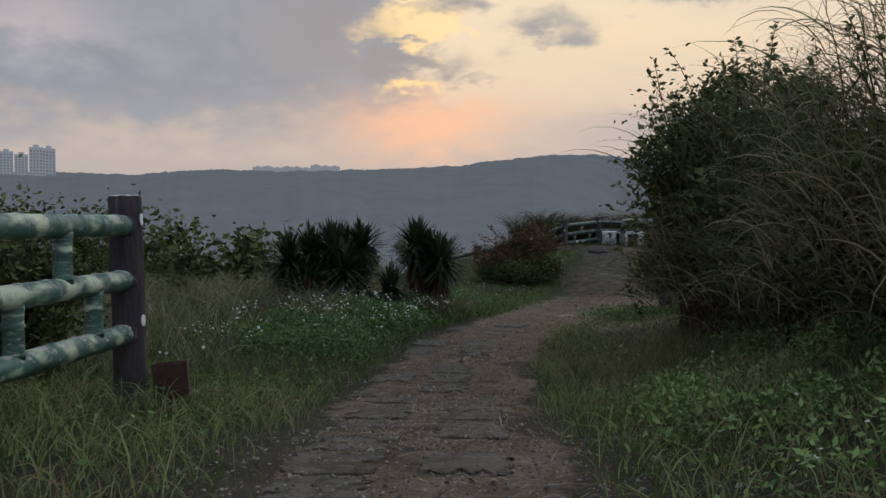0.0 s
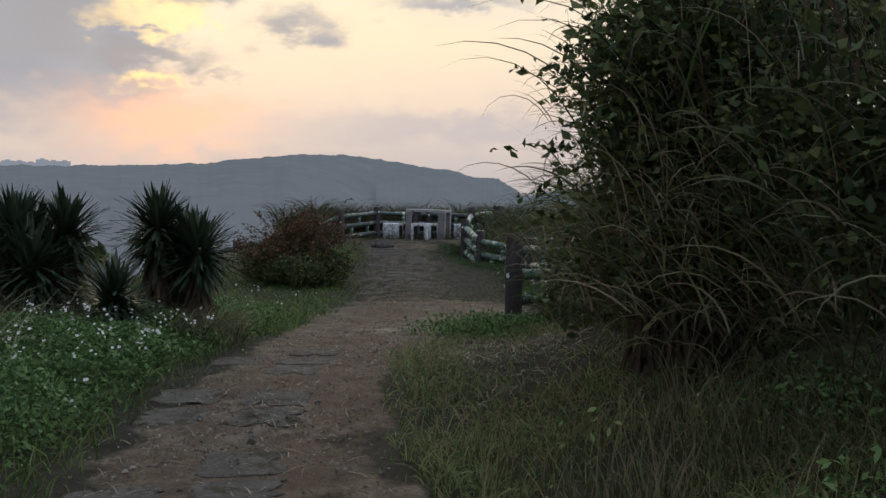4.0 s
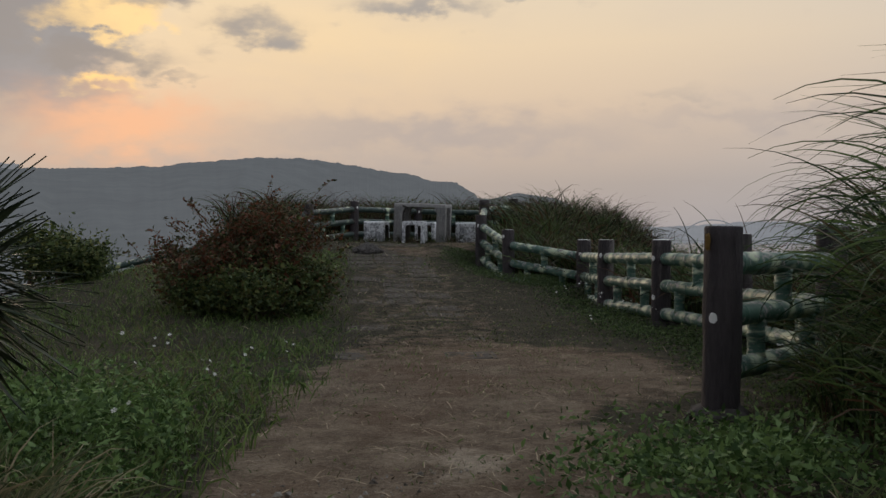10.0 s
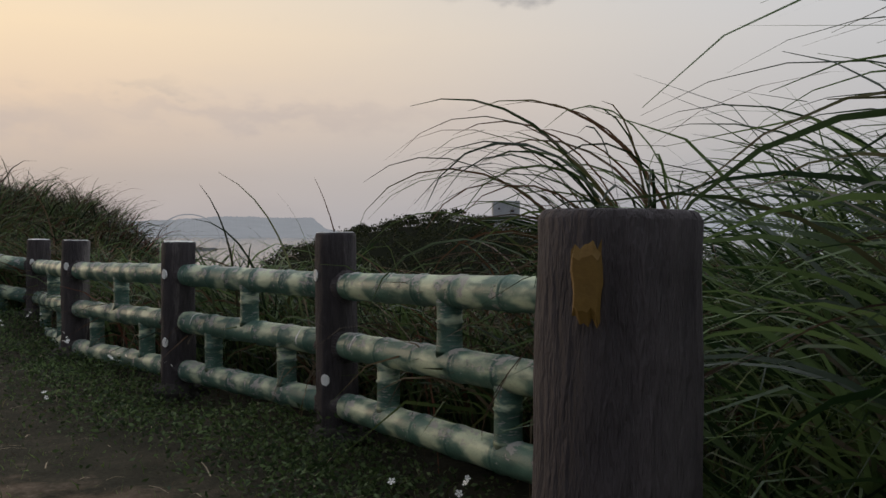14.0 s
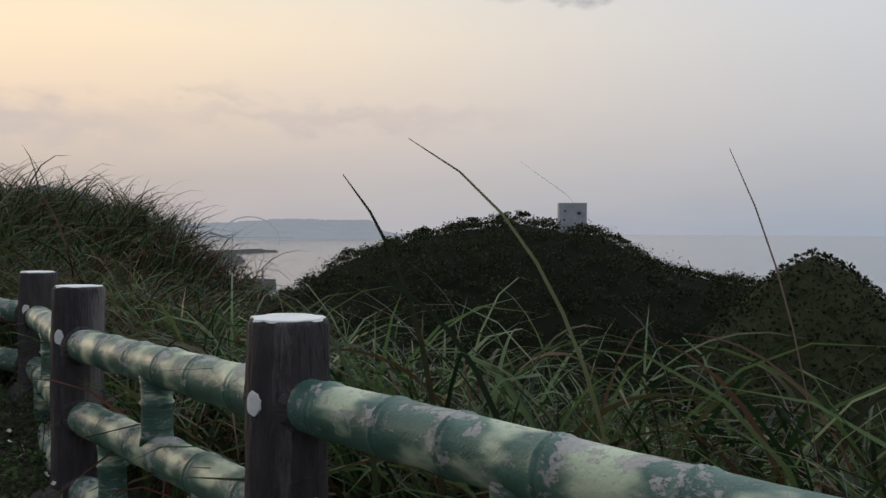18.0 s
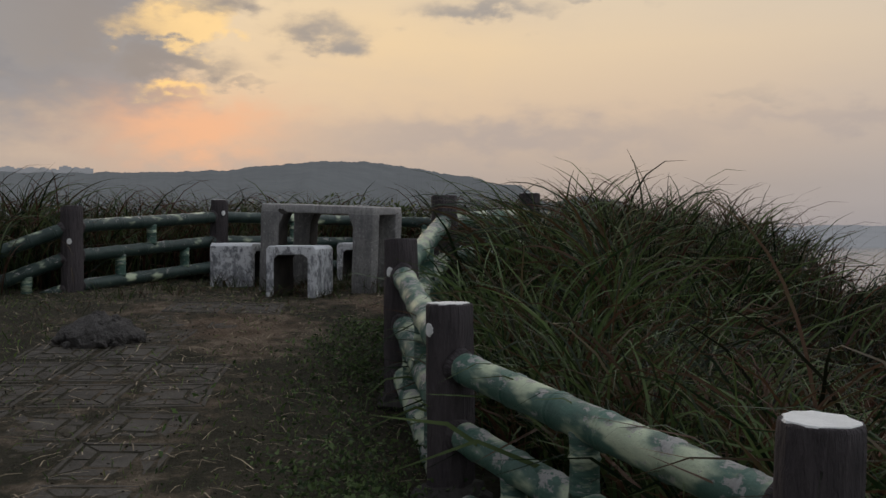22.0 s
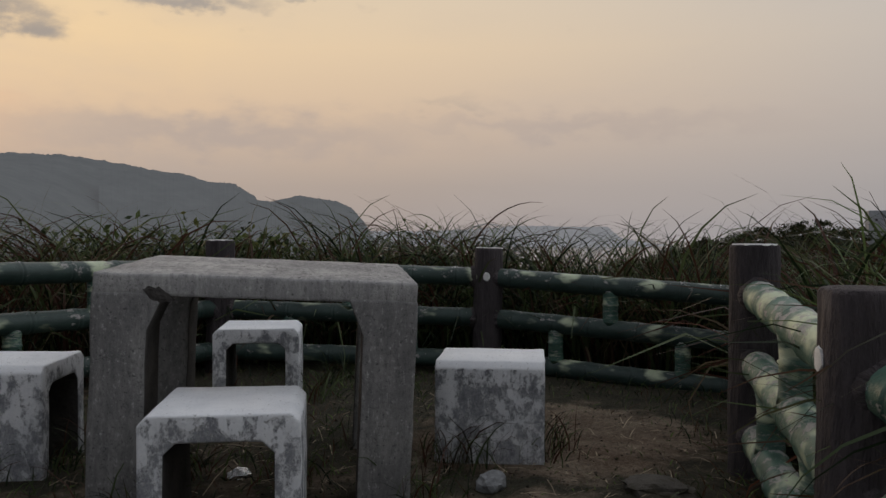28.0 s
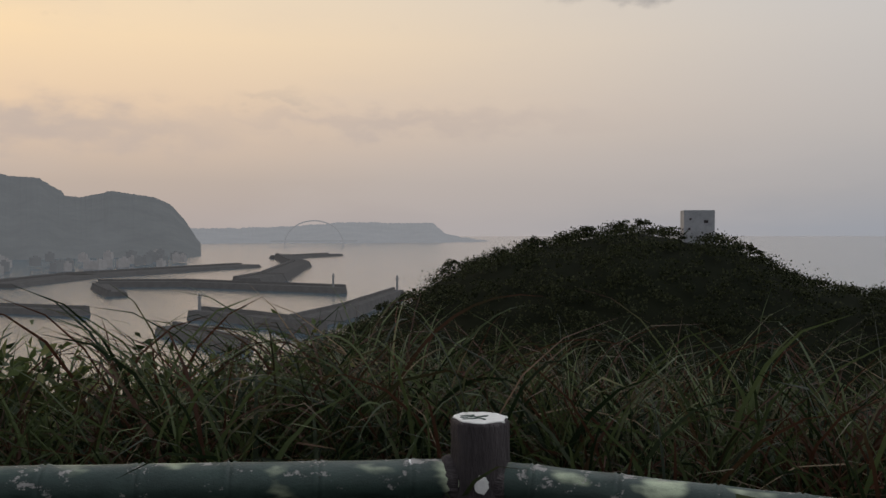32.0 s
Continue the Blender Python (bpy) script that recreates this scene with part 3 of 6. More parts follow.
PATH_W = [.6, .64, .72, .76, .74, .68, .75, 1.1, 1.2, .9, .8, .75, .9, 1.5]


def path_x(y):
    return np.interp(y, PATH_Y, PATH_X)


def on_path(x, y):
    """1 on the worn path, 0 away from it."""
    w = np.interp(y, PATH_Y, PATH_W)
    d = np.abs(x - path_x(y)) / w + .25 * noise2(x * 1.3, y * 1.3, 4)
    return step01((1.25 - d) / .5)


def worn_mask(x, y):
    """Bare earth: the path, the turning place before the fence, the strip by the seats and the cut bank."""
    def spot(cx, cy, rx, ry, k=1.0):
        return k * np.exp(-(((x - cx) / rx) ** 2 + ((y - cy) / ry) ** 2) ** 1.5)
    return np.maximum.reduce([.85 * on_path(x, y) * step01((19 - y) / 4) + .45 * on_path(x, y) * step01((y - 15) / 4), spot(3.3, 16.0, 1.5, 1.7), spot(2.0, 13.3, 1.2, 1.5),
                              spot(8.0, 28.2, .9, .8), spot(7.0, 27.1, .7, .6), spot(5.0, 26.9, .6, .6, .6), spot(5.6, 26.0, .7, 1.2, .7), spot(1.5, 8.6, .7, 1.6, .35), spot(2.5, 11.2, 1.1, 1.7, .62),
                              spot(1.9, 6.0, .7, 2.5, .45)]) - .30 * step01((noise2(x * 1.1, y * .8, 71) + .15) / .5) * step01((13 - y) / 3) + .55 * np.exp(-((x - path_x(y) - .22 - .12 * np.sin(y * 1.1)) / .26) ** 2) * step01((y - 5) / 2) * step01((17 - y) / 2.5) * step01((noise2(x * 1.7, y * 1.3, 72) + .25) / .5)


FENCE = [(3.59, 13.94), (5.04, 14.66), (5.71, 16.455), (5.90, 18.02), (6.21, 19.75), (6.76, 21.35), (6.34, 23.12), (6.44, 24.60), (7.13, 26.16),
         (8.28, 27.30), (9.80, 28.40), (8.84, 29.95), (7.30, 31.10), (5.42, 30.30), (4.03, 28.64), (2.60, 28.30), (1.15, 28.10), (-.30, 27.95)]
FENCE_TOP = [.62, .62, .56, .49, .47, .45, .60, .87, 1.20, 1.28, 1.13, 1.22, 1.27, 1.30, 1.17, .60, .33, .0]


def edge_distance(x, y):
    """How far a place lies outside the level top of the hill (negative inside)."""
    xl = np.interp(y, [-30, 8, 12, 16, 20, 26, 30], [-16, -14, -11, -6, -2.5, 1.6, 2.6])
    xr = np.interp(y, [-30, 6, 12, 14, 17, 20, 22.5, 24.5, 26.5, 28.5], [14, 11, 8.5, 7.4, 7.0, 7.2, 7.6, 8.2, 9.5, 11.2])
    return np.maximum.reduce([xl - x, x - xr, y - 32.8, -26 - y])


def ground_z(x, y):
    x, y = np.asarray(x, float), np.asarray(y, float)
    z = np.interp(y, GROUND_Y, GROUND_Z)
    off = x - path_x(y)
    bank = step01((off - 1.0) / 2.4) * step01((13.2 - y) / 2.5) * step01((y + 4) / 4)
    z = z + .42 * bank
    z = z + .10 * step01((-off - .7) / 1.5) * step01((17 - y) / 3)
    near_fence = x - np.interp(y, [p[1] for p in FENCE[1:9]], [p[0] for p in FENCE[1:9]])
    z = z - .17 * step01((near_fence + .75) / .7) * step01((y - 21.5) / 1.5) * step01((27.2 - y) / 1.2)
    d = edge_distance(x, y)
    d = np.maximum(d + .6 * noise2(x * .25, y * .25, 2), 0)
    z = z - np.minimum(.27 * d ** 1.3, 46)
    z = z + .04 * noise2(x * .9, y * .9, 1) * (1 - .6 * on_path(x, y))
    return np.maximum(z, -46 + 0 * z)


def graded(fine_lo, fine_hi, step, reach, grow=1.25):
    mid = list(np.arange(fine_lo, fine_hi + 1e-6, step))
    up, s = [], step
    while not up or fine_hi + sum(up) < reach:
        s *= grow
        up.append(s)
    hi = fine_hi + np.cumsum(up)
    lo = fine_lo - np.cumsum(up)
    return np.concatenate([lo[::-1], mid, hi])


def build_ground():
    xs, ys = graded(-7, 12, .14, 4800), graded(-3, 33, .14, 4800)
    gx, gy = np.meshgrid(xs, ys)
    gz = ground_z(gx, gy)
    n, m = gx.shape
    v = np.stack([gx, gy, gz], -1).reshape(-1, 3)
    i = np.arange(n * m).reshape(n, m)
    f = np.stack([i[:-1, :-1], i[:-1, 1:], i[1:, 1:], i[1:, :-1]], -1).reshape(-1, 4)
    me = mesh_np("ground", v, f, "ground", True)
    worn = me.attributes.new("worn", "FLOAT", "POINT")
    worn.data.foreach_set("value", worn_mask(gx, gy).ravel().astype(np.float32))
    thing("ground", "trodden brown soil with sparse turf on a hilltop", "ground", kind="structure", data=me)


build_ground()


def build_sea():
    r = [0, 60, 150, 400, 900, 2000, 4900]
    a = np.linspace(0, 2 * math.pi, 65)[:-1]
    v = np.array([(rr * math.cos(t), rr * math.sin(t), SEA) for rr in r for t in a])
    f = [(k * 64 + j, k * 64 + (j + 1) % 64, (k + 1) * 64 + (j + 1) % 64, (k + 1) * 64 + j) for k in range(len(r) - 1) for j in range(64)]
    thing("water", "calm grey sea and harbour water at dusk", "sea", kind="structure", data=mesh_np("water", v, f, "sea", True))


build_sea()

# ---------------------------------------------------------------- fence of moulded posts and bamboo rails
def tube(rings, sides, cap=True, twist=0.0):
    """A bmesh tube about z from (z, radius, wobble seed) rings."""
    bm = bmesh.new()
    loops = []
    for z, r, w in rings:
        loop = []
        for k in range(sides):
            a = 2 * math.pi * k / sides + twist * z
            rr = r * (1 + w * noise.noise(Vector((math.cos(a) * 1.7, math.sin(a) * 1.7, z * 3.1))))
            loop.append(bm.verts.new((rr * math.cos(a), rr * math.sin(a), z)))
        loops.append(loop)
    for a, b in zip(loops, loops[1:]):
        for k in range(sides):
            bm.faces.new((a[k], a[(k + 1) % sides], b[(k + 1) % sides], b[k]))
    if cap:
        bm.faces.new(loops[0][::-1])
        bm.faces.new(loops[-1])
    return bm


POST_H, POST_R = 1.12, 0.102


def post_mesh(seed):
    rnd = random.Random(seed)
    rings = []
    for k in range(17):
        u = k / 16
        r = POST_R * (1.05 - .05 * u) * (1 + .015 * rnd.uniform(-1, 1))
        rings.append((u * (POST_H - .012), r, .06))
    rings.append((POST_H - .003, POST_R * .955, .06))
    rings.append((POST_H, POST_R * .90, .04))
    bm = tube(rings, 28)
    # bark furrows
    for v in bm.verts:
        a = math.atan2(v.co.y, v.co.x)
        groove = noise.noise(Vector((a * 3.4 + seed, v.co.z * 1.6, seed * 2.0)))
        k = 1 - .12 * max(0, groove) ** .6 if v.co.z < POST_H - .01 else 1
        v.co.x, v.co.y = v.co.x * k, v.co.y * k
    return bm_mesh("post", bm, "post", True)


def rail_mesh(seed, r=0.064, mat="bamboo"):
    """One metre of bamboo-like rail with swollen nodes."""
    rnd = random.Random(seed)
    knots = [(k + .5 + rnd.uniform(-.1, .1)) / 6 for k in range(6)]
    zs = sorted(set([0, .02, 1, .98] + [(k + 1) / 6 for k in range(5)] + [k + d for k in knots for d in (-.020, -.010, -.005, -.002, .002, .005, .010, .020)]))
    rings = []
    for z in zs:
        near = min(abs(z - k) for k in knots)
        swell = .10 * math.exp(-(near / .007) ** 2) - (.11 if near < .003 else 0) + .03 * math.exp(-(near / .03) ** 2)
        rings.append((z, r * (1 + swell), .03))
    return bm_mesh("rail", tube(rings, 20), mat, True)


def stub_mesh(seed, r=0.052):
    rings = [(0, r * 1.12, .03), (.12, r * 1.03, .03), (.2, r, .03), (.56, r * .97, .03), (.60, r * 1.1, .02), (.64, r * .97, .03), (.85, r, .03),
             (.90, r * 1.04, .03), (1, r * 1.12, .03)]
    return bm_mesh("stub", tube(rings, 18), "bamboo_short", True)


def disc_mesh(name, rx, ry, thick, mat, seed=1, bulge=0.0):
    bm = bmesh.new()
    rnd = random.Random(seed)
    n = 22
    k = [1 + .10 * rnd.uniform(-1, 1) for _ in range(n)]
    lo = [bm.verts.new((rx * k[i] * math.cos(2 * math.pi * i / n), ry * k[i] * math.sin(2 * math.pi * i / n), -thick)) for i in range(n)]
    hi = [bm.verts.new((v.co.x * .96, v.co.y * .96, thick * .5)) for v in lo]
    top = bm.verts.new((0, 0, thick * .5 + bulge))
    for i in range(n):
        j = (i + 1) % n
        bm.faces.new((lo[i], lo[j], hi[j], hi[i]))
        bm.faces.new((hi[i], hi[j], top))
    return bm_mesh(name, bm, mat)


POSTS = [post_mesh(k) for k in range(4)]
RAILS = [rail_mesh(k) for k in range(5)]
SHADED_RAILS = [rail_mesh(k + 5, .064, "bamboo_shaded") for k in range(4)]
STUBS = [stub_mesh(k) for k in range(3)]
CAP = disc_mesh("painted_top", POST_R * .90, POST_R * .90, .004, "white", 3)


def spot_mesh():
    """An oval paint spot that hugs the post, at angle 0."""
    bm = bmesh.new()
    rnd = random.Random(8)
    n, rows = 20, []
    for s, lift in ((1.0, 1.0), (.94, 1.062), (.55, 1.068)):
        row = []
        for i in range(n):
            k = s * (1 + .09 * rnd.uniform(-1, 1))
            a, z = .235 * k * math.cos(2 * math.pi * i / n), .031 * k * math.sin(2 * math.pi * i / n)
            row.append(bm.verts.new((POST_R * lift * math.cos(a), POST_R * lift * math.sin(a), z)))
        rows.append(row)
    for p, q in zip(rows, rows[1:]):
        for i in range(n):
            bm.faces.new((p[i], p[(i + 1) % n], q[(i + 1) % n], q[i]))
    bm.faces.new(rows[-1])
    return bm_mesh("paint_spot", bm, "white")


DOT = spot_mesh()
RAIL_DROP = (.205, .495, .795)


def collar_mesh():
    """A knotty swelling of the post where a rail enters, along z."""
    return bm_mesh("collar", tube([(0, .076, .2), (.03, .074, .25), (.042, .069, .2), (.05, .06, .1)], 14), "post", True)


def tick_mesh():
    """A short white brush stroke across the upper side of a rail that runs along z."""
    bm = bmesh.new()
    rnd = random.Random(5)
    rows = []
    for i in range(9):
        a = -1.15 + 2.0 * i / 8
        w = .0042 * (1 + .4 * rnd.uniform(-1, 1)) * (.4 if i in (0, 8) else 1)
        rows.append([bm.verts.new((rr * math.cos(a), rr * math.sin(a), z + .004 * math.sin(i * 1.3))) for rr, z in ((.063, -w), (.0662, -w * .8), (.0662, w * .8), (.063, w))])
    for p, q in zip(rows, rows[1:]):
        for j in range(3):
            bm.faces.new((p[j], p[j + 1], q[j + 1], q[j]))
    return bm_mesh("paint_tick", bm, "white")


def footing_mesh():
    bm = bmesh.new()
    bmesh.ops.create_icosphere(bm, subdivisions=3, radius=1)
    for v in bm.verts:
        k = 1 + .3 * noise.fractal(v.co * 1.8, 1, 2, 4)
        v.co = Vector((v.co.x * .17 * k, v.co.y * .17 * k, v.co.z * .10 * k))
    return bm_mesh("footing", bm, "bare")


COLLAR, TICK, FOOTING = collar_mesh(), tick_mesh(), footing_mesh()


def build_fence(label, spots, tops, capped, dots, seed, drops=RAIL_DROP, long=1.0, lows=(), dark=(), ticks=(), footed=False):
    fence = thing("bamboo_rail_fence", label, "fence", pose(spots[0][0], spots[0][1], tops[0] - POST_H))
    inv = fence.matrix_world.inverted()
    rnd = random.Random(seed)
    for k, ((x, y), top) in enumerate(zip(spots, tops)):
        turn = rnd.uniform(0, 360)
        p = part("post", POSTS[k % 4], fence, inv @ pose(x, y, top - POST_H * long, rnd.uniform(-1, 1), rnd.uniform(-1, 1), turn) @ Matrix.Diagonal((1, 1, long, 1)))
        if footed and k < 9:
            part("footing", FOOTING, fence, inv @ pose(x, y, float(ground_z(x, y)) + .0, 0, 0, turn), "rough grey concrete footing")
        if k in capped:
            part("painted_top", CAP, p, pose(0, 0, POST_H + .001), "chalky white painted post top")
        for drop, ang in dots.get(k, ()):
            m = pose(0, 0, POST_H - drop, 0, 0, ang - turn)
            part("paint_spot", DOT, p, m, "oval white paint spot")
    for k in range(len(spots) - 1):
        (x0, y0), (x1, y1) = spots[k], spots[k + 1]
        flip = rnd.random() < .5
        ends = []
        for j, drop in enumerate(drops):
            a = Vector((x0, y0, tops[k] - drop - (lows[k] if lows else 0)))
            b = Vector((x1, y1, tops[k + 1] - drop - (lows[k + 1] if lows else 0)))
            d = (b - a).normalized()
            a, b = a + d * .05, b - d * .05
            ends.append((a, b))
            if flip:
                a, b = b, a
            m, length = along(a, b)
            for e, o in ((a, b), (b, a)):
                m0, _ = along(e, o)
                part("collar", COLLAR, fence, inv @ m0 @ pose(0, 0, POST_R - .086, 0, 0, 40 * j))
                if (k, j) in ticks:
                    side = Vector((-d.y, d.x, 0)) if k > 7 else Vector((d.y, -d.x, 0))
                    x_ax = (Vector((0, 0, 1)) * .75 - side * .65).normalized()
                    z_ax = (o - e).normalized()
                    y_ax = z_ax.cross(x_ax).normalized()
                    m1 = Matrix((y_ax.cross(z_ax), y_ax, z_ax)).transposed().to_4x4()
                    m1.translation = e + z_ax * (.17 + .04 * j)
                    part("paint_tick", TICK, fence, inv @ m1, "white brush stroke across the rail")
            part("rail", SHADED_RAILS[(k * 3 + j) % 4] if k in dark else RAILS[(k * 3 + j + seed) % 5], fence, inv @ m @ Matrix.Rotation(rnd.uniform(0, 6.28), 4, "Z") @ Matrix.Diagonal((1, 1, length, 1)))
        for (hi, lo), us in (((0, 1), (.49,)), ((1, 2), (.25, .75))):
            for u in us:
                u += rnd.uniform(-.03, .03)
                a = ends[hi][0].lerp(ends[hi][1], u) - Vector((0, 0, .028))
                b = ends[lo][0].lerp(ends[lo][1], u) + Vector((0, 0, .028))
                m, length = along(b, a)
                part("stub", STUBS[rnd.randrange(3)], fence, inv @ m @ Matrix.Diagonal((1, 1, length, 1)))
    return fence


MAIN = build_fence("green bamboo-look concrete rail fence between dark moulded posts along the hilltop", FENCE, FENCE_TOP,
                   {2, 3, 4, 5, 6, 9, 10, 11, 12, 13}, {0: [(.50, 206)], 1: [(.22, 150)], 2: [(.21, 152), (.72, 190)], 3: [(.20, 180), (.62, 185)], 4: [(.20, 200)], 5: [(.21, 210)],
                                        6: [(.11, 199)], 7: [(.2, 220)], 8: [(.17, 142)], 9: [(.22, 205)], 10: [(.40, 142)], 11: [(.20, 227)],
                                        12: [(.21, 265)], 13: [(.16, 298)], 14: [(.35, 265)]}, 1,
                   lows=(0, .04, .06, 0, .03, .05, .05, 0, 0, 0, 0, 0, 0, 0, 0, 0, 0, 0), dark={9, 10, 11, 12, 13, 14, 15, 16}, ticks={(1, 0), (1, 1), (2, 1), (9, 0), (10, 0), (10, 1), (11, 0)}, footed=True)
build_fence("green bamboo-look concrete rail fence with peeling paint beside the path", [(-2.02, 5.58), (-2.16, 3.85), (-2.30, 2.10)], [1.17, 1.16, 1.17],
            {0}, {0: [(.12, 0), (.62, 350)]}, 2, (.19, .54, .885), 1.3)


# ochre paint on the gate post's rim and green brush strokes on a post of the terrace
def paint_patch(name, mat, label, post_at, top, ang, drop, half_angle, half_height, seed):
    bm = bmesh.new()
    rnd = random.Random(seed)
    cols, rows = 7, 6
    grid = []
    for i in range(cols + 1):
        col = []
        wob0, wob1 = rnd.uniform(.7, 1.05), rnd.uniform(.7, 1.05)
        for j in range(rows + 1):
            u, v = i / cols * 2 - 1, j / rows * 2 - 1
            edge = abs(u) > .99 or abs(v) > .99
            rr = POST_R * (1.0 if edge else 1.062)
            a = radians(ang) + half_angle * u * (1 + .12 * rnd.uniform(-1, 1))
            col.append(bm.verts.new((rr * math.cos(a), rr * math.sin(a), half_height * v * (wob1 if v > 0 else wob0))))
        grid.append(col)
    for i in range(cols):
        for j in range(rows):
            bm.faces.new((grid[i][j], grid[i + 1][j], grid[i + 1][j + 1], grid[i][j + 1]))
    ob = part(name, bm_mesh(name, bm, mat), MAIN, MAIN.matrix_world.inverted() @ pose(post_at[0], post_at[1], top - drop), label)
    return ob


paint_patch("paint_patch", "orange", "faded ochre paint patch", FENCE[0], FENCE_TOP[0], 190, .085, .18, .05, 4)


def cap_strokes():
    """Dark green brush strokes on the white top of a terrace post."""
    x, y = FENCE[11]
    z = FENCE_TOP[11] + .004
    for dx, dy, ln, turn in ((-.022, .022, .05, 20), (-.022, -.002, .055, 20), (-.016, -.028, .05, 12), (.012, -.01, .075, -50), (.03, .012, .04, 25)):
        bm = bmesh.new()
        box(bm, -ln / 2, ln / 2, -.004, .004, -.003, .0015)
        part("brush_stroke", bm_mesh("brush_stroke", bm, "stroke"), MAIN, MAIN.matrix_world.inverted() @ pose(x + dx * .7 + dy * .7, y - dx * .7 + dy * .7, z, 0, 0, turn - 45), "dark green brush stroke")



# ---------------------------------------------------------------- picnic table and stools of concrete
def box(bm, x0, x1, y0, y1, z0, z1):
    r = bmesh.ops.create_cube(bm, size=1)
    for v in r["verts"]:
        v.co = Vector((x0 + (v.co.x + .5) * (x1 - x0), y0 + (v.co.y + .5) * (y1 - y0), z0 + (v.co.z + .5) * (z1 - z0)))
    return r["verts"]


def rough_up(bm, amount, freq=9.0):
    for v in bm.verts:
        n = noise.noise_vector(v.co * freq)
        v.co += n * amount


def soft_box(x0, x1, y0, y1, z0, z1, bevel, amount, cuts=5):
    bm = bmesh.new()
    box(bm, x0, x1, y0, y1, z0, z1)
    bmesh.ops.bevel(bm, geom=list(bm.edges), offset=bevel, segments=2, profile=.6, affect="EDGES")
    bmesh.ops.subdivide_edges(bm, edges=[e for e in bm.edges if e.calc_length() > .15], cuts=cuts, use_grid_fill=True)
    rough_up(bm, amount)
    return bm


TABLE_W, TABLE_D, TABLE_H = 1.13, 1.08, .82


def build_table():
    z = .33
    t = thing("picnic_table", "square grey weathered concrete picnic table with chipped corners", "table",
              pose(5.80, 28.19, z + .042, 1.6, 2.3, -27))
    part("tabletop", bm_mesh("tabletop", soft_box(0, TABLE_W, 0, TABLE_D, TABLE_H - .078, TABLE_H, .012, .004, 7), "cracked", True), t)
    for x0, x1 in ((-.003, .19), (TABLE_W - .19, TABLE_W + .003)):
        for y0, y1 in ((-.003, .23), (TABLE_D - .23, TABLE_D + .003)):
            bm = soft_box(x0, x1, y0, y1, -.10, TABLE_H - .066, .012, .005, 6)
            inner = x1 if x0 < .5 else x0
            for v in bm.verts:     # haunch under the top
                if v.co.z > TABLE_H - .2 and abs(v.co.x - inner) < .02:
                    v.co.x += (.05 if x0 < .5 else -.05) * (v.co.z - TABLE_H + .2) / .12
            me = bm_mesh("leg", bm, "stained", True)
            me.materials.append(MAT["bare"])     # inner side: its shade is put into the colour
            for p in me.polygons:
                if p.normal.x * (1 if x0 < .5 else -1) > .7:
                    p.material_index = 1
            part("leg", me, t)
    bm = bmesh.new()
    bmesh.ops.create_icosphere(bm, subdivisions=3, radius=1)
    for v in bm.verts:
        k = 1 + .45 * noise.fractal(v.co * 2.1, 1, 2, 4)
        v.co = Vector((v.co.x * .048 * k, v.co.y * .007 * k, v.co.z * .022 * k))
    part("broken_corner", bm_mesh("broken_corner", bm, "bare"), t, pose(.225, .001, TABLE_H - .072, 0, 25, 0), "dark broken-out concrete corner")
    return t


build_table()


SEAT_W, SEAT_D, SEAT_H, SEAT_LEG, SEAT_T = .24, .24, .455, .078, .085


def cast_mesh(name, prof, depth, joint, bevel=.008):
    """A profile in x and z, cast along y, with soft worn edges; its inner faces are bare concrete, darkened with their
    shade.
    """
    bm = bmesh.new()
    rows = [[bm.verts.new((x, y, z)) for x, z in prof] for y in np.linspace(-depth, depth, 7)]
    n = len(prof)
    for p, q in zip(rows, rows[1:]):
        for k in range(n):
            bm.faces.new((p[k], p[(k + 1) % n], q[(k + 1) % n], q[k]))
    bm.faces.new(rows[0])
    bm.faces.new(rows[-1])
    bmesh.ops.recalc_face_normals(bm, faces=bm.faces)
    sharp = [e for e in bm.edges if len(e.link_faces) == 2 and e.calc_face_angle(0) > .6 and not all(abs(v.co.z - joint) < 1e-4 for v in e.verts)]
    bmesh.ops.bevel(bm, geom=sharp, offset=bevel, segments=2, profile=.6, affect="EDGES")
    bmesh.ops.triangulate(bm, faces=[f for f in bm.faces if len(f.verts) > 4])
    bmesh.ops.subdivide_edges(bm, edges=[e for e in bm.edges if e.calc_length() > .1], cuts=3)
    for e in bm.edges:
        e.smooth = not all(abs(v.co.z - joint) < 1e-4 for v in e.verts)
    rough_up(bm, .0035, 14)
    me = bm_mesh(name, bm, "whitewash", True)
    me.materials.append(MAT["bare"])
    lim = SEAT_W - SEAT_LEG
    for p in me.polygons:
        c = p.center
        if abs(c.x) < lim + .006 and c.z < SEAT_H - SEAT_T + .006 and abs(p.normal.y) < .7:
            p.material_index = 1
    return me


def stool_parts():
    w, h, g, tp = SEAT_W, SEAT_H, SEAT_LEG, SEAT_T
    low = h - tp - .035
    seat = cast_mesh("seat", [(-w, low), (-w, h - .03), (-w + .03, h), (w - .03, h), (w, h - .03), (w, low), (w - g, low), (w - g - .035, h - tp), (-w + g + .035, h - tp), (-w + g, low)], SEAT_D, low)
    legs = [cast_mesh("leg", [(s * w, -.12), (s * w, low), (s * (w - g), low), (s * (w - g), -.12)], SEAT_D, low) for s in (-1, 1)]
    return seat, legs


SEAT_MESH, LEG_MESHES = stool_parts()
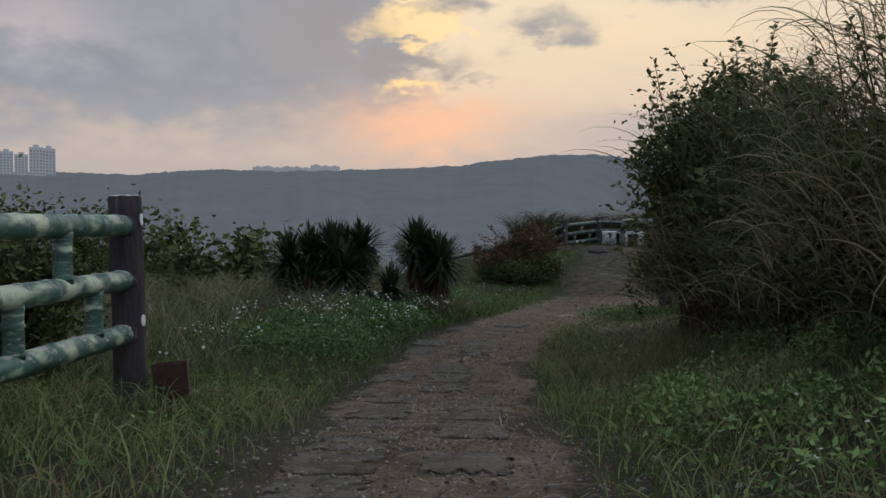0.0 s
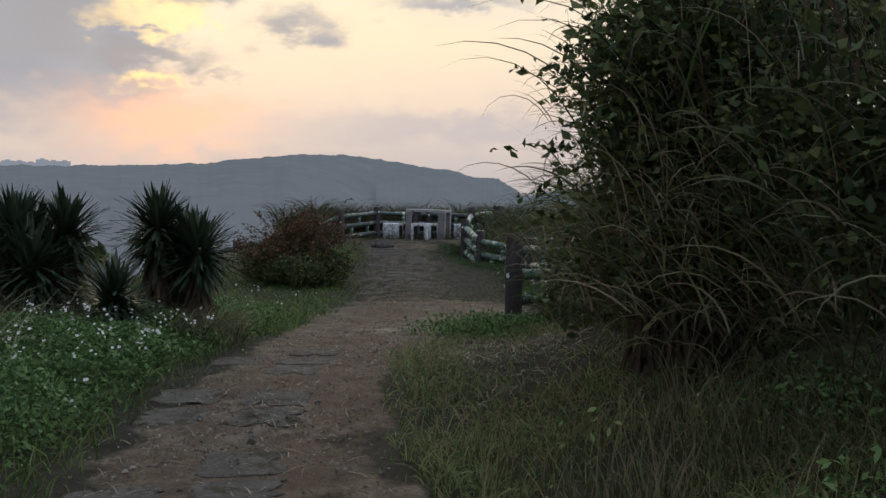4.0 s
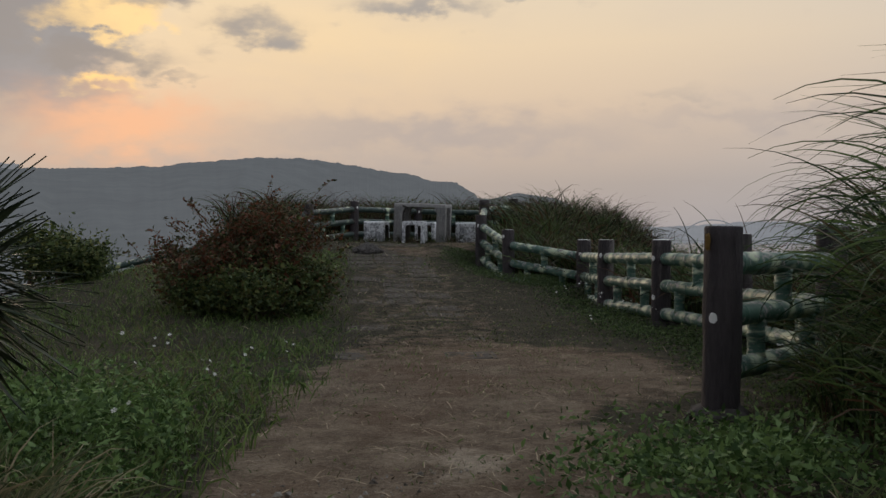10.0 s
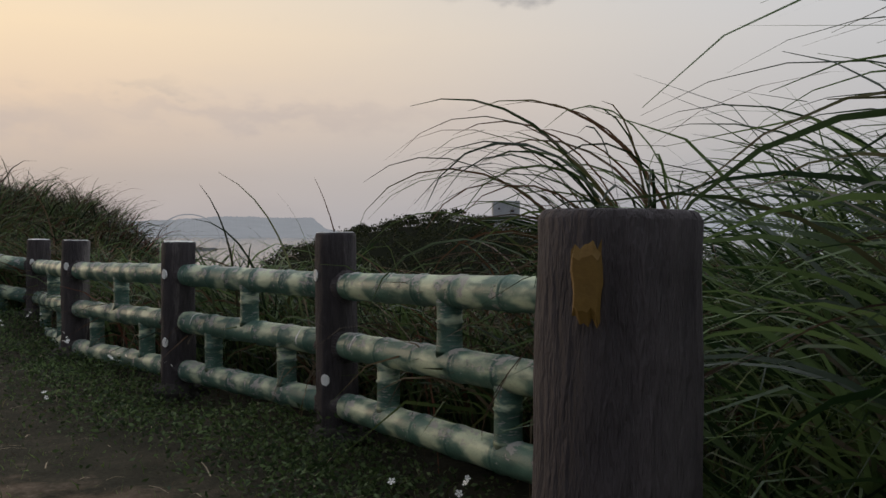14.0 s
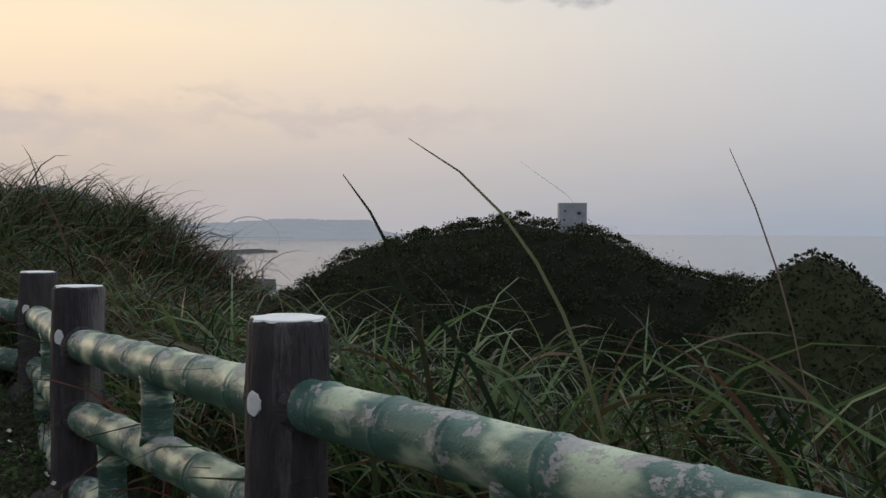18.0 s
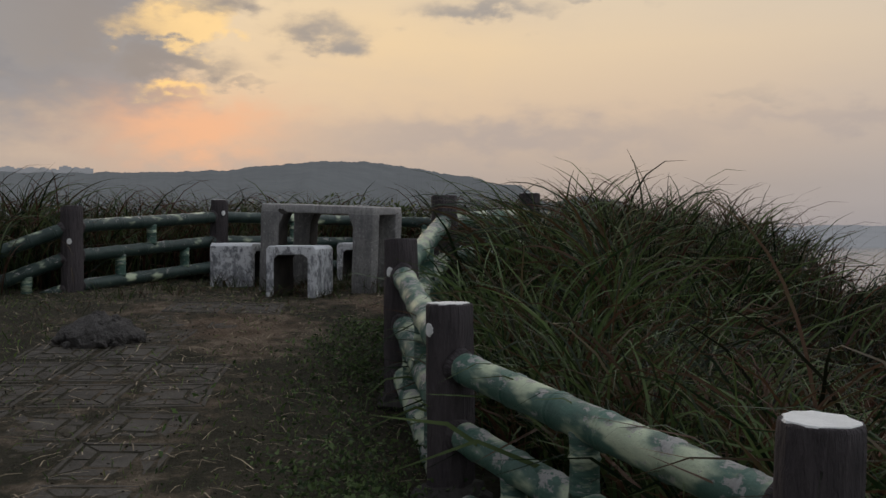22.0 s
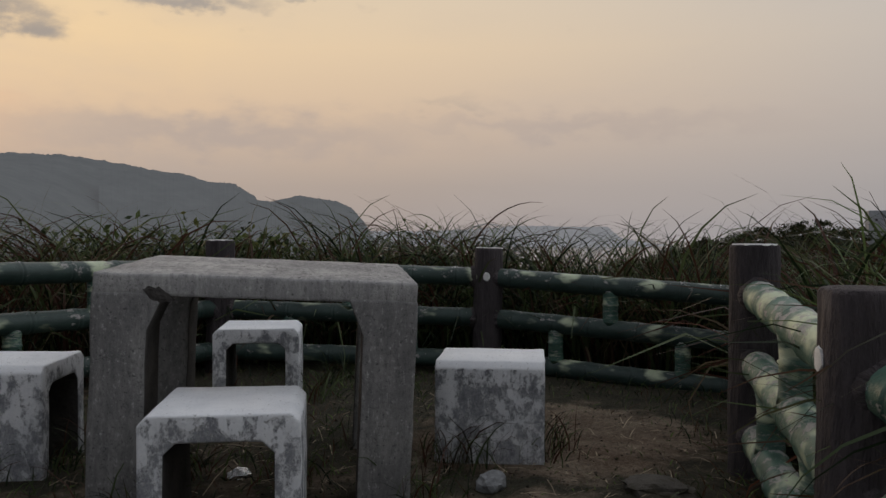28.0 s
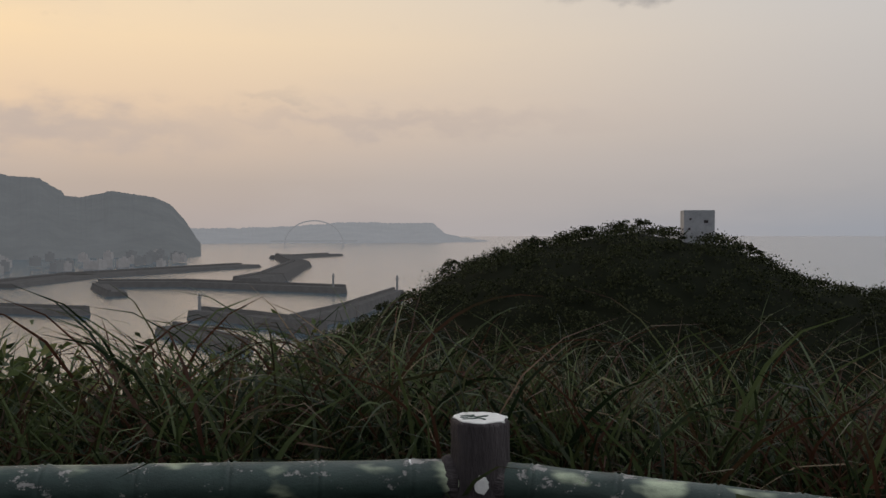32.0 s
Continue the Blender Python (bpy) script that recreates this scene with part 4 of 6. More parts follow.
for x, y, turn, z, note in ((6.15, 27.72, -27, .33, "before the table"), (5.66, 29.06, 60, .34, "with a stained face"), (7.10, 29.84, -27, .33, "behind the table"), (7.58, 28.20, 50, .31, "beside bare soil")):
    stool = thing("concrete_stool", "low whitewashed concrete stool with worn flaking sides " + note, "stool", pose(x, y, z, 0, 0, turn), "stools round the table")
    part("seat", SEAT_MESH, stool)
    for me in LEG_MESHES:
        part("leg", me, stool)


# ---------------------------------------------------------------- small things on the ground
def rusty_stub():
    """A cut-off square iron post, hollow, standing in the grass beside the fence."""
    x, y = -1.72, 5.5
    t = thing("iron_stub", "rusty cut-off square iron post stub beside the fence", "post", pose(x, y, float(ground_z(x, y)) - .03, 2, -3, 14))
    w, th, h = .105, .012, .36
    for k in range(4):
        c, s = math.cos(k * math.pi / 2), math.sin(k * math.pi / 2)
        bm = bmesh.new()
        vs = box(bm, -w + (th if k % 2 else 0), w - (th if k % 2 else 0), w - th, w, 0, h + .012 * (k % 3))
        rough_up(bm, .006, 23 + k)
        part("plate", bm_mesh("plate", bm, "rust"), t, Matrix.Rotation(k * math.pi / 2, 4, "Z"))
    bm = soft_box(-w + th, w - th, -w + th, w - th, 0, h - .10, .004, .01, 3)
    part("fill", bm_mesh("fill", bm, "bare"), t, None, "grey mortar filling")


rusty_stub()


def lump(name, label, category, at, size, mat, seed, cuts=3):
    bm = bmesh.new()
    bmesh.ops.create_icosphere(bm, subdivisions=cuts, radius=1)
    off = Vector((seed * 3.1, seed * 1.7, seed))
    for v in bm.verts:
        n = noise.fractal(v.co * 1.6 + off, 1, 2, 5)
        v.co *= 1 + .34 * n
        v.co = Vector((v.co.x * size[0], v.co.y * size[1], v.co.z * size[2]))
    return thing(name, label, category, pose(at[0], at[1], float(ground_z(*at)) + size[2] * .3, 0, 0, seed * 40), data=bm_mesh(name, bm, mat))


def earth_mound(at, w, h):
    """A low heap of loose clods."""
    rnd = np.random.default_rng(8)
    t = thing("earth_mound", "small dark heap of earth clods and roots on the turf", "soil", pose(at[0], at[1], float(ground_z(*at))))
    bm = bmesh.new()
    for k in range(150):
        a, q = rnd.uniform(0, 6.28), rnd.uniform(0, 1) ** .6
        size = rnd.uniform(.018, .055) * (1.15 - .5 * q)
        m = pose(w * q * math.cos(a), w * .8 * q * math.sin(a), h * (1 - q) ** .8 * rnd.uniform(.6, 1.0), *rnd.uniform(0, 360, 3))
        first = len(bm.verts)
        bmesh.ops.create_icosphere(bm, subdivisions=1, radius=size)
        bm.verts.ensure_lookup_table()
        for v in bm.verts[first:]:
            v.co = m @ (v.co * (1 + .5 * noise.noise(v.co * 40 + Vector((k, 0, 0)))))
    tagged(part("loose_soil", bm_mesh("loose_soil", bm, "heap"), t), kind="stuff")
    bm = bmesh.new()
    bmesh.ops.create_icosphere(bm, subdivisions=3, radius=1)
    for v in bm.verts:
        v.co = Vector((v.co.x * w * .92, v.co.y * w * .74, v.co.z * h * .85)) * (1 + .25 * noise.noise(v.co * 2.4))
    part("core", bm_mesh("core", bm, "heap"), t)


earth_mound((4.62, 25.8), .30, .20)
lump("stone", "small grey stone beside a stool", "stone", (7.22, 27.72), (.075, .05, .05), "concrete", 5)
lump("stone", "flat grey stone on the terrace soil", "stone", (7.75, 27.35), (.16, .12, .04), "slab", 7)
lump("foil_wrapper", "crumpled silver foil wrapper under the table", "litter", (6.42, 28.35), (.05, .035, .03), "foil", 9)


cap_strokes()

# ---------------------------------------------------------------- plants
RNG = np.random.default_rng(5)


def blades(name, roots, height, width, aim, start, bend, mat, seg=4, label="", category="grass", taper=.8, curl=1.3, even=True):
    """Many arching grass blades in one mesh: each leaves the ground at an angle start from upright and bends by bend to its tip."""
    n = len(roots)
    u = np.linspace(0, 1, seg + 1)
    height = height * (.5 + .5 * step01(bend / 1.7)) if even else height     # stiff leaves are the short ones
    mid = (u[1:] + u[:-1]) / 2
    th = start[:, None] + bend[:, None] * mid[None, :] ** curl
    step = height[:, None] / seg
    out = np.concatenate([np.zeros((n, 1)), np.cumsum(np.sin(th) * step, 1)], 1)
    up = np.concatenate([np.zeros((n, 1)), np.cumsum(np.cos(th) * step, 1)], 1)
    d = np.stack([np.cos(aim), np.sin(aim), 0 * aim], -1)[:, None, :]
    turn = RNG.normal(0, .6, n)
    side = np.stack([-np.sin(aim + turn), np.cos(aim + turn), 0 * aim], -1)[:, None, :]
    lean = start[:, None] + bend[:, None] * u[None, :] ** curl
    roll = RNG.normal(0, .75, n)[:, None] + RNG.normal(0, .5, n)[:, None] * u[None, :]     # leaves twist as they rise
    face = d * np.cos(lean)[:, :, None] - np.array([0, 0, 1.0]) * np.sin(lean)[:, :, None]
    side = side * np.cos(roll)[:, :, None] + face * np.sin(roll)[:, :, None]
    centre = roots[:, None, :] + d * out[:, :, None] + np.array([0, 0, 1.0]) * up[:, :, None]
    shape = np.clip(1 - u ** 2.0, .03, 1) ** taper * (.6 + .8 * np.minimum(u * 4, .5)) if taper else np.ones(seg + 1)
    w = width[:, None, None] * shape[None, :, None]
    v = np.stack([centre - side * w, centre + side * w], 2).reshape(n, -1, 3)
    base = (np.arange(n) * 2 * (seg + 1))[:, None, None]
    k = np.arange(seg)[None, :, None] * 2
    f = base + k + np.array([0, 1, 3, 2])[None, None, :]
    me = mesh_np(name, v.reshape(-1, 3), f.reshape(-1, 4), mat)
    return thing(name, label, category, kind="stuff", data=me) if label else me


def lush(n, per):
    """Height factors: each tuft has its own vigour."""
    return np.repeat(RNG.uniform(.68, 1.12, n // per + 1), per)[:n] * RNG.uniform(.6, 1.1, n)


def leaf_cloud(name, spots, size, mat, up=.3, fold=.25, long=2.0):
    """Many small folded leaves as one mesh."""
    n = len(spots)
    a = RNG.normal(size=(n, 3))
    a[:, 2] = a[:, 2] * .6 + up
    a /= np.linalg.norm(a, axis=1)[:, None]
    b = np.cross(a, RNG.normal(size=(n, 3)))
    b /= np.linalg.norm(b, axis=1)[:, None] + 1e-9
    c = np.cross(a, b)
    s = (size * RNG.uniform(.6, 1.4, n))[:, None]
    v = np.stack([spots, spots + a * s * long * .5 + b * s * .5 + c * s * fold, spots + a * s * long, spots + a * s * long * .5 - b * s * .5 + c * s * fold], 1)
    f = np.arange(n)[:, None] * 4 + np.array([0, 1, 2, 3])
    return mesh_np(name, v.reshape(-1, 3), f, mat)


def scatter(n, x0, x1, y0, y1, keep, sink=.01):
    x, y = RNG.uniform(x0, x1, n), RNG.uniform(y0, y1, n)
    ok = RNG.uniform(size=n) < keep(x, y)
    x, y = x[ok], y[ok]
    return np.stack([x, y, ground_z(x, y) - sink], -1)


def tufts(n, per, x0, x1, y0, y1, keep, spread):
    """Roots gathered in tufts."""
    c = scatter(n, x0, x1, y0, y1, keep)
    r = np.repeat(c, per, 0)
    r[:, :2] += RNG.normal(0, spread, (len(r), 2))
    r[:, 2] = ground_z(r[:, 0], r[:, 1]) - .01
    return r


CENTRE = (6.6, 27.6)


def fence_side(x, y):
    """Metres behind the fence (positive outside, over the slope), about."""
    fx, fy = [p[0] for p in FENCE[:10]], [p[1] for p in FENCE[:10]]
    d = x - np.interp(y, [13.0] + fy[1:], [3.5] + fx[1:])
    d = np.where(y < 14.3, np.minimum(x - 3.4, 1.6) - 1.0 * (y > 13.6) * (x < 5.7), d)
    ang = np.arctan2(y - CENTRE[1], x - CENTRE[0])
    pts = [(px - CENTRE[0], py - CENTRE[1]) for px, py in FENCE[8:15]]
    pa = np.array([math.atan2(b, a) for a, b in pts])
    pr = np.array([math.hypot(a, b) for a, b in pts])
    o = np.argsort(pa)
    ring = np.hypot(x - CENTRE[0], y - CENTRE[1]) - np.interp(ang, pa[o], pr[o])
    gap = (ang > pa.max() - .02) | (ang < pa.min() + .02)
    return np.where(y > 26.3, np.where(gap, np.where((x > 7.3) & (y < 27.3), d, -1.0), ring), d)


def inside(x, y):
    return (fence_side(x, y) < -.03) | (y < 13)


# short turf over the whole top
def turf(x, y):
    p = worn_mask(x, y)
    patch = .60 + .5 * noise2(x * .9, y * .9, 6)
    return np.clip((1 - 1.02 * p) * patch + .05, .03, 1) * inside(x, y) * (edge_distance(x, y) < .8)


r = scatter(95000, -3.6, 8.5, 1.6, 30.5, turf)
n = len(r)
far = np.abs(r[:, 0] - path_x(r[:, 1]))
tall = np.clip(.05 + .09 * step01((far - .5) / 1.0) * step01((17 - r[:, 1]) / 4), .03, .3) * (1 + .5 * noise2(r[:, 0], r[:, 1], 8))
blades("turf_grass", r, tall * RNG.uniform(.5, 1.7, n), RNG.uniform(.0018, .0042, n), RNG.uniform(0, 6.28, n), RNG.uniform(.0, .9, n), RNG.uniform(.2, 1.5, n), "grass", 2,
       "short green turf grass with dry blades over the hilltop", "grass")
r = scatter(70000, -2.4, 8.8, 1.8, 30, lambda x, y: np.clip(.22 + .75 * worn_mask(x, y) + .6 * np.exp(-((x - 2.2) / .8) ** 2 - ((y - 10.2) / 2.2) ** 2) + .5 * noise2(x * 1.1, y * 1.1, 31), .04, .8) * inside(x, y) * (edge_distance(x, y) < .5))
n = len(r)
blades("thatch", r, RNG.uniform(.02, .09, n), RNG.uniform(.0014, .0032, n), RNG.uniform(0, 6.28, n), RNG.uniform(.5, 1.5, n), RNG.uniform(.0, .8, n), "thatch", 2,
       "dead brown trampled grass on the bare earth", "grass")


def verge(x, y):
    off = x - path_x(y)
    left = step01((-off - .72) / .4) * step01((17 - y) / 2)
    right = step01((off - .62) / .45) * step01((10.6 - y) / 2.5) * np.where(y > 6.6, np.clip(.22 + 1.1 * noise2(x * 1.3, y * 1.3, 36), 0, 1), 1.0)
    return np.clip(left * (.6 + .6 * noise2(x, y, 9)) + right * (.55 + .6 * noise2(x, y, 11)), 0, 1) * (edge_distance(x, y) < 1)


r = scatter(74000, -4.5, 3.6, 1.4, 16.5, verge)
n = len(r)
for name, mat, q in (("verge_grass", "grass", r[(r[:, 0] <= path_x(r[:, 1])) & (r[:, 1] > 6.5)]), ("bank_verge_grass", "bank_grass", r[(r[:, 0] > path_x(r[:, 1])) | (r[:, 1] <= 6.5)])):
    r, n = q, len(q)
    blades(name, r, RNG.uniform(.10, .36, n) * np.where(r[:, 1] < 6.6, 1.15, np.where(r[:, 0] > path_x(r[:, 1]), .55, .85)), RNG.uniform(.0025, .0055, n), RNG.uniform(0, 6.28, n), RNG.uniform(.0, .5, n), RNG.uniform(.3, 2.0, n), mat, 3,
           "knee-high green verge grass bending over the path edge", "grass")
r = tufts(700, 26, -12, -1.2, 6.5, 24, lambda x, y: np.clip(.6 + .6 * noise2(x * .5, y * .5, 13), 0, 1) * (path_x(y) - x > 1.9) * (edge_distance(x, y) < 3), .13)
n = len(r)
blades("meadow_grass", r, RNG.uniform(.45, 1.0, n), RNG.uniform(.003, .007, n), RNG.uniform(0, 6.28, n), RNG.uniform(.0, .4, n), RNG.uniform(.3, 2.0, n), "pale_reed", 5,
       "tall pale meadow grass below the path", "grass")


r = scatter(75000, -3.5, 4.4, 10.5, 26.0, lambda x, y: np.clip(.55 + .9 * noise2(x * .8, y * .8, 47), 0, 1) * step01((path_x(y) - x - .75) / .6) * (edge_distance(x, y) < .8))
n = len(r)
blades("slope_turf", r, RNG.uniform(.06, .20, n), RNG.uniform(.003, .006, n), RNG.uniform(0, 6.28, n), RNG.uniform(0, .7, n), RNG.uniform(.3, 1.8, n), "grass", 2,
       "ankle-high soft green grass beside the path", "grass")
r = scatter(38000, .9, 3.3, 6.3, 12.4, lambda x, y: np.clip(.5 + 1.2 * noise2(x * 1.2, y * 1.2, 44), .05, 1) * step01((x - path_x(y) - .6) / .4) * (1 - .85 * np.exp(-((x - 2.4) / .9) ** 4 - ((y - 11.2) / 1.5) ** 4)))
n = len(r)
blades("bank_turf", r, RNG.uniform(.06, .24, n), RNG.uniform(.0025, .005, n), RNG.uniform(0, 6.28, n), RNG.uniform(0, .7, n), RNG.uniform(.3, 1.9, n), "bank_grass", 3,
       "uneven green and dry grass on the foot of the bank", "grass")


r = tufts(240, 14, .9, 2.9, 4.4, 8.6, lambda x, y: np.clip(.4 + 1.2 * noise2(x * 1.2, y * 1.2, 74), 0, 1) * (x - path_x(y) > 1.0), .10)
n = len(r)
blades("bank_stems", r, RNG.uniform(.25, .75, n), RNG.uniform(.0016, .0035, n), RNG.uniform(0, 6.28, n), RNG.uniform(0, .25, n), RNG.uniform(.1, .9, n), "pale_reed", 5,
       "thin upright pale grass stems on the bank", "grass")


# leafy weeds with white flowers along both edges
def weedy(x, y):
    off = x - path_x(y)
    left = step01((-off - .85) / .4) * step01((3.2 + off) / .8) * step01((17 - y) / 3) * np.where(y < 8.5, .75, 1.0) * (.40 - .22 * step01((8.5 - y) / 1) + 1.0 * noise2(x * 1.1, y * 1.1, 17) + .8 * np.exp(-((x + .7) / .8) ** 2 - ((y - 11.3) / 1.9) ** 2) + .7 * np.exp(-((x - .3) / .8) ** 2 - ((y - 13.9) / 1.1) ** 2))
    right = step01((off - .95) / .5) * step01((8.2 - y) / 2) * (.28 + 1.3 * noise2(x * 1.5, y * 1.5, 18))
    right = np.maximum(right, np.exp(-((x - 2.75) / .5) ** 2 - ((y - 12.9) / .6) ** 2) * (.36 + 1.0 * noise2(x * 1.6, y * 1.6, 20)))
    fence = np.exp(-((fence_side(x, y) + .34) / .36) ** 2) * (y > 13.2) * (y < 26.2) * (x > 2.6) * (.75 + 1.0 * noise2(x * 1.3, y * 1.3, 19))
    post = np.exp(-((x - 3.0) / .45) ** 2 - ((y - 13.2) / .55) ** 2) * 1.2
    return np.clip(np.maximum.reduce([left, right, fence, post]), 0, 1) * (edge_distance(x, y) < 1)


r = np.concatenate([scatter(190000, -3.6, 7, 1.6, 25.5, weedy), scatter(26000, 1.9, 3.7, 10.8, 13.4, weedy), scatter(90000, -2.2, .8, 9.0, 15.5, weedy), scatter(50000, .8, 3.0, 4.3, 8.4, weedy), scatter(150000, 4.4, 6.8, 14.0, 26.2, weedy)])
r[:, 2] += RNG.uniform(.02, 1, len(r)) ** 1.1 * np.where(r[:, 0] < path_x(r[:, 1]), .40, .30) * (.65 + .6 * noise2(r[:, 0] * 1.6, r[:, 1] * 1.6, 23)) * np.where(r[:, 1] > 12.8, .75, np.where((r[:, 0] > .6) & (r[:, 1] < 8.5), 1.35, 1.0))
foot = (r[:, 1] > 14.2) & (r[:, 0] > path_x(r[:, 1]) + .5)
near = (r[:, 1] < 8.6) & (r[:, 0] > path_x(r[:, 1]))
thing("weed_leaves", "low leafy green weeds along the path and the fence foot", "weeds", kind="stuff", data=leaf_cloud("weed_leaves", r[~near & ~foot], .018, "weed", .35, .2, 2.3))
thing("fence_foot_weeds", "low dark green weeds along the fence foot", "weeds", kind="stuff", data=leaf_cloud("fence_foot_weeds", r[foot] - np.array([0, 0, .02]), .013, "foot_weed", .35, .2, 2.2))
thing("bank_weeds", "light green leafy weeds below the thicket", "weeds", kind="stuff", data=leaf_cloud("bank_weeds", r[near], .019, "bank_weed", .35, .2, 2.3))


def flowers():
    r = scatter(5200, -3.4, 6, 1.8, 20, lambda x, y: np.clip(weedy(x, y) * 1.4, 0, 1) * np.where(y < 9, .22, 1.0) * (noise2(x * .9, y * .9, 27) > .02))[:460]
    r[:, 2] += RNG.uniform(.20, .40, len(r))
    v, f = [], []
    for p in r:
        for _ in range(RNG.integers(1, 4)):
            q = p + RNG.normal(0, .022, 3)
            nrm = Vector((RNG.normal(0, .5), -.5 + RNG.normal(0, .5), .9)).normalized()
            t1 = nrm.orthogonal().normalized()
            t2 = nrm.cross(t1)
            s = RNG.uniform(.007, .013)
            for k in range(5):
                a0, a1 = k * 1.2566, k * 1.2566 + .9
                b = len(v)
                v += [tuple(q), tuple(Vector(q) + s * (math.cos(a0) * t1 + math.sin(a0) * t2)),
                      tuple(Vector(q) + 1.25 * s * (math.cos((a0 + a1) / 2) * t1 + math.sin((a0 + a1) / 2) * t2) + nrm * .002),
                      tuple(Vector(q) + s * (math.cos(a1) * t1 + math.sin(a1) * t2))]
                f.append((b, b + 1, b + 2, b + 3))
    thing("white_flowers", "scattered small white daisy-like flowers among the weeds", "flowers", kind="stuff", data=mesh_np("white_flowers", v, f, "petal"))


flowers()


# tall silvergrass behind the fence
def reed_zone(x, y):
    s = fence_side(x, y)
    z = (s > .22) & (s < 5) & (y > 14.4)
    return z * np.clip(1.25 - .36 * s, .07, 1) * np.clip(.75 + .5 * noise2(x * .7, y * .7, 15), .1, 1)


def reed_height(r):
    y, x = r[:, 1], r[:, 0]
    s = fence_side(x, y)
    base = np.interp(y, [13, 14.5, 16, 17.5, 19, 21.5, 23.5, 26, 28, 33], [1.3, 1.1, 1.08, 1.05, 1.02, 1.08, 1.12, 1.28, 1.24, 1.18])
    return base * (1 + .22 * noise2(x * .9, y * .9, 25)) * np.clip(.62 + .5 * s, .6, 1) * (1 - .62 * step01((s - .5) / 1.6) * step01((27.5 - y) / 2))


r = tufts(11500, 13, 3.0, 15, 14.2, 36.5, reed_zone, .10)
n0 = lush(len(r), 13)
ok = fence_side(r[:, 0], r[:, 1]) > np.where(r[:, 1] < 19, .34, .2)
r, n0 = r[ok], n0[ok]
n = len(r)
out = fence_side(r[:, 0], r[:, 1])
patch = noise2(r[:, 0] * .8, r[:, 1] * .8, 66) + RNG.normal(0, .25, n)
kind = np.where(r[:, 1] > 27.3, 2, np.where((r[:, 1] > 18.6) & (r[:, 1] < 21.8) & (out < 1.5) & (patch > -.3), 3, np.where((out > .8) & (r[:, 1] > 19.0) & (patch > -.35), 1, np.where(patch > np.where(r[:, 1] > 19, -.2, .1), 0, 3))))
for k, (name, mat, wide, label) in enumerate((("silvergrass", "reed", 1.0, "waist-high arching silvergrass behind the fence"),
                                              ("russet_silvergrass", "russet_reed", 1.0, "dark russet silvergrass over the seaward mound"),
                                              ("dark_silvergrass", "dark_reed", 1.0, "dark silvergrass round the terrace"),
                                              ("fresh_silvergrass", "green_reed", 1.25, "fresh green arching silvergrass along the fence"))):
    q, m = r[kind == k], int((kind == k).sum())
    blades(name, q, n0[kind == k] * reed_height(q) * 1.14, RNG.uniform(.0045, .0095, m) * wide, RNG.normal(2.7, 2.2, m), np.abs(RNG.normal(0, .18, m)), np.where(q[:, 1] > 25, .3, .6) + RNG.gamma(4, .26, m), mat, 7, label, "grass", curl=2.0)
r = r[RNG.uniform(size=n) < .85]
n = len(r)
for name, mat, q in (("silvergrass_undergrowth", "reed", r[r[:, 1] < 27]), ("terrace_undergrowth", "dark_reed", r[r[:, 1] >= 27])):
    n = len(q)
    blades(name, q, RNG.uniform(.4, 1.2, n) * np.where(q[:, 1] > 25.5, 1.15, .95), RNG.uniform(.007, .014, n), RNG.uniform(0, 6.28, n), RNG.uniform(0, .6, n), RNG.uniform(.4, 2.2, n), mat, 3,
           "dense dark lower leaves of the silvergrass", "grass")
r = tufts(4600, 12, 3, 16, 14.4, 37, lambda x, y: reed_zone(x, y) * np.clip(.3 + .9 * noise2(x * .5, y * .5, 29), 0, 1), .10)
r = r[fence_side(r[:, 0], r[:, 1]) > .07]
n = len(r)
blades("dry_silvergrass", r, RNG.uniform(.6, 1.1, n) * reed_height(r) * 1.25, RNG.uniform(.004, .008, n), RNG.normal(2.7, 1.7, n), np.abs(RNG.normal(0, .25, n)), RNG.gamma(4, .5, n), "dry_reed", 6,
       "dry reddish blades among the silvergrass", "grass")
r = tufts(3000, 17, 2.0, 12.5, 25.5, 34, lambda x, y: (fence_side(x, y) > .15) * (fence_side(x, y) < 1.3) * np.clip(.55 + .9 * noise2(x * .9, y * .9, 61), .05, 1), .10)
r = r[fence_side(r[:, 0], r[:, 1]) > .1]
n = len(r)
blades("terrace_silvergrass", r, lush(n, 17) * 1.42, RNG.uniform(.007, .0145, n), RNG.uniform(0, 6.28, n), np.abs(RNG.normal(.05, .16, n)), .3 + RNG.gamma(4, .19, n), "dark_reed", 7,
       "dense drooping silvergrass behind the terrace fence", "grass", curl=2.3)


r = scatter(38000, 7.2, 17, 13.5, 33, lambda x, y: (fence_side(x, y) > 1.2) * np.clip(.75 + .5 * noise2(x * .6, y * .6, 68), .2, 1) * (1 - step01((x - 10 + noise2(x * .5, y * .5, 69)) / 6.5)) * step01((y - 13.5) / 2.5) * step01((33 - y) / 3))
n = len(r)
blades("slope_scrub", r, RNG.uniform(.25, .75, n), RNG.uniform(.010, .024, n), RNG.uniform(0, 6.28, n), RNG.uniform(0, .5, n), RNG.uniform(.5, 2.2, n), "russet_reed", 3,
       "rough russet-green grass over the seaward slope", "grass")


def bank_edge(y):
    return np.interp(y, [9.2, 10, 11, 12, 13, 13.8, 14.3, 14.6, 15.6], [3.0, 3.15, 3.3, 3.5, 3.8, 4.2, 4.8, 5.9, 6.1])


def bank_zone(x, y):
    lim = bank_edge(y)
    return (x > lim) * (x < lim + 2.6) * (y < 14.35) * 1.0


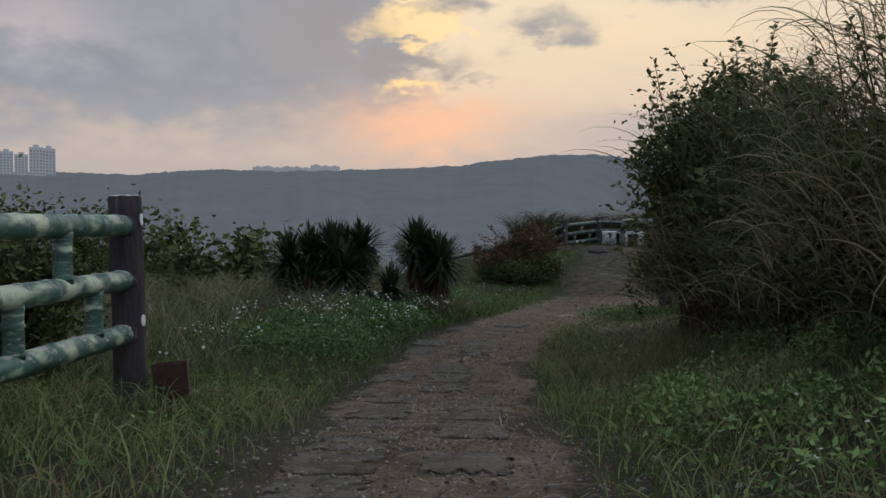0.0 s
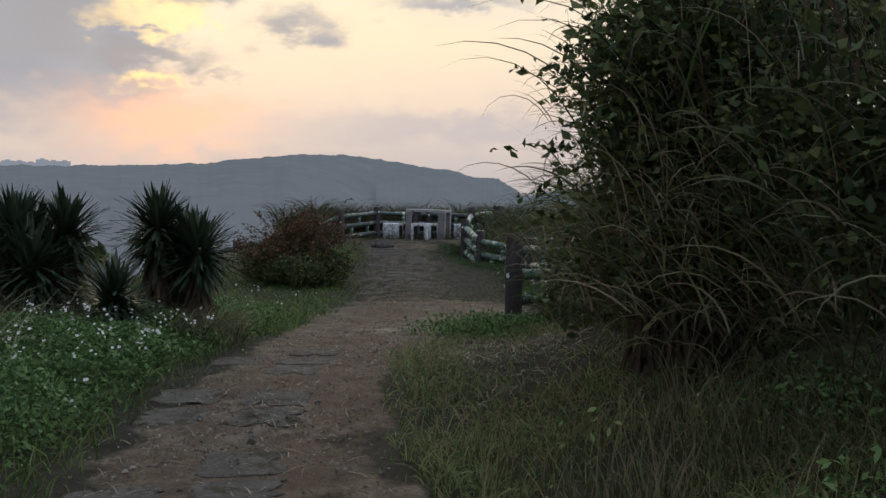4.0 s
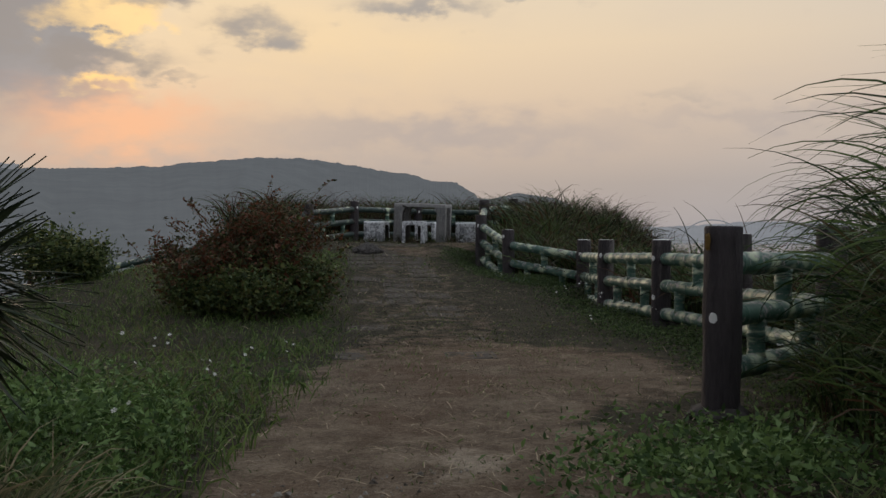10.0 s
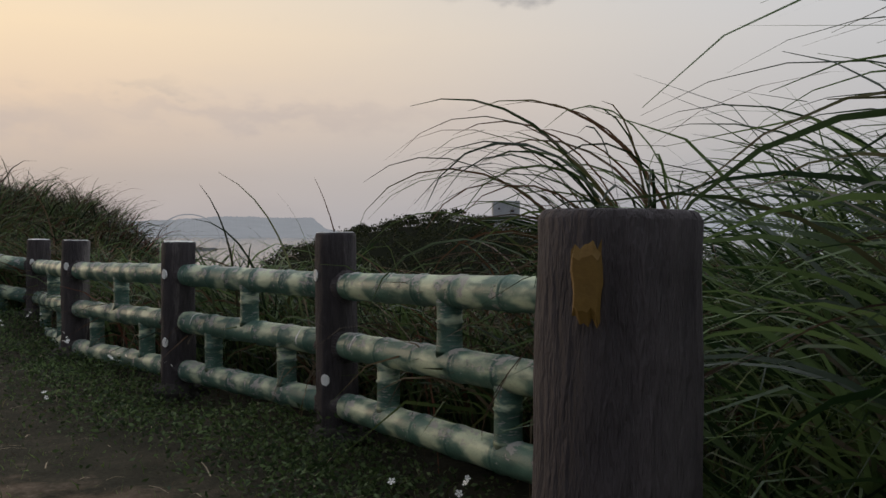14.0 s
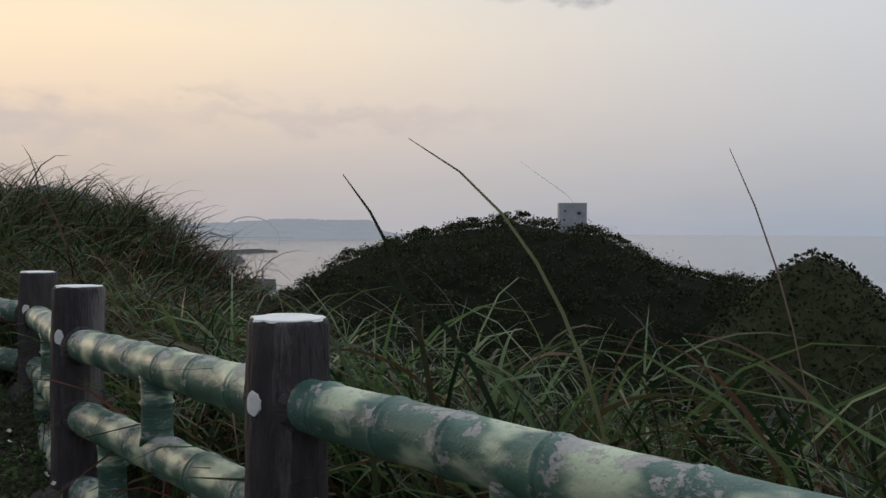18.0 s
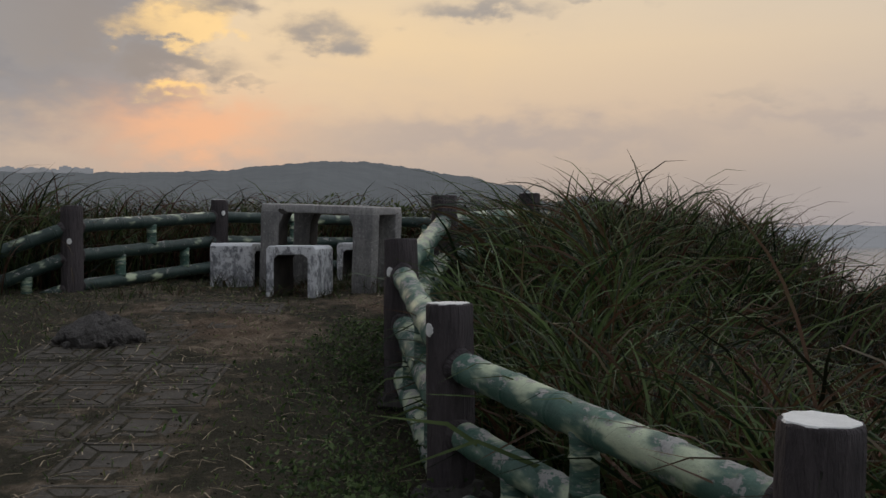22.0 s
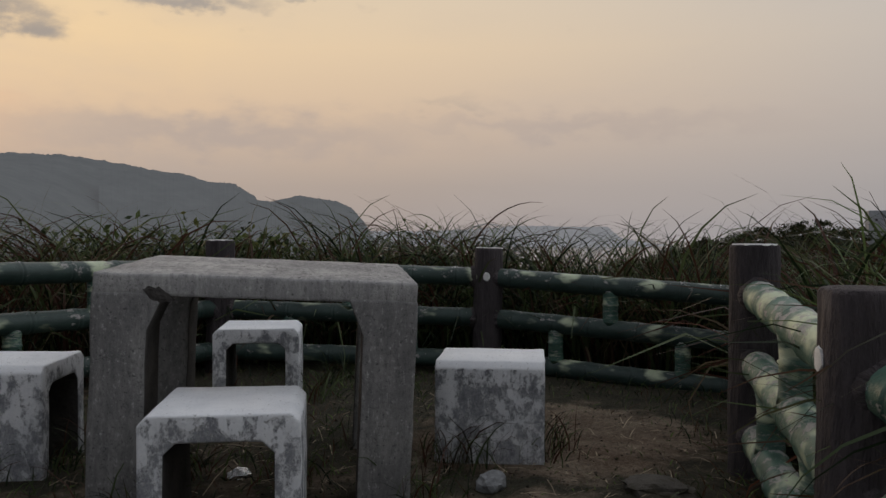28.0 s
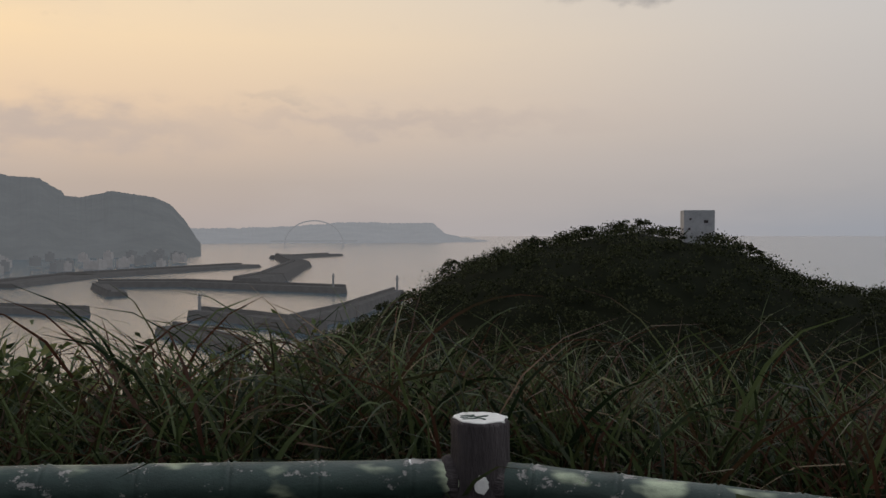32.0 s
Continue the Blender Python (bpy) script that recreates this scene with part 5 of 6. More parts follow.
r = tufts(3200, 17, 2.0, 8.6, 9.3, 15.6, bank_zone, .10)
n = len(r)
rise = .62 + .78 * step01((r[:, 0] - bank_edge(r[:, 1])) / 1.1)
blades("bank_silvergrass", r, lush(n, 17) * rise * np.where(r[:, 1] > 13, 1.25, 1.5), RNG.uniform(.005, .011, n), RNG.uniform(0, 6.28, n), np.abs(RNG.normal(.08, .2, n)), .7 + RNG.gamma(4, .27, n), "green_reed", 5,
       "head-high arching silvergrass on the bank", "grass", curl=2.0)
r = r[RNG.uniform(size=n) < .5]
n = len(r)
blades("bank_undergrowth", r, RNG.uniform(.3, .8, n), RNG.uniform(.005, .011, n), RNG.uniform(0, 6.28, n), RNG.uniform(0, .7, n), RNG.uniform(.4, 2.2, n), "reed", 4,
       "dense dark lower leaves of the bank grass", "grass")


def plume_clump(label, at, count, reach, aim, seed, spread=.55, culms=14, length=1.12):
    """A tussock with long arching leaves and a few thin culms whose seed heads droop in strands."""
    rnd = np.random.default_rng(seed)
    t = thing("silvergrass_tussock", label, "grass", pose(at[0], at[1], float(ground_z(*at))))

    def root(k, r):
        return np.stack([rnd.normal(0, r, k), rnd.normal(0, r, k), np.full(k, -.02)], -1)
    part("leaves", blades("leaves", root(count, .12), rnd.uniform(.6, 1.15, count) * reach * length, rnd.uniform(.006, .0135, count), rnd.normal(aim, spread * 1.25, count),
                          np.abs(rnd.normal(.06, .14, count)), (1.5 if spread < .6 else 1.15) + rnd.gamma(4, .22, count), "green_reed" if at[1] < 14.5 else "dark_reed" if at[1] > 27 else "reed", 16, curl=2.5 if spread < .6 else 2.0), t)
    k = culms
    a, rt = rnd.normal(aim, spread * .6, k), root(k, .10)
    hh, s0, bd = rnd.uniform(.9, 1.15, k) * reach, np.abs(rnd.normal(.1, .12, k)), rnd.uniform(1.6, 2.5, k)
    part("flower_stalk", blades("flower_stalk", rt, hh, np.full(k, .0026), a, s0, bd, "seed_head", 12, taper=.25, even=False), t, None, "thin brown drooping seed stalks")
    sp, ss, sa = [], [], []
    for j in range(k):
        d = np.array([math.cos(a[j]), math.sin(a[j]), 0])
        q, steps = rt[j].copy(), 40
        for m in range(steps):
            u = (m + .5) / steps
            th = s0[j] + bd[j] * u ** 1.3
            q = q + hh[j] / steps * (math.sin(th) * d + math.cos(th) * np.array([0, 0, 1.0]))
            if m > 28 and m % 2 == 0:
                sp.append(q.copy())
                ss.append(th)
                sa.append(a[j])
    m = len(sp)
    part("seed_head", blades("seed_head", np.array(sp), rnd.uniform(.12, .26, m), np.full(m, .0019), np.array(sa) + rnd.normal(0, .22, m), np.array(ss) + rnd.normal(0, .08, m),
                                rnd.uniform(.3, .9, m), "seed_head", 5, taper=.4), t, None, "fine dark drooping strands of the seed heads")
    for ob in t.children:
        tagged(ob, kind="stuff")


TUSSOCKS = [
    # place, leaves, reach, aim, spread, seed stalks, label
    ((6.12, 14.92), 175, 1.47, 2.30, .55, 18, "tall arching silvergrass tussock with drooping seed heads behind the fence"),
    ((6.85, 14.55), 110, 1.15, 2.5, .8, 8, "tall arching silvergrass tussock with drooping seed heads behind the fence"),
    ((5.70, 13.80), 150, 1.35, 2.0, 1.5, 8, "tall arching silvergrass tussock with drooping seed heads on the bank"),
    ((6.60, 13.85), 150, 1.25, 2.0, 1.5, 8, "tall arching silvergrass tussock with drooping seed heads on the bank"),
    ((4.65, 12.85), 260, 1.80, 2.2, 1.3, 8, "tall silvergrass tussock with drooping seed heads beside the gate post"),
    ((5.30, 13.30), 220, 1.60, 2.4, 1.6, 6, "upright silvergrass tussock beside the gate post"),
    ((4.50, 13.35), 170, 1.35, 2.4, 1.7, 4, "upright silvergrass tussock beside the gate post"),
    ((5.90, 13.70), 170, 1.30, 2.4, 1.5, 6, "upright silvergrass tussock on the bank"),
    ((4.15, 12.15), 240, 1.75, 2.4, 1.3, 6, "tall arching silvergrass tussock with drooping seed heads on the bank"),
    ((3.85, 11.20), 210, 1.60, 2.6, 1.4, 4, "tall silvergrass tussock on the bank beside the path"),
    ((6.50, 17.75), 80, 1.05, 2.2, 2.0, 3, "small upright reed tussock behind the fence"),
    ((6.80, 16.90), 90, 1.00, 2.2, 2.0, 3, "upright silvergrass tussock close behind the fence"),
    ((7.75, 25.60), 200, 1.45, 2.7, 1.0, 5, "arching silvergrass tussock behind the climbing fence"),
    ((7.90, 24.70), 170, 1.45, 2.7, 1.2, 6, "arching silvergrass tussock leaning over the fence"),
    ((8.90, 26.60), 130, 1.25, 2.6, 1.3, 4, "silvergrass tussock behind the corner of the terrace fence"),
    ((9.30, 30.90), 150, 1.30, 2.6, 1.5, 5, "silvergrass tussock behind the terrace fence"),
    ((5.20, 31.60), 140, 1.30, 2.6, 1.5, 5, "silvergrass tussock behind the terrace fence"),
    ((6.50, 32.20), 130, 1.30, 2.6, 1.5, 5, "silvergrass tussock behind the terrace fence"),
    ((3.40, 29.20), 150, 1.35, 2.6, 1.6, 4, "silvergrass tussock behind the falling end of the fence"),
    ((2.50, 28.90), 140, 1.25, 2.6, 1.6, 4, "silvergrass tussock behind the falling end of the fence"),
    ((3.30, 27.95), 120, 1.05, 2.6, 1.8, 3, "silvergrass tussock before the falling end of the fence"),
]
for k, (at, leaves, reach, aim, spread, culms, label) in enumerate(TUSSOCKS):
    plume_clump(label, at, leaves, reach, aim, 3 + k, spread, culms, 1.35 if spread < .6 else 1.15)


# single upright stalks over the fence
def stalks():
    spots = [(6.20, 17.05, 1.50), (6.30, 17.20, 1.60), (6.15, 17.42, 1.35), (6.05, 17.60, 1.42), (6.02, 17.78, 1.25), (6.16, 16.74, 1.42), (6.60, 16.90, 1.15), (6.75, 17.3, 1.2),
             (7.4, 16.2, 1.2), (7.2, 17.6, 1.1), (7.6, 18.3, 1.15), (6.9, 18.1, 1.2), (7.1, 22.4, 1.2), (7.35, 22.0, 1.6), (8.0, 22.8, 1.3), (6.95, 23.6, 1.3), (6.5, 18.6, 1.15), (6.8, 16.4, 1.1)]
    r = np.array([(x, y, float(ground_z(x, y))) for x, y, h in spots])
    h = np.array([s[2] for s in spots])
    n = len(r)
    me = blades("reed_stalks", r, h * .96, np.full(n, .0085), RNG.normal(2.05, .5, n), RNG.uniform(.02, .22, n), RNG.uniform(.3, 1.5, n), "reed", 12, taper=.6, curl=3.0, even=False)
    thing("reed_stalks", "a few long single reed stalks standing over the fence", "grass", kind="stuff", data=me)


stalks()


# thicket on the bank beside the path
def blob_spots(n, centres, shell=.45):
    c = np.array(centres)
    vol = c[:, 3] * c[:, 4] * c[:, 5]
    k = RNG.choice(len(c), n, p=vol / vol.sum())
    d = RNG.normal(size=(n, 3))
    d /= np.linalg.norm(d, axis=1)[:, None]
    lump = 1 + .75 * noise2(d[:, 0] * 2.6 + k * 7, d[:, 1] * 2.6 + d[:, 2] * 2.2, 21)
    return c[k, :3] + d * (RNG.uniform(shell, 1.05, n) * lump)[:, None] * c[k, 3:]


def twig(bm, pts, rad, sides=4):
    last = None
    for q, rr in zip(pts, rad):
        ring = [bm.verts.new(q + Vector((rr * math.cos(a), rr * math.sin(a), 0))) for a in np.linspace(0, 2 * math.pi, sides + 1)[:-1]]
        if last:
            for i in range(sides):
                bm.faces.new((last[i], last[(i + 1) % sides], ring[(i + 1) % sides], ring[i]))
        last = ring


def branch_mesh(name, base, spots, n, r0=.018, spread=.35):
    bm = bmesh.new()
    for p in spots[RNG.choice(len(spots), n)]:
        b = Vector((base[0] + RNG.uniform(-spread, spread), base[1] + RNG.uniform(-spread, spread), base[2]))
        e = Vector(p)
        q1 = b.lerp(e, .35) + Vector((RNG.uniform(-.12, .12), RNG.uniform(-.12, .12), .15))
        q2 = b.lerp(e, .7) + Vector((RNG.uniform(-.10, .10), RNG.uniform(-.10, .10), .10))
        twig(bm, [b, q1, q2, e], [r0, r0 * .7, r0 * .4, r0 * .12])
    return bm_mesh(name, bm, "bark")


def shrub(label, at, centres, leaves, size, mat, stem_n=40, category="bush", sprig_n=0, open_foot=False, **kw):
    x, y = at
    t = thing("bush", label, category, pose(x, y, float(ground_z(x, y))))
    lobes = []     # each mass breaks up into smaller leafy lobes
    for cx, cy, cz, rx, ry, rz in centres:
        for _ in range(9):
            d = Vector(RNG.normal(size=3)).normalized()
            q = RNG.uniform(.28, .5)
            lobes.append((cx + d.x * rx * .74, cy + d.y * ry * .74, cz + d.z * rz * .74, rx * q, ry * q, rz * q))
    spots = np.concatenate([blob_spots(int(leaves * .78), lobes), blob_spots(int(leaves * .22), centres)])
    spots = spots[(spots[:, 2] > -.05) & ~(open_foot & (spots[:, 2] < .5 + .2 * noise2(spots[:, 1] * 2, spots[:, 0], 73)) & (spots[:, 0] < -.05))]
    part("crown", leaf_cloud("crown", spots, size, mat, **kw), t)
    core = blob_spots(leaves // 2, centres, .0)
    core = core[(core[:, 2] > -.05) & ~(open_foot & (core[:, 2] < .55) & (core[:, 0] < -.1))] * np.array([.8, .8, .84])
    part("inner_leaves", leaf_cloud("inner_leaves", core, size * 1.6, mat, **kw), t, None, "dark shaded leaves inside the crown")
    if sprig_n:
        tips = blob_spots(sprig_n, centres, .92)
        tips = tips[(tips[:, 2] > .5) & (tips[:, 1] < .45)]
        mid = np.mean(np.array(centres)[:, :3], 0)
        bm, pts = bmesh.new(), []
        for p in tips:
            d = Vector(p - mid).normalized() + Vector((RNG.normal(0, .3), RNG.normal(0, .3), .45))
            d.normalize()
            ln = RNG.uniform(.22, .5)
            q0, q1, q2 = Vector(p) - d * .15, Vector(p) + d * ln * .5, Vector(p) + d * ln + Vector((0, 0, -.05))
            twig(bm, [q0, q1, q2], [.006, .004, .0015])
            for m in range(13):
                u = RNG.uniform(.25, 1.02)
                pts.append(q0.lerp(q1, u * 2) if u < .5 else q1.lerp(q2, u * 2 - 1))
        tagged(part("sprig_stem", bm_mesh("sprig_stem", bm, "bark"), t), kind="stuff")
        part("sprig_leaves", leaf_cloud("sprig_leaves", np.array([tuple(q) for q in pts]), size * 1.1, mat, **kw), t)
    part("branchwork", branch_mesh("branchwork", (0, 0, -.05), spots, stem_n), t)
    return t


shrub("dense dark green thicket with woody stems on the bank", (3.0, 6.7),
      [(0, 0, .8, .95, 1.2, .95), (.2, -.9, 1.1, .85, .9, 1.0), (-.1, .7, 1.3, .75, .8, .8), (.75, .2, 1.15, .95, 1.1, .75), (.5, -.4, .5, 1.1, 1.2, .6)], 23000, .031, "bush", 190, sprig_n=110, open_foot=True)
shrub("tall dark thicket leaning over the path bank", (2.85, 8.9),
      [(0, 0, .9, .85, .9, .95), (-.25, -.3, 1.7, .72, .8, .75), (-.35, -.1, 2.3, .5, .6, .45), (.6, .2, 1.7, .9, .9, .9), (.4, .3, .5, 1.0, .9, .6), (.4, -.2, 2.35, .6, .7, .5)], 26000, .031, "bush", 190, sprig_n=150, open_foot=True)
shrub("dark thicket with reddish dead twigs on the bank", (3.3, 4.3),
      [(0, 0, .8, .9, 1.1, 1.0), (.6, .4, 1.4, .9, 1, 1.0), (.5, -.9, .9, .9, .9, .9), (.3, .2, .4, 1.1, 1.2, .5), (.9, 1.0, 2.15, .85, .9, .75), (.9, -.3, 2.35, .9, .9, .75)], 21000, .034, "bush", 170, sprig_n=60)
shrub("rounded russet-leaved shrub beside the path", (1.85, 20.6),
      [(0, 0, .5, .85, .75, .55), (.3, .1, .9, .6, .55, .40), (-.6, -.1, .55, .6, .5, .5), (.1, -.4, .35, .8, .5, .4)], 17000, .024, "red_bush", 60, sprig_n=150)
shrub("low olive-green shrub below the russet one", (1.95, 20.05), [(0, 0, .28, .75, .5, .42), (.55, .25, .35, .5, .4, .38), (-.6, .1, .25, .5, .4, .35)], 9000, .025, "bush", 40, sprig_n=30)
shrub("low dark shrub on the slope below the path", (-.6, 23.5), [(0, 0, .5, .7, .6, .5), (.5, .2, .4, .5, .5, .4)], 6000, .03, "bush", 25)
shrub("dark leafy shrub behind the fence", (-3.5, 6.9), [(0, 0, .7, .7, .8, .75), (.4, .1, 1.1, .5, .6, .45), (-.6, .4, 1.1, .6, .6, .5)], 10000, .026, "bush", 50)
shrub("dark leafy shrub behind the fence", (-3.3, 4.6), [(0, 0, .55, .6, .8, .65)], 5000, .026, "bush", 30)
for x, y, s in ((-8.3, 26.5, 1.25), (-6.2, 27.5, 1.1), (-10.5, 25.5, 1.3), (-12.5, 27, 1.4), (-4.6, 28.6, .9), (-3.2, 27.0, .7), (-9.4, 29.5, 1.4)):
    z = -float(ground_z(x, y)) - .2
    shrub("far dark round-topped tree on the slope", (x, y), [(0, 0, z * .55, 1.3 * s, 1.2 * s, .6 * z + .3), (.7 * s, .2, z * .8 + .2, .9 * s, .9 * s, .55), (-.8 * s, 0, z * .7 + .2, 1.0 * s, .9 * s, .6)],
          4500, .14, "bush", 20, "tree")

shrub("low shrub with round dark red-green leaves behind the terrace fence", (8.05, 32.3), [(0, 0, .62, .8, .5, .44), (-.8, .2, .62, .7, .5, .42), (.75, -.3, .52, .6, .4, .40), (-1.5, .3, .6, .6, .5, .4)], 3600, .038, "bush", 60)
shrub("bare twiggy shrub behind the terrace fence", (9.3, 31.6), [(0, 0, .6, .5, .4, .5)], 260, .022, "bush", 40)

# dry canes and hanging grass over the face of the thicket
r = np.stack([RNG.uniform(1.9, 3.2, 9000), RNG.uniform(3.4, 10.2, 9000), RNG.uniform(.05, 1, 9000) ** 1.1 * 2.3], -1)
r = r[RNG.uniform(size=len(r)) < np.clip(1.1 - .40 * r[:, 2], .12, 1)]
r = r[(r[:, 2] > .5) | (r[:, 0] > 2.6)]
r[:, 0] += .22 * r[:, 2] + .15 * np.sin(r[:, 1] * 2.1)
r[:, 2] += ground_z(r[:, 0], r[:, 1])
n = len(r)
blades("hanging_grass", r, RNG.uniform(.3, .8, n), RNG.uniform(.0025, .006, n), RNG.normal(3.3, .8, n), RNG.uniform(.1, .9, n), RNG.uniform(.9, 2.4, n), "pale_reed", 6,
       "long grass blades hanging over the thicket", "grass")
r = np.concatenate([r, r + np.array([.1, .13, .05])])[:5200] + np.array([.05, .05, .1])
n = len(r)
blades("dry_canes", r, RNG.uniform(.3, .9, n), RNG.uniform(.0015, .003, n), RNG.uniform(0, 6.28, n), RNG.uniform(.2, 1.2, n), RNG.uniform(.0, .9, n), "dry_reed", 4,
       "tangled dry brown canes in the thicket", "twigs")
# tall reeds standing out of the thicket's top
r = np.stack([RNG.uniform(2.2, 4.2, 420), RNG.uniform(5.5, 10.4, 420), np.zeros(420)], -1)
r[:, 1] = np.minimum(r[:, 1], 18.4 - r[:, 1])
r[:, 2] = ground_z(r[:, 0], r[:, 1]) + 1.35 + .25 * noise2(r[:, 0], r[:, 1], 40)
n = len(r)
blades("thicket_reeds", r, RNG.uniform(1.0, 1.7, n), RNG.uniform(.004, .008, n), RNG.normal(2.9, 1.2, n), RNG.uniform(.0, .35, n), RNG.gamma(4.5, .32, n), "reed", 8,
       "long reed leaves rising out of the thicket", "grass")


# cut straw on the path and the bank
def straw():
    r = scatter(64000, -1.0, 8.6, 2.5, 29.5, lambda x, y: np.clip(.06 + .26 * step01((y - 18) / 4) + .25 * worn_mask(x, y) + 1.2 * np.exp(-((x - 2.4) / .85) ** 2 - ((y - 10.8) / 1.9) ** 2) + .8 * np.exp(-((x - 2.5) / .5) ** 2 - ((y - 7.2) / 1.8) ** 2), 0, 1) * inside(x, y), -.012)
    n = len(r)
    bank = np.exp(-((r[:, 0] - 2.4) / 1.0) ** 4 - ((r[:, 1] - 10.8) / 2.2) ** 4)
    a, l = RNG.uniform(0, 6.28, n), RNG.uniform(.03, .17, n) * RNG.uniform(.4, 1.4, n) * (1 + .35 * bank)
    d = np.stack([np.cos(a), np.sin(a), RNG.normal(0, .12, n)], -1) * l[:, None]
    s = np.stack([-np.sin(a), np.cos(a), 0 * a], -1) * (RNG.uniform(.0012, .003, n) * (1 + .5 * bank))[:, None]
    up = np.array([0, 0, .004])
    v = np.stack([r - s, r + s, r + d * .5 + s + up * 2, r + d * .5 - s + up * 2, r + d + s * .6, r + d - s * .6], 1).reshape(-1, 3)
    b = (np.arange(n) * 6)[:, None]
    f = np.concatenate([b + np.array([0, 1, 2, 3]), b + np.array([3, 2, 4, 5])])
    thing("cut_straw", "scattered dry cut straw on the trodden earth", "straw", kind="stuff", data=mesh_np("cut_straw", v, f, "straw"))


straw()


# yuccas
def yucca(label, at, trunks, seed):
    x, y = at
    t = thing("yucca", label, "yucca", pose(x, y, float(ground_z(x, y))))
    rnd = np.random.default_rng(seed)
    for dx, dy, h, count, ln in trunks:
        rings = [(0, .085, .15), (h * .5, .075, .2), (h, .05, .1)]
        part("trunk", bm_mesh("trunk", tube(rings, 10), "bark", True), t, pose(dx, dy, -.05))
        for mat, nm, cnt, lo, hi, z0, z1 in (("yucca", "leaf_rosette", int(count * 1.9), -1.0, 1.45, -.16, .06), ("dead", "dead_leaf_skirt", int(count * .9), -1.52, -1.05, -.6 * h, -.14)):
            az, elv = rnd.uniform(0, 6.28, cnt), rnd.uniform(lo, hi, cnt)
            d = np.stack([np.cos(az) * np.cos(elv), np.sin(az) * np.cos(elv), np.sin(elv)], -1)
            side = np.stack([-np.sin(az), np.cos(az), 0 * az], -1)
            ln_i = ln * rnd.uniform(.7, 1.1, cnt) * (.75 if mat == "dead" else 1)
            root = np.array([dx, dy, h]) + d * .04 + np.stack([.06 * np.cos(az) * (mat == "dead"), .06 * np.sin(az) * (mat == "dead"), rnd.uniform(z0, z1, cnt)], -1)
            u = np.array([0, .35, .75, 1.0])
            w = np.array([.014, .020, .015, .001])
            cen = root[:, None] + d[:, None] * (ln_i[:, None] * u)[:, :, None] + np.array([0, 0, -1.0]) * (.10 * ln_i[:, None] * u ** 2)[:, :, None]
            nrm = np.cross(d, side)
            v = np.stack([cen - side[:, None] * w[None, :, None], cen - nrm[:, None] * .004 * u[None, :, None], cen + side[:, None] * w[None, :, None]], 2)
            b = (np.arange(cnt) * 12)[:, None, None]
            k = np.arange(3)[None, :, None] * 3
            f = np.concatenate([(b + k + np.array([0, 1, 4, 3])).reshape(-1, 4), (b + k + np.array([1, 2, 5, 4])).reshape(-1, 4)])
            part(nm, mesh_np(nm, v.reshape(-1, 3), f, mat), t, None, "dry brown hanging leaves" if mat == "dead" else "")
    return t


yucca("pair of dark yuccas with stiff sword leaves and a dead skirt", (-.18, 13.1), [(.15, -.10, .84, 210, .42), (-.22, .15, 1.06, 220, .44), (-.02, .3, .88, 190, .42)], 1)
yucca("cluster of dark yuccas with stiff sword leaves beside the path", (-1.7, 13.3), [(0, 0, .96, 210, .48), (-.36, .2, .90, 200, .48), (.42, .2, .98, 200, .46), (.2, -.3, .66, 190, .48), (-.7, .1, .8, 180, .48), (.1, .4, .9, 180, .46)], 2)
yucca("low young yucca with grey-green leaves", (-.74, 12.3), [(0, 0, .44, 150, .38)], 3)
r = np.stack([RNG.uniform(-2.9, .35, 3600), RNG.uniform(12.4, 13.0, 3600), np.zeros(3600)], -1)
r[:, 2] = ground_z(r[:, 0], r[:, 1]) - .01
n = len(r)
blades("yucca_foot_grass", r, RNG.uniform(.25, .62, n), RNG.uniform(.003, .006, n), RNG.uniform(0, 6.28, n), RNG.uniform(0, .5, n), RNG.uniform(.3, 2.0, n), "pale_reed", 5,
       "tall grass hiding the feet of the yuccas", "grass")


# tufts round the feet of the seats, the table and the posts
def foot_tufts():
    spots = [(5.95, 27.55, .22), (6.35, 27.42, .2), (5.9, 28.0, .3), (6.9, 27.7, .28), (7.3, 28.02, .34), (7.25, 28.1, .3), (7.7, 27.95, .25), (7.85, 28.1, .26), (5.5, 28.75, .3), (5.85, 28.85, .28), (5.35, 28.95, .25),
             (6.9, 29.5, .3), (7.35, 29.6, .3), (6.3, 28.5, .22), (6.6, 28.2, .2), (6.05, 28.3, .25), (7.2, 28.6, .26), (6.5, 29.1, .25), (4.9, 28.4, .25), (4.6, 27.6, .22), (5.1, 27.9, .18), (6.0, 29.5, .3), (6.5, 30.2, .35), (8.3, 29.3, .3), (7.8, 30.2, .35)]
    c = np.repeat(np.array([(x, y, 0) for x, y, h in spots]), 46, 0)
    h = np.repeat(np.array([q[2] for q in spots]), 46)
    n = len(c)
    c[:, :2] += RNG.normal(0, .075, (n, 2))
    c[:, 2] = ground_z(c[:, 0], c[:, 1]) - .01
    # dark leaf colour puts the shade under table and seats into the tufts
    blades("foot_tufts", c, h * RNG.uniform(.5, 1.2, n), RNG.uniform(.002, .0045, n), RNG.uniform(0, 6.28, n), RNG.uniform(0, .5, n), RNG.uniform(.3, 1.8, n), "dark_reed", 4,
           "dark grass tufts round the feet of the seats", "grass")


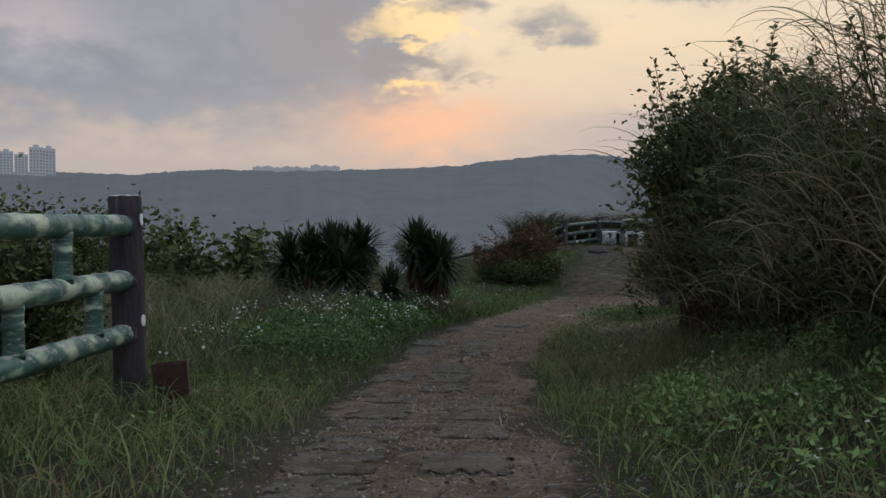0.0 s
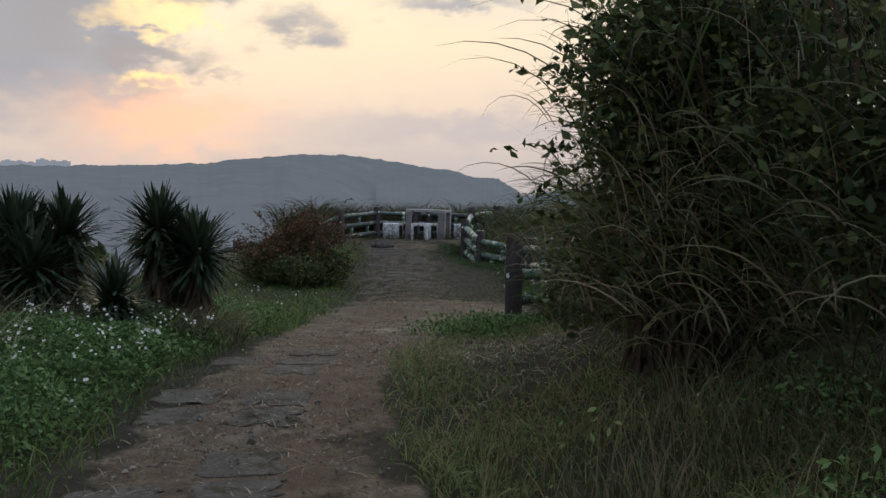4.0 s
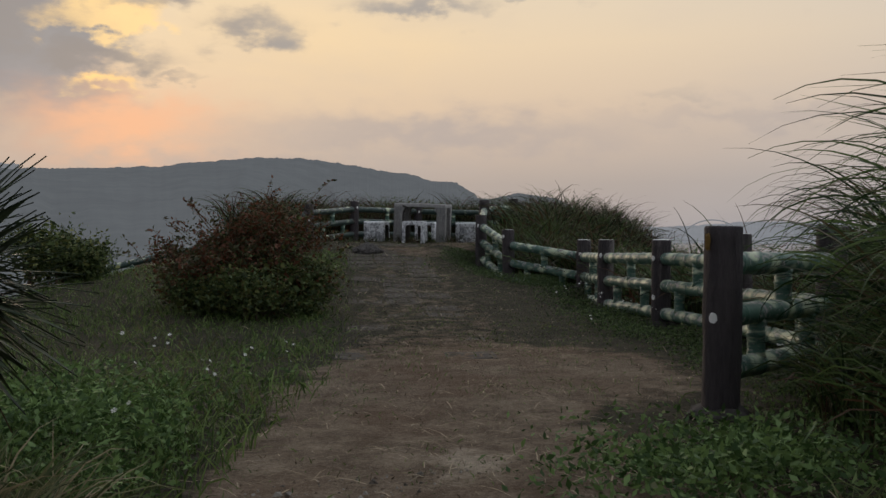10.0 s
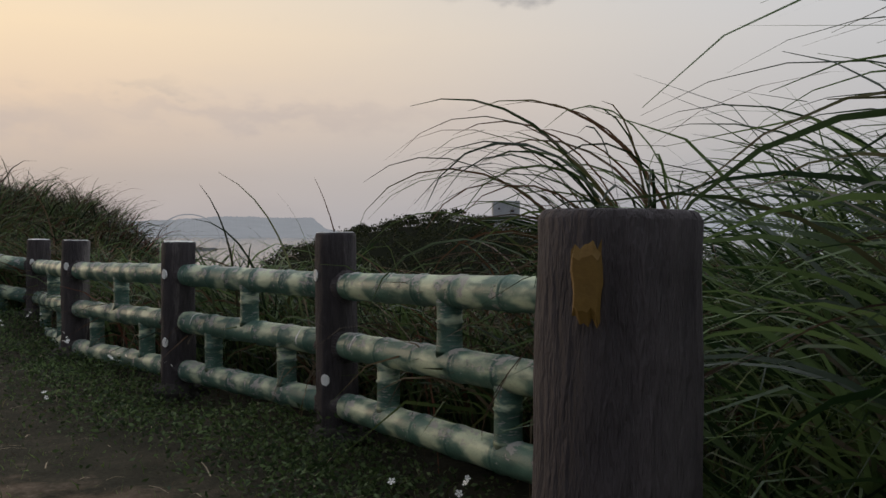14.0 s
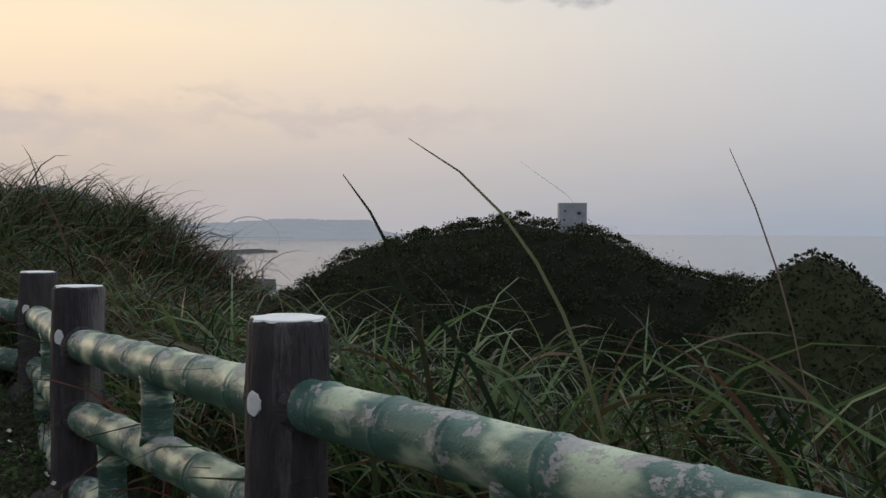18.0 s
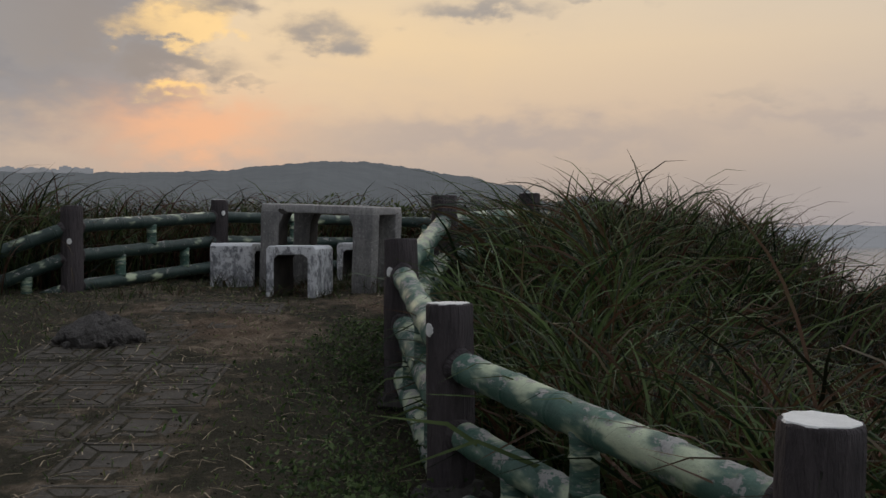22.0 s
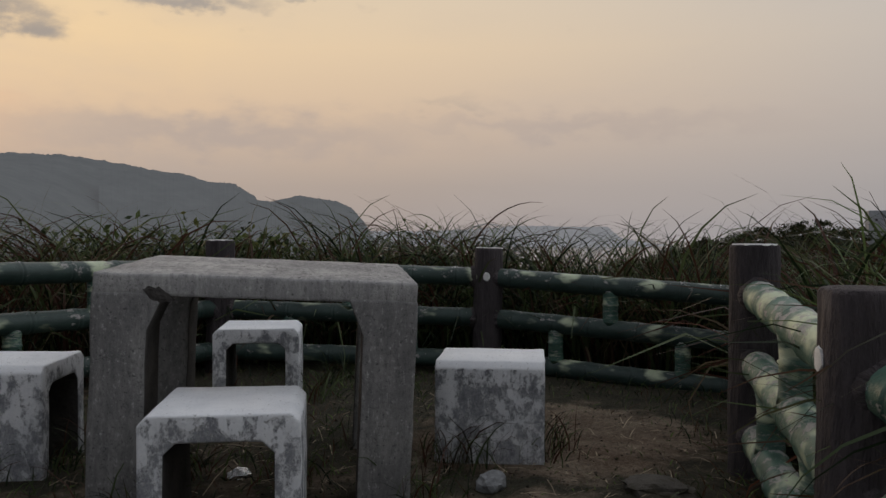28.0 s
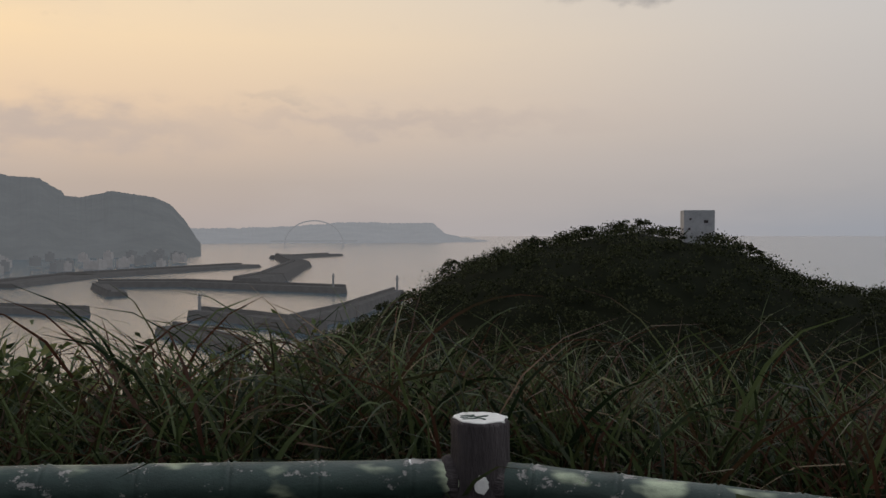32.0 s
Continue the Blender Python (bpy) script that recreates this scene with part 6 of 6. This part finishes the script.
foot_tufts()
r = scatter(26000, 4.0, 9.6, 25.6, 31.2, lambda x, y: np.clip(.55 + .8 * noise2(x * 1.4, y * 1.4, 33) - worn_mask(x, y), 0, 1) * (fence_side(x, y) < -.05) * (y > 26))
n = len(r)
blades("terrace_grass", r, RNG.uniform(.04, .16, n), RNG.uniform(.002, .004, n), RNG.uniform(0, 6.28, n), RNG.uniform(0, .8, n), RNG.uniform(.3, 1.6, n), "reed", 3,
       "patchy trampled grass on the terrace", "grass")

# ---------------------------------------------------------------- headland with its lookout block
HX, HY = 118.0, 90.0
AX = math.atan2(HX - 6.7, HY - 28)


def headland_z(x, y):
    """Height of the wooded headland; u runs across the view from the terrace, v away from it."""
    dx, dy = x - HX, y - HY
    u = dx * math.cos(AX) - dy * math.sin(AX)
    v = dx * math.sin(AX) + dy * math.cos(AX)
    top = np.interp(u, [-64, -54, -45, -37.5, -35, -33, -26, -20, -15, -7, 0, 6, 9, 13.5, 20, 28, 60, 90],
                    [-30, -14.2, -10.4, -7.6, -4.2, -3.0, -.9, .8, 1.6, 2.7, 1.5, .9, -.9, -3.8, -5.4, -6.7, -14, -30])
    fall = np.where(v < 0, .0052 * v ** 2 + .02 * np.abs(v), .004 * v ** 2)
    return np.maximum(top - fall, -44)


def build_headland():
    u = np.linspace(-70, 110, 91)
    v = np.linspace(-75, 60, 68)
    gu, gv = np.meshgrid(u, v)
    x = HX + gu * math.cos(AX) + gv * math.sin(AX)
    y = HY - gu * math.sin(AX) + gv * math.cos(AX)
    z = headland_z(x, y) - 1.55 + .7 * noise2(x * .3, y * .3, 75)
    n, m = x.shape
    i = np.arange(n * m).reshape(n, m)
    f = np.stack([i[:-1, :-1], i[:-1, 1:], i[1:, 1:], i[1:, :-1]], -1).reshape(-1, 4)
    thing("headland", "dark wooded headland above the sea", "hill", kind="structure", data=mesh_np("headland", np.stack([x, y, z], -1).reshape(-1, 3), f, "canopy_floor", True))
    k, per = 3600, 46     # tree crowns, each a lumpy dome of leaf sprays
    uu, vv = RNG.uniform(-60, 92, k), RNG.uniform(-66, 22, k)
    cx = HX + uu * math.cos(AX) + vv * math.sin(AX)
    cy = HY - uu * math.sin(AX) + vv * math.cos(AX)
    cz, rad = headland_z(cx, cy) - 1.1 + RNG.normal(0, .10, k) + .7 * noise2(cx * .3, cy * .3, 75), RNG.gamma(7, .19, k)
    crest = [(-5.8, 1.1, 1.0), (-9, .6, .9), (-34.5, 1.0, 1.1), (-37.5, .6, 1.2), (-41.5, 1.2, 1.3), (-45, .9, 1.2), (-14, .6, 1.0), (-22, .5, .9), (9, .4, .8)]
    for j in range(len(crest) * 7):     # taller trees on the crest, seven sprays of crown each
        u0, up, r0 = crest[j // 7]
        u0, v0 = u0 + RNG.normal(0, .55), RNG.normal(-1, .6)
        cx[j], cy[j], rad[j] = HX + u0 * math.cos(AX) + v0 * math.sin(AX), HY - u0 * math.sin(AX) + v0 * math.cos(AX), r0 * RNG.uniform(.5, .9)
        cz[j] = headland_z(cx[j], cy[j]) - .6 + up * RNG.uniform(.2, 1.1)
    ok = cz > -38
    c, rad = np.repeat(np.stack([cx, cy, cz], -1)[ok], per, 0), np.repeat(rad[ok], per)
    d = RNG.normal(size=(len(c), 3))
    d[:, 2] = np.abs(d[:, 2]) * .9
    d /= np.linalg.norm(d, axis=1)[:, None]
    p = c + d * (rad * RNG.uniform(.55, .86, len(c)))[:, None] * np.array([1.15, 1.15, .9])
    thing("headland_trees", "dense dark tree canopy covering the headland", "woodland", kind="stuff", data=leaf_cloud("headland_trees", p, .21, "canopy", .5, .15, 1.4))


build_headland()


def build_lookout():
    x, y = HX + 1.6 * math.cos(AX), HY - 1.6 * math.sin(AX)
    t = thing("lookout_block", "pale square concrete lookout block on the headland", "building", pose(x, y, .4, 0, 0, -math.degrees(AX) + 8))
    bm = soft_box(-2.1, 2.1, -1.9, 1.9, -1.2, 4.0, .08, .02, 3)
    part("body", bm_mesh("body", bm, "pale_concrete"), t)
    for px, pz, w, h in ((-1.2, 2.6, .28, .3), (-1.35, 1.2, .3, .35), (.9, 2.2, .6, .4)):
        bm = bmesh.new()
        box(bm, px - w / 2, px + w / 2, -1.93, -1.87, pz, pz + h)
        part("opening", bm_mesh("opening", bm, "post"), t, None, "small dark window opening")


build_lookout()


# ---------------------------------------------------------------- distant ridges across the harbour
def ridge(name, label, az, el, radius, mat, foot=((0, 1), (.72, .72)), bump=.10, seed=1, eye=(3.0, 14.0, .8)):
    """A long hill whose crest runs at the elevations el (degrees) over the bearings az."""
    a = np.linspace(az[0], az[-1], 520)
    e = np.interp(a, az, el) + .07 * np.abs(noise2(a * 9, 0 * a, seed + 11, 4)) + bump * noise2(a * 1.6, 0 * a, seed, 5) + .4 * bump * noise2(a * 9, 0 * a, seed + 3, 2)
    rows = np.linspace(0, 1, 16)
    v = []
    for s in rows:
        rr = radius * (1 - (1 - np.interp(a, foot[0], foot[1])) * s) * (1 + .05 * s * noise2(a * .35 + 9 + s, 0 * a + s * 1.5, seed, 3))
        zc = np.tan(np.radians(e)) * radius
        z = zc * (1 - s) ** 1.2 + (SEA - 3) * s + (1 - s) * s * 46 * noise2(a * .45 + s * .6, 0 * a + s * 2.2, seed + 5, 3)
        v.append(np.stack([eye[0] + rr * np.sin(np.radians(a)), eye[1] + rr * np.cos(np.radians(a)), z + eye[2]], -1))
    v = np.array(v)
    n, m = v.shape[:2]
    i = np.arange(n * m).reshape(n, m)
    f = np.stack([i[:-1, :-1], i[:-1, 1:], i[1:, 1:], i[1:, :-1]], -1).reshape(-1, 4)
    return thing(name, label, "hill", kind="structure", data=mesh_np(name, v.reshape(-1, 3), f, mat, True))


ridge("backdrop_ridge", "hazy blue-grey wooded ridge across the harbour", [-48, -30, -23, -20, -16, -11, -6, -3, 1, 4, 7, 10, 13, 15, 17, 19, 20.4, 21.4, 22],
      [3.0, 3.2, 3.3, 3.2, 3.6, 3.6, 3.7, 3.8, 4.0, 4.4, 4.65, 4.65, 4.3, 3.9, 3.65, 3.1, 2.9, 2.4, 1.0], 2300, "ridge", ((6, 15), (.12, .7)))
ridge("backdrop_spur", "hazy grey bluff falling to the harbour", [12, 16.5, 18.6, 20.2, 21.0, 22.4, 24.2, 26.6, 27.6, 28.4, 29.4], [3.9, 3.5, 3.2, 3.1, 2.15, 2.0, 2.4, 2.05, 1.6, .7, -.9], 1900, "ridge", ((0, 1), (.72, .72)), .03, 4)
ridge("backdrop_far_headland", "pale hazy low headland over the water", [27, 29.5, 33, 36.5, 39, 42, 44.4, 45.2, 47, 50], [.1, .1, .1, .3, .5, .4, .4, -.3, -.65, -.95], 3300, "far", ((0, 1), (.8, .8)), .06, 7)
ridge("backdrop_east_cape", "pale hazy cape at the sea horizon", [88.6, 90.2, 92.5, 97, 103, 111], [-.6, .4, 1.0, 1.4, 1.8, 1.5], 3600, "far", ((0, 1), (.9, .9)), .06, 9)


# ---------------------------------------------------------------- harbour below
def mole(label, pts, width, top, mat="town", name="breakwater"):
    """A long stone mole through the points, with a parapet on its seaward side."""
    t = thing(name, label, "breakwater", pose(*pts[0], SEA))
    x0, y0 = pts[0]
    for (ax, ay), (bx, by) in zip(pts, pts[1:]):
        d = math.hypot(bx - ax, by - ay)
        m = pose(ax - x0, ay - y0, 0, 0, 0, math.degrees(math.atan2(by - ay, bx - ax)))
        bm = bmesh.new()
        box(bm, -width * .3, d + width * .3, -width / 2, width / 2, -3, top)
        for v in bm.verts:
            if v.co.z < 0:
                v.co.y *= 1.5
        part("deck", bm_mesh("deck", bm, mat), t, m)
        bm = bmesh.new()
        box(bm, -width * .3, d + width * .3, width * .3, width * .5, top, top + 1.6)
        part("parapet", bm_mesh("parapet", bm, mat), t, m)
    return t


def beacon(x, y, z, h):
    t = thing("harbour_beacon", "small dark harbour beacon on the mole head", "lighthouse", pose(x, y, z))
    part("tower", bm_mesh("tower", tube([(0, .8, 0), (h * .7, .6, 0), (h * .72, 1.0, 0), (h * .8, 1.0, 0), (h * .82, .5, 0), (h, .4, 0)], 10), "far_dark"), t)


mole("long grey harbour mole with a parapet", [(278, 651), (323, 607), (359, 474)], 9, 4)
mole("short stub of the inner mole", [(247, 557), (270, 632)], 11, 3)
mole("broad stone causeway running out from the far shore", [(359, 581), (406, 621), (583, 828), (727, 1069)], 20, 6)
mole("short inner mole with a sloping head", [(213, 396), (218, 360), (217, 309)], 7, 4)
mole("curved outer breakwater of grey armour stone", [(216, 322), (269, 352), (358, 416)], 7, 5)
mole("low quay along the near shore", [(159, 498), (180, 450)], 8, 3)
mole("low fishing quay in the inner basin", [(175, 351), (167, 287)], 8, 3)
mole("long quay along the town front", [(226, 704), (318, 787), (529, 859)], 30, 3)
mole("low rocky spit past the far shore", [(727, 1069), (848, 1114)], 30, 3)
beacon(359, 480, SEA + 4, 9)
beacon(356, 414, SEA + 5, 9)
beacon(213, 394, SEA + 4, 8)


def house_row():
    """Small hazy buildings along the quay."""
    rnd = random.Random(12)
    variants = []
    for k in range(4):
        w, d, h = rnd.uniform(7, 13), rnd.uniform(7, 11), rnd.uniform(4, 9)
        bm = bmesh.new()
        box(bm, -w / 2, w / 2, -d / 2, d / 2, -2, h)
        box(bm, -w * .2, w * .15, -d * .2, d * .2, h, h + 2.2)
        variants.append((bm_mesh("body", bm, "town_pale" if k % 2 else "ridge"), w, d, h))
    for k in range(64):
        u = rnd.random()
        ax, ay = 120 + 440 * u, 830 + 110 * u + rnd.uniform(0, 170)
        me, w, d, h = variants[rnd.randrange(4)]
        t = thing("harbour_house", "hazy pale block house in the harbour town", "house", pose(ax, ay, SEA + 2 + max(0, ay - 880 - 110 * u) * .05, 0, 0, rnd.uniform(0, 90)), "harbour town")
        part("body", me, t)


house_row()


def arch_bridge():
    t = thing("arch_bridge", "pale far arch bridge across a river mouth", "bridge", pose(1350, 1830, SEA, 0, 0, -38))
    bm = bmesh.new()
    prev = None
    for k in range(25):
        a = math.pi * k / 24
        c = Vector((-75 * math.cos(a), 0, 2 + 62 * math.sin(a)))
        n = Vector((-math.cos(a), 0, math.sin(a)))
        ring = [bm.verts.new(c + n * i + Vector((0, j, 0))) for i, j in ((1.5, -2), (1.5, 2), (-1.5, 2), (-1.5, -2))]
        if prev:
            for i in range(4):
                bm.faces.new((prev[i], prev[(i + 1) % 4], ring[(i + 1) % 4], ring[i]))
        prev = ring
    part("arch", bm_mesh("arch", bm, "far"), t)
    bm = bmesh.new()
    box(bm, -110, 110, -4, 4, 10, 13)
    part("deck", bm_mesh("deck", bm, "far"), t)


arch_bridge()


# apartment towers and roofs on the far ridge
def tower_block(label, az, el0, el1, radius, width, seed):
    x, y = 3 + radius * math.sin(radians(az)), 14 + radius * math.cos(radians(az))
    z0, z1 = .8 + radius * math.tan(radians(el0)), .8 + radius * math.tan(radians(el1))
    t = thing("apartment_tower", label, "building", pose(x, y, z0, 0, 0, -az), "towers on the ridge")
    h = z1 - z0
    bm = bmesh.new()
    box(bm, -width / 2, width / 2, -8, 8, -60, h)
    box(bm, -width * .2, width * .2, -5, 5, h, h + h * .06 + 1)
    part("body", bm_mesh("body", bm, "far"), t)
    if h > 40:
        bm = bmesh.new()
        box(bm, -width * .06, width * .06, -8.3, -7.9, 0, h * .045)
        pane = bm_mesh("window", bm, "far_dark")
        for r_ in range(10):
            for c in range(4):
                part("window", pane, t, pose(-width * .36 + c * width * .24, 0, h * (.06 + .09 * r_)))


for k, (az, top) in enumerate(((-27.9, 4.15), (-27.0, 4.45), (-26.2, 4.3), (-25.4, 4.75), (-24.7, 4.7))):
    tower_block("hazy grey apartment tower block on the far ridge", az, 2.6, top, 2150, 28, k)
for k in range(9):
    az = -12.2 + k * .62
    tower_block("hazy low apartment block along the far ridge", az, 3.2, 3.84 + .05 * math.sin(k * 2.3) + (.10 if k > 5 else 0), 2280, 27, k)


# the near flank of the headland: a dark knob and a grassy shoulder towards the open sea
def hummock(name, label, x, y, top, rx, ry, mat, leaves, size, pointed=False):
    def fall(u):
        return (top - SEA + 3) * (u ** 1.35 if pointed else (1 - np.exp(-1.6 * u * u)) * 1.25 * u ** .5)

    t = thing(name, label, "hill", pose(x, y, 0), kind="structure")
    bm = bmesh.new()
    rings, sides = 12, 28
    rows = []
    for k in range(rings):
        u = k / (rings - 1)
        rows.append([bm.verts.new((rx * u * math.cos(a) * (1 + .12 * noise.noise(Vector((math.cos(a) * 2, math.sin(a) * 2, top)))),
                                   ry * u * math.sin(a), top - fall(u))) for a in np.linspace(0, 2 * math.pi, sides + 1)[:-1]])
    for a_, b_ in zip(rows, rows[1:]):
        for i in range(sides):
            bm.faces.new((a_[i], a_[(i + 1) % sides], b_[(i + 1) % sides], b_[i]))
    part("slope", bm_mesh("slope", bm, mat, True), t)
    u = np.sqrt(RNG.uniform(0, .8, leaves))
    a = RNG.uniform(0, 6.28, leaves)
    p = np.stack([rx * u * np.cos(a), ry * u * np.sin(a), top - fall(u) + RNG.uniform(-.3, .9, leaves) * size + .8 * np.abs(noise2(rx * u * np.cos(a) * .35, ry * u * np.sin(a) * .35, 71, 3))], -1)
    ob = part("canopy", leaf_cloud("canopy", p, size, mat, .4, .2, 1.3), t)
    tagged(ob, kind="stuff")


hummock("seaward_knob", "dark wooded knob below the headland", 4.1 + 105 * math.sin(radians(72.3)), 15.7 + 105 * math.cos(radians(72.3)), -2.3, 40, 34, "canopy", 26000, .34, True)
hummock("east_shoulder", "dark green scrubby shoulder falling to the sea", 4.1 + 62 * math.sin(radians(98)), 15.7 + 62 * math.cos(radians(98)), -1.2, 34, 30, "shoulder", 16000, .42)


# ---------------------------------------------------------------- paving slabs with a cast pattern
def slab_mesh(seed):
    rnd = random.Random(seed)
    h, t = .20, .025
    bm = bmesh.new()
    box(bm, -h, h, -h, h, -.04, 0)
    lift = .006

    def plate(pts):
        lo = [bm.verts.new((x, y, 0)) for x, y in pts]
        hi = [bm.verts.new((x * .985, y * .985, lift + rnd.uniform(-.001, .001))) for x, y in pts]
        n = len(pts)
        for i in range(n):
            bm.faces.new((lo[i], lo[(i + 1) % n], hi[(i + 1) % n], hi[i]))
        bm.faces.new(hi)
    a, b, g = .165, .085, .012
    for k in range(4):     # rim, four wedges, and the centre square
        c, s = math.cos(k * math.pi / 2), math.sin(k * math.pi / 2)

        def turn(pts):
            return [(x * c - y * s, x * s + y * c) for x, y in pts]
        plate(turn([(-h + .002, -h + .002), (h - .002, -h + .002), (a, -a - g), (-a, -a - g)]))
        plate(turn([(-a + g, -a + .003), (-g * .5, -a + .003), (-g * .5, -b - g), (-b - g * .4, -b - g)]))
        plate(turn([(g * .5, -a + .003), (a - g, -a + .003), (b + g * .4, -b - g), (g * .5, -b - g)]))
    plate([(-b + g, -b + g), (b - g, -b + g), (b - g, b - g), (-b + g, b - g)])
    me = bm_mesh("slab", bm, "slab")
    me.materials.append(MAT["groove"])     # earth in the grooves
    for p in me.polygons:
        p.material_index = 1 if p.center.z < .001 and p.normal.z > .9 else 0
    return me


def plain_slab_mesh(seed):
    """A flat slab worn smooth, with crumbled edges and a low crown."""
    rnd = random.Random(seed)
    h, k = .20, 9
    bm = bmesh.new()
    ring, low = [], []
    for side in range(4):
        c, s = math.cos(side * math.pi / 2), math.sin(side * math.pi / 2)
        for j in range(k):
            a, b = -h + 2 * h * j / k, -h + (rnd.uniform(0, .016) if rnd.random() < .6 else rnd.uniform(.015, .085)) + (rnd.uniform(.01, .07) if j == 0 else 0)
            ring.append(bm.verts.new((a * c - b * s, a * s + b * c, rnd.uniform(-.003, .003))))
            low.append(bm.verts.new((1.04 * (a * c - b * s), 1.04 * (a * s + b * c), -.035)))
    n = len(ring)
    inner = [bm.verts.new((v.co.x * .9, v.co.y * .9, .004 + rnd.uniform(-.0015, .0015))) for v in ring]
    for i in range(n):
        j = (i + 1) % n
        bm.faces.new((low[i], low[j], ring[j], ring[i]))
        bm.faces.new((ring[i], ring[j], inner[j], inner[i]))
    bm.faces.new(inner)
    return bm_mesh("slab", bm, "worn_slab")


def build_paving():
    rnd = random.Random(4)
    patterned, plain = [slab_mesh(k) for k in range(4)], [plain_slab_mesh(k + 10) for k in range(6)]
    groups = [("two worn columns of crumbled concrete slabs sunk in the grass", 1.2, 12.4, (-.40, .24), .47),
              ("three columns of patterned concrete slabs sunk in the turf", 17.0, 27.3, (-.47, 0, .47), .47)]
    for label, y0, y1, cols, step in groups:
        walk_way = thing("slab_path", label, "path", pose(float(path_x(y0)), y0, float(ground_z(path_x(y0), y0))), kind="structure")
        inv = walk_way.matrix_world.inverted()
        y = y0
        while y < y1:
            yaw = math.degrees(math.atan2(-(path_x(y + .3) - path_x(y - .3)), .6))
            c, s = math.cos(radians(yaw)), math.sin(radians(yaw))
            for col in cols:
                if rnd.random() < (.2 if y < 9 else .22 if y > 21.5 else .5 if y > 19 else .8 if y > 16 else .4):
                    continue
                x, yy = float(path_x(y)) + col * c, y + col * s
                if y0 > 10:
                    x -= .25
                elif y > 7.2:
                    x -= .30 if col > 0 else .22
                z = float(ground_z(x, yy))
                dx = float(ground_z(x + .2, yy) - ground_z(x - .2, yy)) / .4
                dy = float(ground_z(x, yy + .2) - ground_z(x, yy - .2)) / .4
                part("slab", rnd.choice(plain if y0 < 10 else patterned), walk_way, inv @ pose(x + rnd.uniform(-.012, .012), yy + rnd.uniform(-.012, .012), z + (rnd.uniform(-.002, .013) if y0 < 10 else rnd.uniform(-.0065, -.003)),
                     math.degrees(math.atan(dy)) + rnd.uniform(-.4, .4), -math.degrees(math.atan(dx)) + rnd.uniform(-.4, .4)) @ pose(0, 0, 0, 0, 0, yaw + rnd.uniform(-3, 3) + 90 * rnd.randrange(4)) @ Matrix.Diagonal((1.1, 1.1, 1, 1)))
            y += step


build_paving()


# ---------------------------------------------------------------- loose stones and grass between the slabs
def build_gravel():
    r = scatter(44000, -1.6, 3.2, 1.2, 13.5, lambda x, y: np.clip(worn_mask(x, y) * (.35 + 1.1 * noise2(x * 1.4, y * 1.4, 51)) + .7 * step01((5.6 - y) / 1.2) * (np.abs(x) < 1.3), 0, 1), .001)
    n = len(r)
    size = RNG.gamma(2.2, .003, n) + .003
    r[:, 2] += np.where(RNG.uniform(size=n) < .5, .012, 0) * (np.abs(r[:, 0] - path_x(r[:, 1])) < .62)
    corner = np.array([(1, 0, 0), (-.5, .87, 0), (-.5, -.87, 0), (.35, .1, .75), (-.4, .15, .6)])
    turn = RNG.uniform(0, 6.28, n)
    c, s = np.cos(turn)[:, None], np.sin(turn)[:, None]
    wide = RNG.uniform(.6, 1.2, (n, 1))
    x, y, z = corner[:, 0] * wide, corner[:, 1][None, :] * np.ones((n, 1)), corner[:, 2] * RNG.uniform(.5, 1.2, (n, 1))
    v = np.stack([x * c - y * s, x * s + y * c, z], -1) * size[:, None, None]
    v += r[:, None, :]
    k = (np.arange(n) * 5)[:, None, None]
    f = (np.array([(0, 1, 3), (1, 4, 3), (1, 2, 4), (2, 3, 4), (2, 0, 3)])[None] + k).reshape(-1, 3)
    me = bpy.data.meshes.new("gravel")
    me.from_pydata(v.reshape(-1, 3).tolist(), [], f.tolist())
    me.materials.append(MAT["gravel"])
    tagged(new("gravel", me), "loose grey and brown gravel on the trodden earth", "gravel", kind="stuff")


build_gravel()


def litter():
    """Dead leaf scraps over the terrace and the way up to it."""
    r = scatter(60000, 1.5, 9.0, 17.5, 30.5, lambda x, y: np.clip(.45 + .8 * noise2(x * 1.3, y * 1.3, 81), .05, 1) * (fence_side(x, y) < -.05), -.006)
    thing("leaf_litter", "dead brown leaf scraps and crumbs on the turf", "litter", kind="stuff", data=leaf_cloud("leaf_litter", r, .008, "litter", .15, .25, 2.0))


litter()
r = scatter(210000, -1.8, 7.0, 1.2, 27.5, lambda x, y: np.clip(.15 + 1.5 * noise2(x * 2.1, y * 2.1, 57), 0, 1) * (np.abs(x - path_x(y)) < np.where(y > 16, 2.2, 1.5)) * inside(x, y) * np.where(y > 13, 1.0, .9))
n = len(r)
blades("path_grass", r, RNG.uniform(.015, .075, n), RNG.uniform(.0016, .0036, n), RNG.uniform(0, 6.28, n), RNG.uniform(.2, 1.2, n), RNG.uniform(.1, 1.0, n), "grass", 2,
       "short creeping grass between and over the slabs", "grass")
